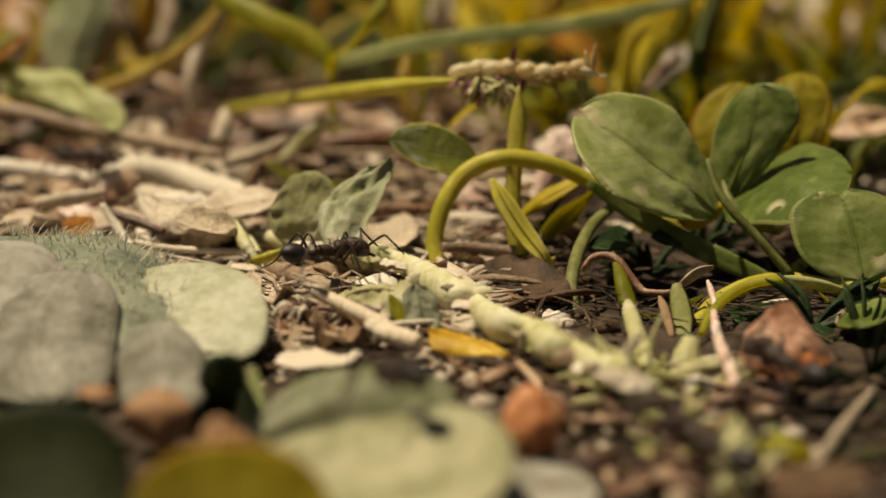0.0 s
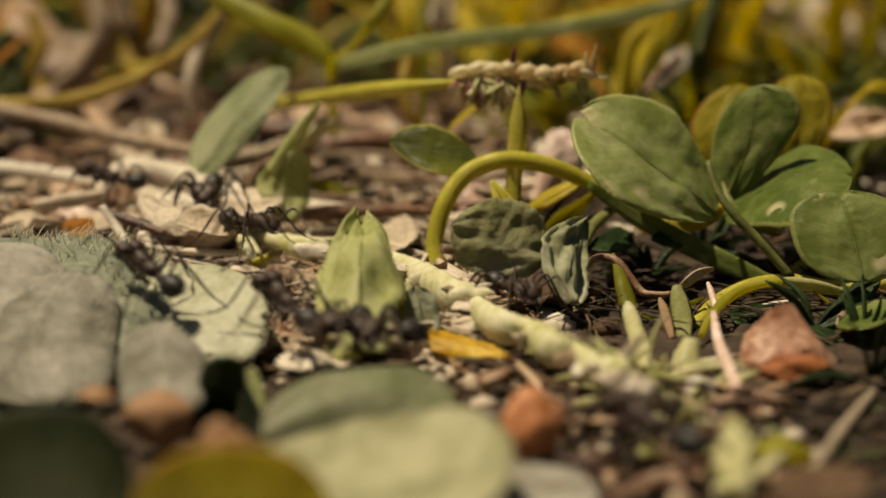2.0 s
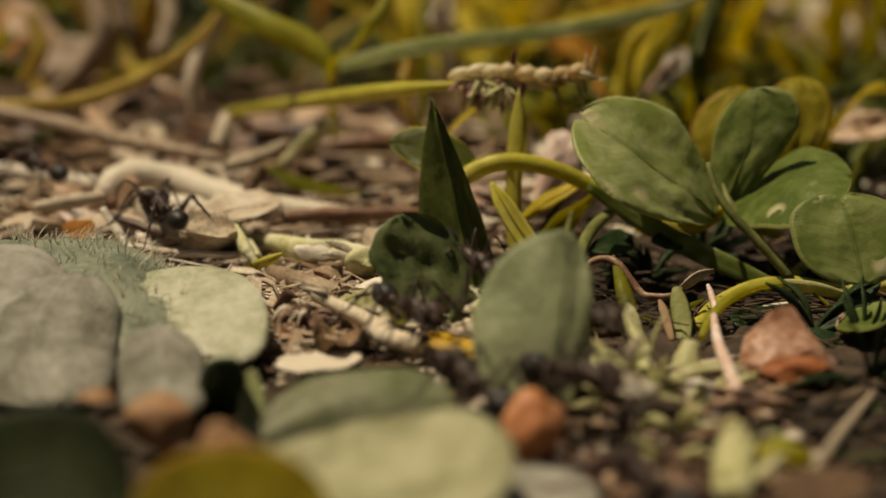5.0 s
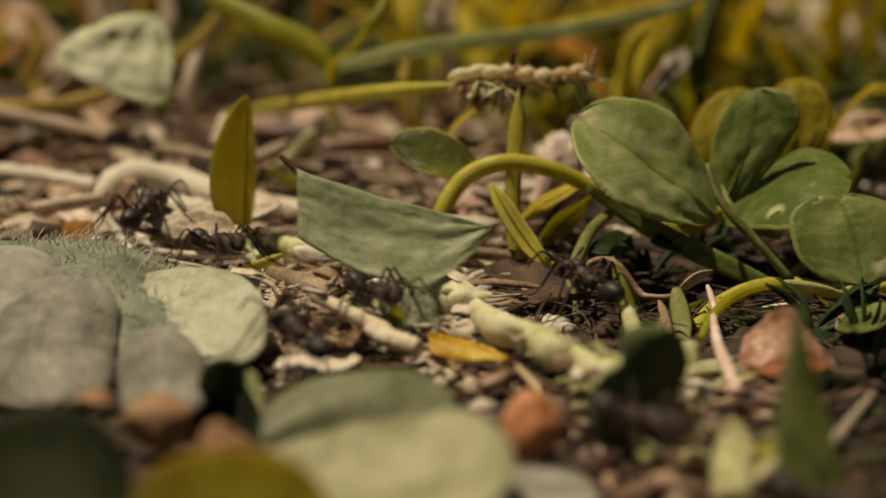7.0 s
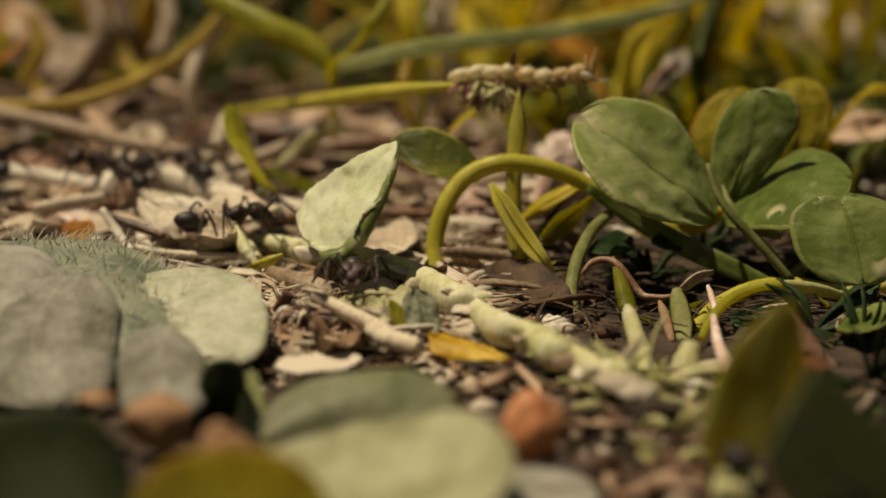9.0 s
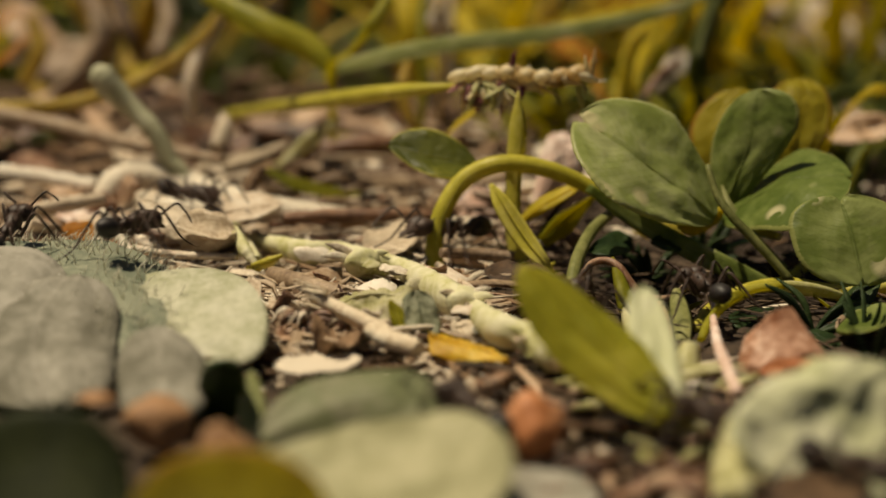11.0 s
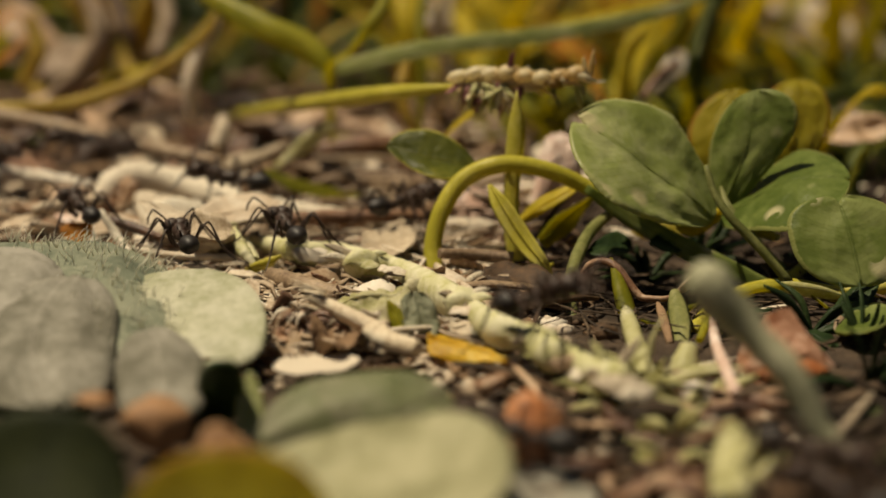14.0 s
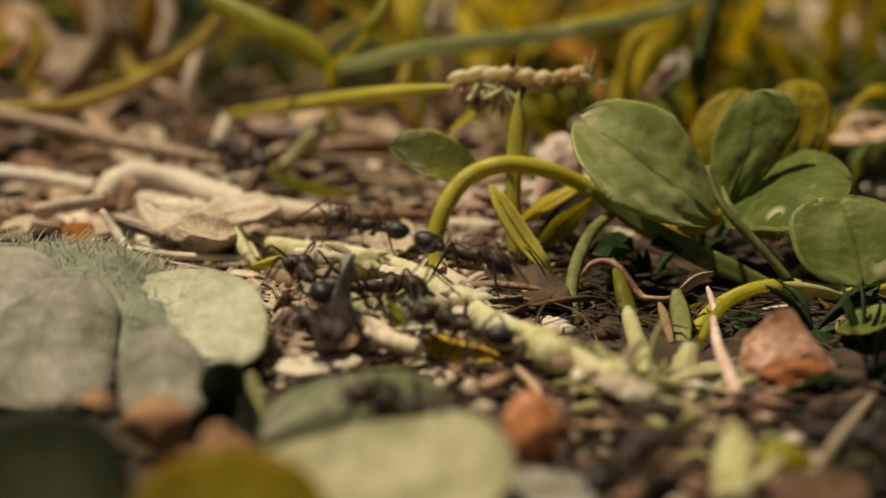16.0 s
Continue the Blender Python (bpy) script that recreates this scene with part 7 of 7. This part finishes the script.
def curled_piece():
    bm = bmesh.new()
    line = leaf(bm, (0.2, 0, -2.9), (0.7, 0, 2.4), (-2.1, 0.2, -0.4), (2.0, 0.5, 0.2), oblong, fold=0.5, ripple=0.35, bite=0.4, teeth=0.03, seed=62, nu=30, nv=14)
    ob = carried("leaf_piece", bm, M_LIME, "curled pale green cut leaf piece with a twisted tail")
    add_midrib(ob, line, M_LIME, 0.14)
    bm = bmesh.new()
    sweep(bm, [(-0.9, 0, 0.6, 0.5), (0.3, 0.1, 2.4, 0.62), (1.5, 0.2, 4.2, 0.5), (2.8, 0.3, 6.0, 0.12)], 20, 8, 0.25, (0.8, 0.5, -0.3), 0.3)
    part("leaf_tail", bm, M_LIME, ob, "narrow twisted green strip")
    return ob


def slim(u):
    return 0.45 * math.sin(math.pi * u) ** 0.5


def twin_piece():
    bm = bmesh.new()
    line = leaf(bm, (1.6, 0, -4.6), (-5.0, -0.6, 4.4), (-3.4, -0.2, -1.2), (-0.1, 0.3, 1.0), elliptic, ripple=0.2, fold=0.2, seed=53, nu=24, nv=14)
    ob = carried("leaf_piece", bm, M_YOUNG, "folded yellow-green leaf piece with a pale flap")
    add_midrib(ob, line, M_YOUNG, 0.1)
    # Yellow blade and pale flap carry backlit and sunlit tones in their colours.
    bm = bmesh.new()
    leaf(bm, (1.7, 0.3, -4.4), (1.5, 2.2, 4.2), (0.2, 1.4, 0.6), (2.5, 1.6, 0.4), elliptic, ripple=0.2, seed=54, nu=22, nv=14)
    part("leaf_flap", bm, M_CREAM, ob, "pale flap with its sunlit tone in the colour")
    return ob


def rod_piece():
    bm = bmesh.new()
    sweep(bm, [(-0.1, 0, 5.6, 0.35), (-0.3, 0, 5.1, 0.95), (-0.5, 0, 4.0, 1.12), (-0.1, 0.2, 1.6, 0.84), (0.4, 0, -1.4, 0.78), (0.1, 0, -3.8, 0.74), (0.3, 0, -5.6, 0.72)], 34, 12, 0.85, None, 0, 0.22, 9)
    ob = carried("stem_piece", bm, M_DULLSTEM, "grey-green cut stem piece carried by an ant")
    bm = bmesh.new()
    sweep(bm, [(0.3, 0, -5.5, 0.74), (0.3, 0, -5.9, 0.66), (0.4, 0, -6.1, 0.25)], 6, 9, 0.85, None, 0, 0.5, 3)
    part("cut_end", bm, M_SHADY, ob, "dark torn cut end")
    return ob


def dome(u):
    return min(1.0, u / 0.1) ** 0.5 * max(0.0, 1 - u ** 2.4) ** 0.62


def cream_piece():
    bm = bmesh.new()
    leaf(bm, (0, 0, -4.3), (0.4, 0.3, 4.5), (-5.0, 0.2, -0.4), (5.0, -0.1, 0), dome, fold=0.08, cup=0.12, ripple=0.3, bite=0.3, teeth=0.02, seed=69, nu=40, nv=22)
    ob = carried("leaf_piece", bm, M_CREAM, "pale green cut leaf piece with a curled edge")
    # Dark fold along the edge; its shade is put into the green.
    bm = bmesh.new()
    sweep(bm, [(4.6, -0.2, -4.2, 0.75), (4.9, 0.5, -2.6, 0.62), (4.4, 0.5, -0.4, 0.42), (3.5, 0.4, 1.8, 0.3), (2.0, 0.4, 3.6, 0.22), (0.5, 0.4, 4.6, 0.12)], 24, 8, 0.4, (0.4, 1, 0), 0.4, 0.25, 5)
    part("curled_edge", bm, M_CLOVER_SHADE, ob, "dark green curled fold along the edge")
    return ob


def cut_low(u):
    """Half wide at the cut, widest past the middle, then straight to the tip."""
    return 0.55 + 0.45 * u / 0.62 if u < 0.62 else max(0.0, (1 - u) / 0.38) ** 0.75


def cut_high(u):
    return (0.78 + 0.3 * u) * max(0.0, 1 - u ** 2.2)


def broad_piece():
    bm = bmesh.new()
    line = leaf(bm, (-6.0, 0, 1.0), (6.0, 0.4, 0.2), (0.4, -0.3, -4.2), (0.0, 0.3, 2.7), (cut_low, cut_high), fold=0.06, cup=0.12, ripple=0.09, bite=0.06, seed=67, nu=48, nv=26)
    ob = carried("leaf_piece", bm, M_QUILT, "broad quilted grey-green cut leaf piece carried by an ant")
    add_midrib(ob, line, M_QUILT, 0.12)
    bm = bmesh.new()
    sweep(bm, [(-7.2, 0, 4.6, 0.16), (-6.6, 0, 4.1, 0.22), (-5.8, 0, 3.2, 0.14)], 8, 7)
    part("stalk_end", bm, M_BROWN, ob, "dry brown stalk end")
    return ob


# middle of each piece: seconds and place in mm, turn about its own length, lean to the side, tip to the front or back
PIECES = [
    (butterfly(), [((0, -7.95, -8.4, 4.55), -45, 12, -20), ((0.5, -3.09, -4.5, 4.96), 0, 0, -20), ((1, 0.04, -11.7, 3.89), 0, 14, -34), ((1.5, 0.57, -17.1, 4.48), -30, 22, -34), ((2, 5.79, -19.3, 4.43), 0, 20, -34), ((2.5, 4.68, -29.8, 1.33), 30, 50, -15), ((3, 7.39, -41, 1.24), 20, 40, -15), ((3.5, 10.68, -44.8, 2.69), 0, 10, -15), ((4, 15.83, -51.8, 2.26), 0, 20, -15), ((4.5, 21.25, -56.8, 2.15), 0, 20, -15)]),
    (scrap(5.4, 13.5, elliptic, M_LIME, "lime-green cut leaf piece folded along its middle", fold=0.7, ripple=0.4, bite=0.3, seed=61), [((-0.7, -48.61, 41, 7.09), 0, -70, -30), ((0, -32.51, 26.3, 6.12), 0, -73, -30), ((0.5, -20.07, 14.8, 4.12), 0, -68, -30), ((1, -10.06, -5.7, 4), 10, -72, -52), ((1.5, -7.06, -14.1, 4.21), 10, -74, -58), ((2, -4.8, -28.6, 4.6), 0, 0, -68), ((2.5, -4.38, -34.9, 3.89), 20, -60, -66), ((3, -2.11, -29.8, 4.11), 68, 24, -58), ((3.5, 5.65, -32.2, 3.85), 15, 25, -52), ((4, 10.63, -45.2, 2.95), 10, 35, -35), ((4.7, 17.85, -60.7, 4.27), 0, 35, -25)]),
    (curled_piece(), [((0, -42.09, 33.4, 7.08), 0, 20, -20), ((0.5, -35.25, 29, 5.72), 20, 30, -20), ((1, -27.54, 23.6, 5.33), 30, 20, -20), ((1.5, -18.72, 14.8, 4.58), 30, 12, -20), ((2, -11.72, 1.8, 4.29), 0, 0, -20), ((2.5, -7.37, -4.8, 5.02), 0, 12, -20), ((3, -5.29, 1.8, 3.33), 70, 4, -15), ((3.5, -3.12, -6.6, 4.1), 76, 0, -55), ((4, 0.22, -14.1, 2.15), 75, 0, -15), ((5, 6.28, -32.2, 3.27), 60, 0, -15), ((6, 17.91, -54, 3), 60, 0, -15), ((6.4, 20.22, -58.8, 3.11), 60, 0, -15)]),
    (scrap(8.6, 11.2, (elliptic, slim), M_MID, "oval sage-green cut leaf piece held up by an ant", fold=0.2, cup=0.25, ripple=0.15, seed=63), [((-0.4, -38.93, 48, 11.58), 10, 20, -20), ((0.5, -27.48, 41.2, 9.67), -30, 20, -18), ((1, -25.48, 34.3, 8.21), -32, 26, -18), ((1.5, -17.41, 18.5, 7.04), -30, 25, -22), ((2, -16, 13.6, 6.88), -50, 42, -14), ((2.5, -15.64, -3, 5.6), -48, 34, -16), ((3, -14.78, -5.7, 6.25), -10, 8, -38), ((3.5, -10.04, -11.7, 7.08), 0, -4, -38), ((4, -3.07, -24.8, 3.08), 10, 14, -30), ((4.2, -1.28, -26.7, 4.04), 10, 14, -34), ((5.2, 7.95, -40.6, 3.97), 0, 10, -30), ((5.9, 16.4, -52.5, 3.83), 0, 10, -30), ((6.35, 21.47, -57.5, 3.66), 0, 10, -30)]),
    (scrap(5.6, 7.2, roundish, M_RIM, "dark green cut leaf piece with a pale torn edge", fold=0.35, ripple=0.35, bite=0.4, seed=64), [((1.6, -48.89, 48, 6.72), 0, 0, -15), ((2.5, -29.9, 38, 6.96), 0, 5, -10), ((3, -11.57, 14.8, 4.89), 0, -25, -10), ((3.5, -9.12, 0.8, 3.62), 20, -30, -15), ((4, -6.32, -12.5, 5.66), 30, -30, -20), ((5, -1.47, -24.8, 4.1), 10, -20, -15), ((6.3, 4.21, -40.6, 3.07), 10, 40, -10), ((6.5, 4.55, -39.6, 2.48), 10, 50, -10), ((7, 10.02, -44.3, 2.46), 30, 30, -25), ((7.5, 13.24, -51.8, 2.87), 20, 10, -10), ((8.1, 17.52, -59.4, 2.64), 20, 10, -10)]),
    (scrap(4.6, 17.5, lance, M_DARK_TURF, "long green cut grass blade held upright by an ant", name="grass_piece", fold=0.6, ripple=0.12, seed=65), [((2.7, -47.77, 44.5, 10.35), 20, -30, -12), ((3.5, -22.31, 17.2, 8.02), 10, -34, -10), ((4, -12.24, 5.9, 7.86), 20, -19, -20), ((4.2, -9.08, 0.8, 6.82), 20, -14, -20), ((5.2, 3.44, -22.1, 4.51), 20, -12, -15), ((6.3, 11.92, -44.3, 5.34), 55, -14, -42), ((6.5, 13.26, -49.4, 5.1), 58, -18, -45), ((7, 17.42, -55.4, 1.97), 55, -12, -42), ((7.6, 19.86, -60.7, 1.15), 50, -8, -30)]),
    (broad_piece(), [((4.9, -47.3, 34.9, 10.14), 0, 0, -35), ((5.7, -24.81, 16, 8.31), 0, 0, -35), ((6.3, -12.76, 1.2, 6.55), 0, -4, -32), ((6.5, -10.09, -3, 6.75), 0, -4, -32), ((7, -3.2, -19.3, 5.68), 0, 0, -30), ((7.5, 6.14, -34.4, 4.7), 0, 12, -18), ((8, 9.51, -49, 4.55), 18, 0, -6), ((8.5, 13.26, -54.7, 4.07), 15, 32, 0), ((9, 18.18, -59.4, 3.38), 20, 30, 5), ((9.5, 21.85, -63, 3.47), 0, 30, 5)]),
    (scrap(7.0, 10.4, (ovate, slim), M_BACKLIT, "yellow-green cut leaf piece held upright by an ant", fold=0.3, ripple=0.12, seed=68), [((5.4, -43.83, 41.2, 9.92), 40, -35, -15), ((6.1, -29.36, 23.6, 7.22), 50, -34, -15), ((6.5, -24.07, 18, 6.1), 55, -32, -15), ((7, -13.97, -3, 6.37), 62, 0, -10), ((7.5, -6.23, -6.6, 5.64), 0, -4, -10), ((8, -0.62, -27.4, 3.95), 78, -36, -35), ((8.5, 5.67, -42.5, 4.85), 80, -34, -30), ((9, 15.53, -51, 3.55), 20, 5, -10), ((9.5, 19.75, -56.8, 2.98), 20, 0, -10)]),
    (cream_piece(), [((6, -60.1, 40, 22.88), 0, -20, -40), ((7, -26.67, 24, 11.76), 0, 25, -40), ((7.5, -16.34, 18.5, 8.15), -5, 15, -36), ((8, -8.87, 3.8, 6.07), -8, 17, -30), ((8.5, -6.44, -2.1, 6.2), -76, 34, -6), ((9, -6.27, -13.3, 6.8), -66, 40, -6), ((9.2, -4.5, -14.5, 4.74), -50, 30, -20), ((10.2, 6.77, -36.5, 4.15), -20, 10, -38), ((11, 18.71, -50.2, 2.62), 0, 40, -38), ((11.35, 22.66, -56.8, 2.98), 0, 40, -38)]),
    (twin_piece(), [((7, -47.23, 44.5, 10.73), 0, 0, -25), ((8, -29.58, 31.9, 8.14), 20, 10, -20), ((8.5, -17.43, 3.8, 8), -8, 6, -15), ((9, -13.01, 5.9, 4.86), 50, 0, -95), ((9.2, -12.85, 3.8, 3.67), 50, 0, -85), ((10.2, 1.4, -22.1, 4.6), 0, 0, -25), ((11.3, 12.54, -49.4, 4.56), 10, -10, -55), ((11.5, 16.97, -52.5, 2.43), 10, -12, -62), ((11.9, 23.56, -61, 0.04), 0, -10, -20)]),
    (rod_piece(), [((10.3, -42.45, 34.9, 7.24), 0, -38, -10), ((11.3, -15.47, 3.8, 7.04), 0, -32, -10), ((11.5, -11.43, -8.4, 7.41), 0, -22, -12), ((12, -7.54, -19.3, 6.74), 0, -31, -12), ((12.5, -5.89, -29.8, 7.3), 0, -10, -12), ((13, -1.24, -30.4, 4.61), 0, -50, -12), ((13.5, 7.08, -42.5, 4.5), 0, -60, -12), ((14, 15.61, -48.6, 5.42), 0, -32, -12), ((14.5, 24.63, -56.8, 2.47), 0, -38, -12)]),
    (scrap(2.6, 4.8, ovate, M_DULL, "small grey-green cut leaf piece held up by an ant", fold=0.8, ripple=0.5, seed=70), [((13.6, -50.55, 38, 4.24), 0, 0, -20), ((14.5, -32.29, 21, 3.72), 0, 0, -20), ((15, -24.66, 11.3, 3.81), 0, -10, -20), ((15.5, -12.38, -5.2, 4.86), 30, -12, -20), ((16, -5.42, -27.4, 3.45), 80, 4, -10), ((16.5, -1.88, -38.6, 4.1), 80, 0, -10)]),
]


def piece_rows(keys):
    ks = [(*p, turn, lean, tip) for p, turn, lean, tip in keys]
    t0, t1 = max(0.0, ks[0][0] - RUN_ON), min(16.0, ks[-1][0] + RUN_ON)
    rows = []
    cols = [track([(k[0], k[c], 0.0) for k in ks])[0] for c in range(1, 7)]
    n = max(2, round((t1 - t0) / 0.125))
    for i in range(n + 1):
        t = t0 + (t1 - t0) * i / n
        x, y, z, turn, lean, tip = (c(t)[0] for c in cols)
        rows.append((t, Matrix.Translation((x * MM, y * MM, z * MM)) @ pose(0, 0, 0, 0, lean + 1.5 * math.sin(t * 21), 0) @ pose(0, 0, 0, tip, 0, 0) @ pose(0, 0, 0, 0, 0, turn + 2 * math.sin(t * 13))))
    if rows[0][0] > 0:
        rows.insert(0, (0.0, rows[0][1]))
    if rows[-1][0] < 16:
        rows.append((16.0, rows[-1][1]))
    return rows


def motions():
    for ob, rows, phase in ANTS:
        keyed, t0, t1 = ant_rows(rows)
        walk(ob, keyed)
        legs = [c for c in ob.children if c.name.startswith("leg")]
        for k, leg in enumerate(legs):
            walk(leg, leg_rows(k % 3, -1 if k < 3 else 1, t0, t1, phase))
    for ob, keys in PIECES:
        walk(ob, piece_rows(keys))


motions()
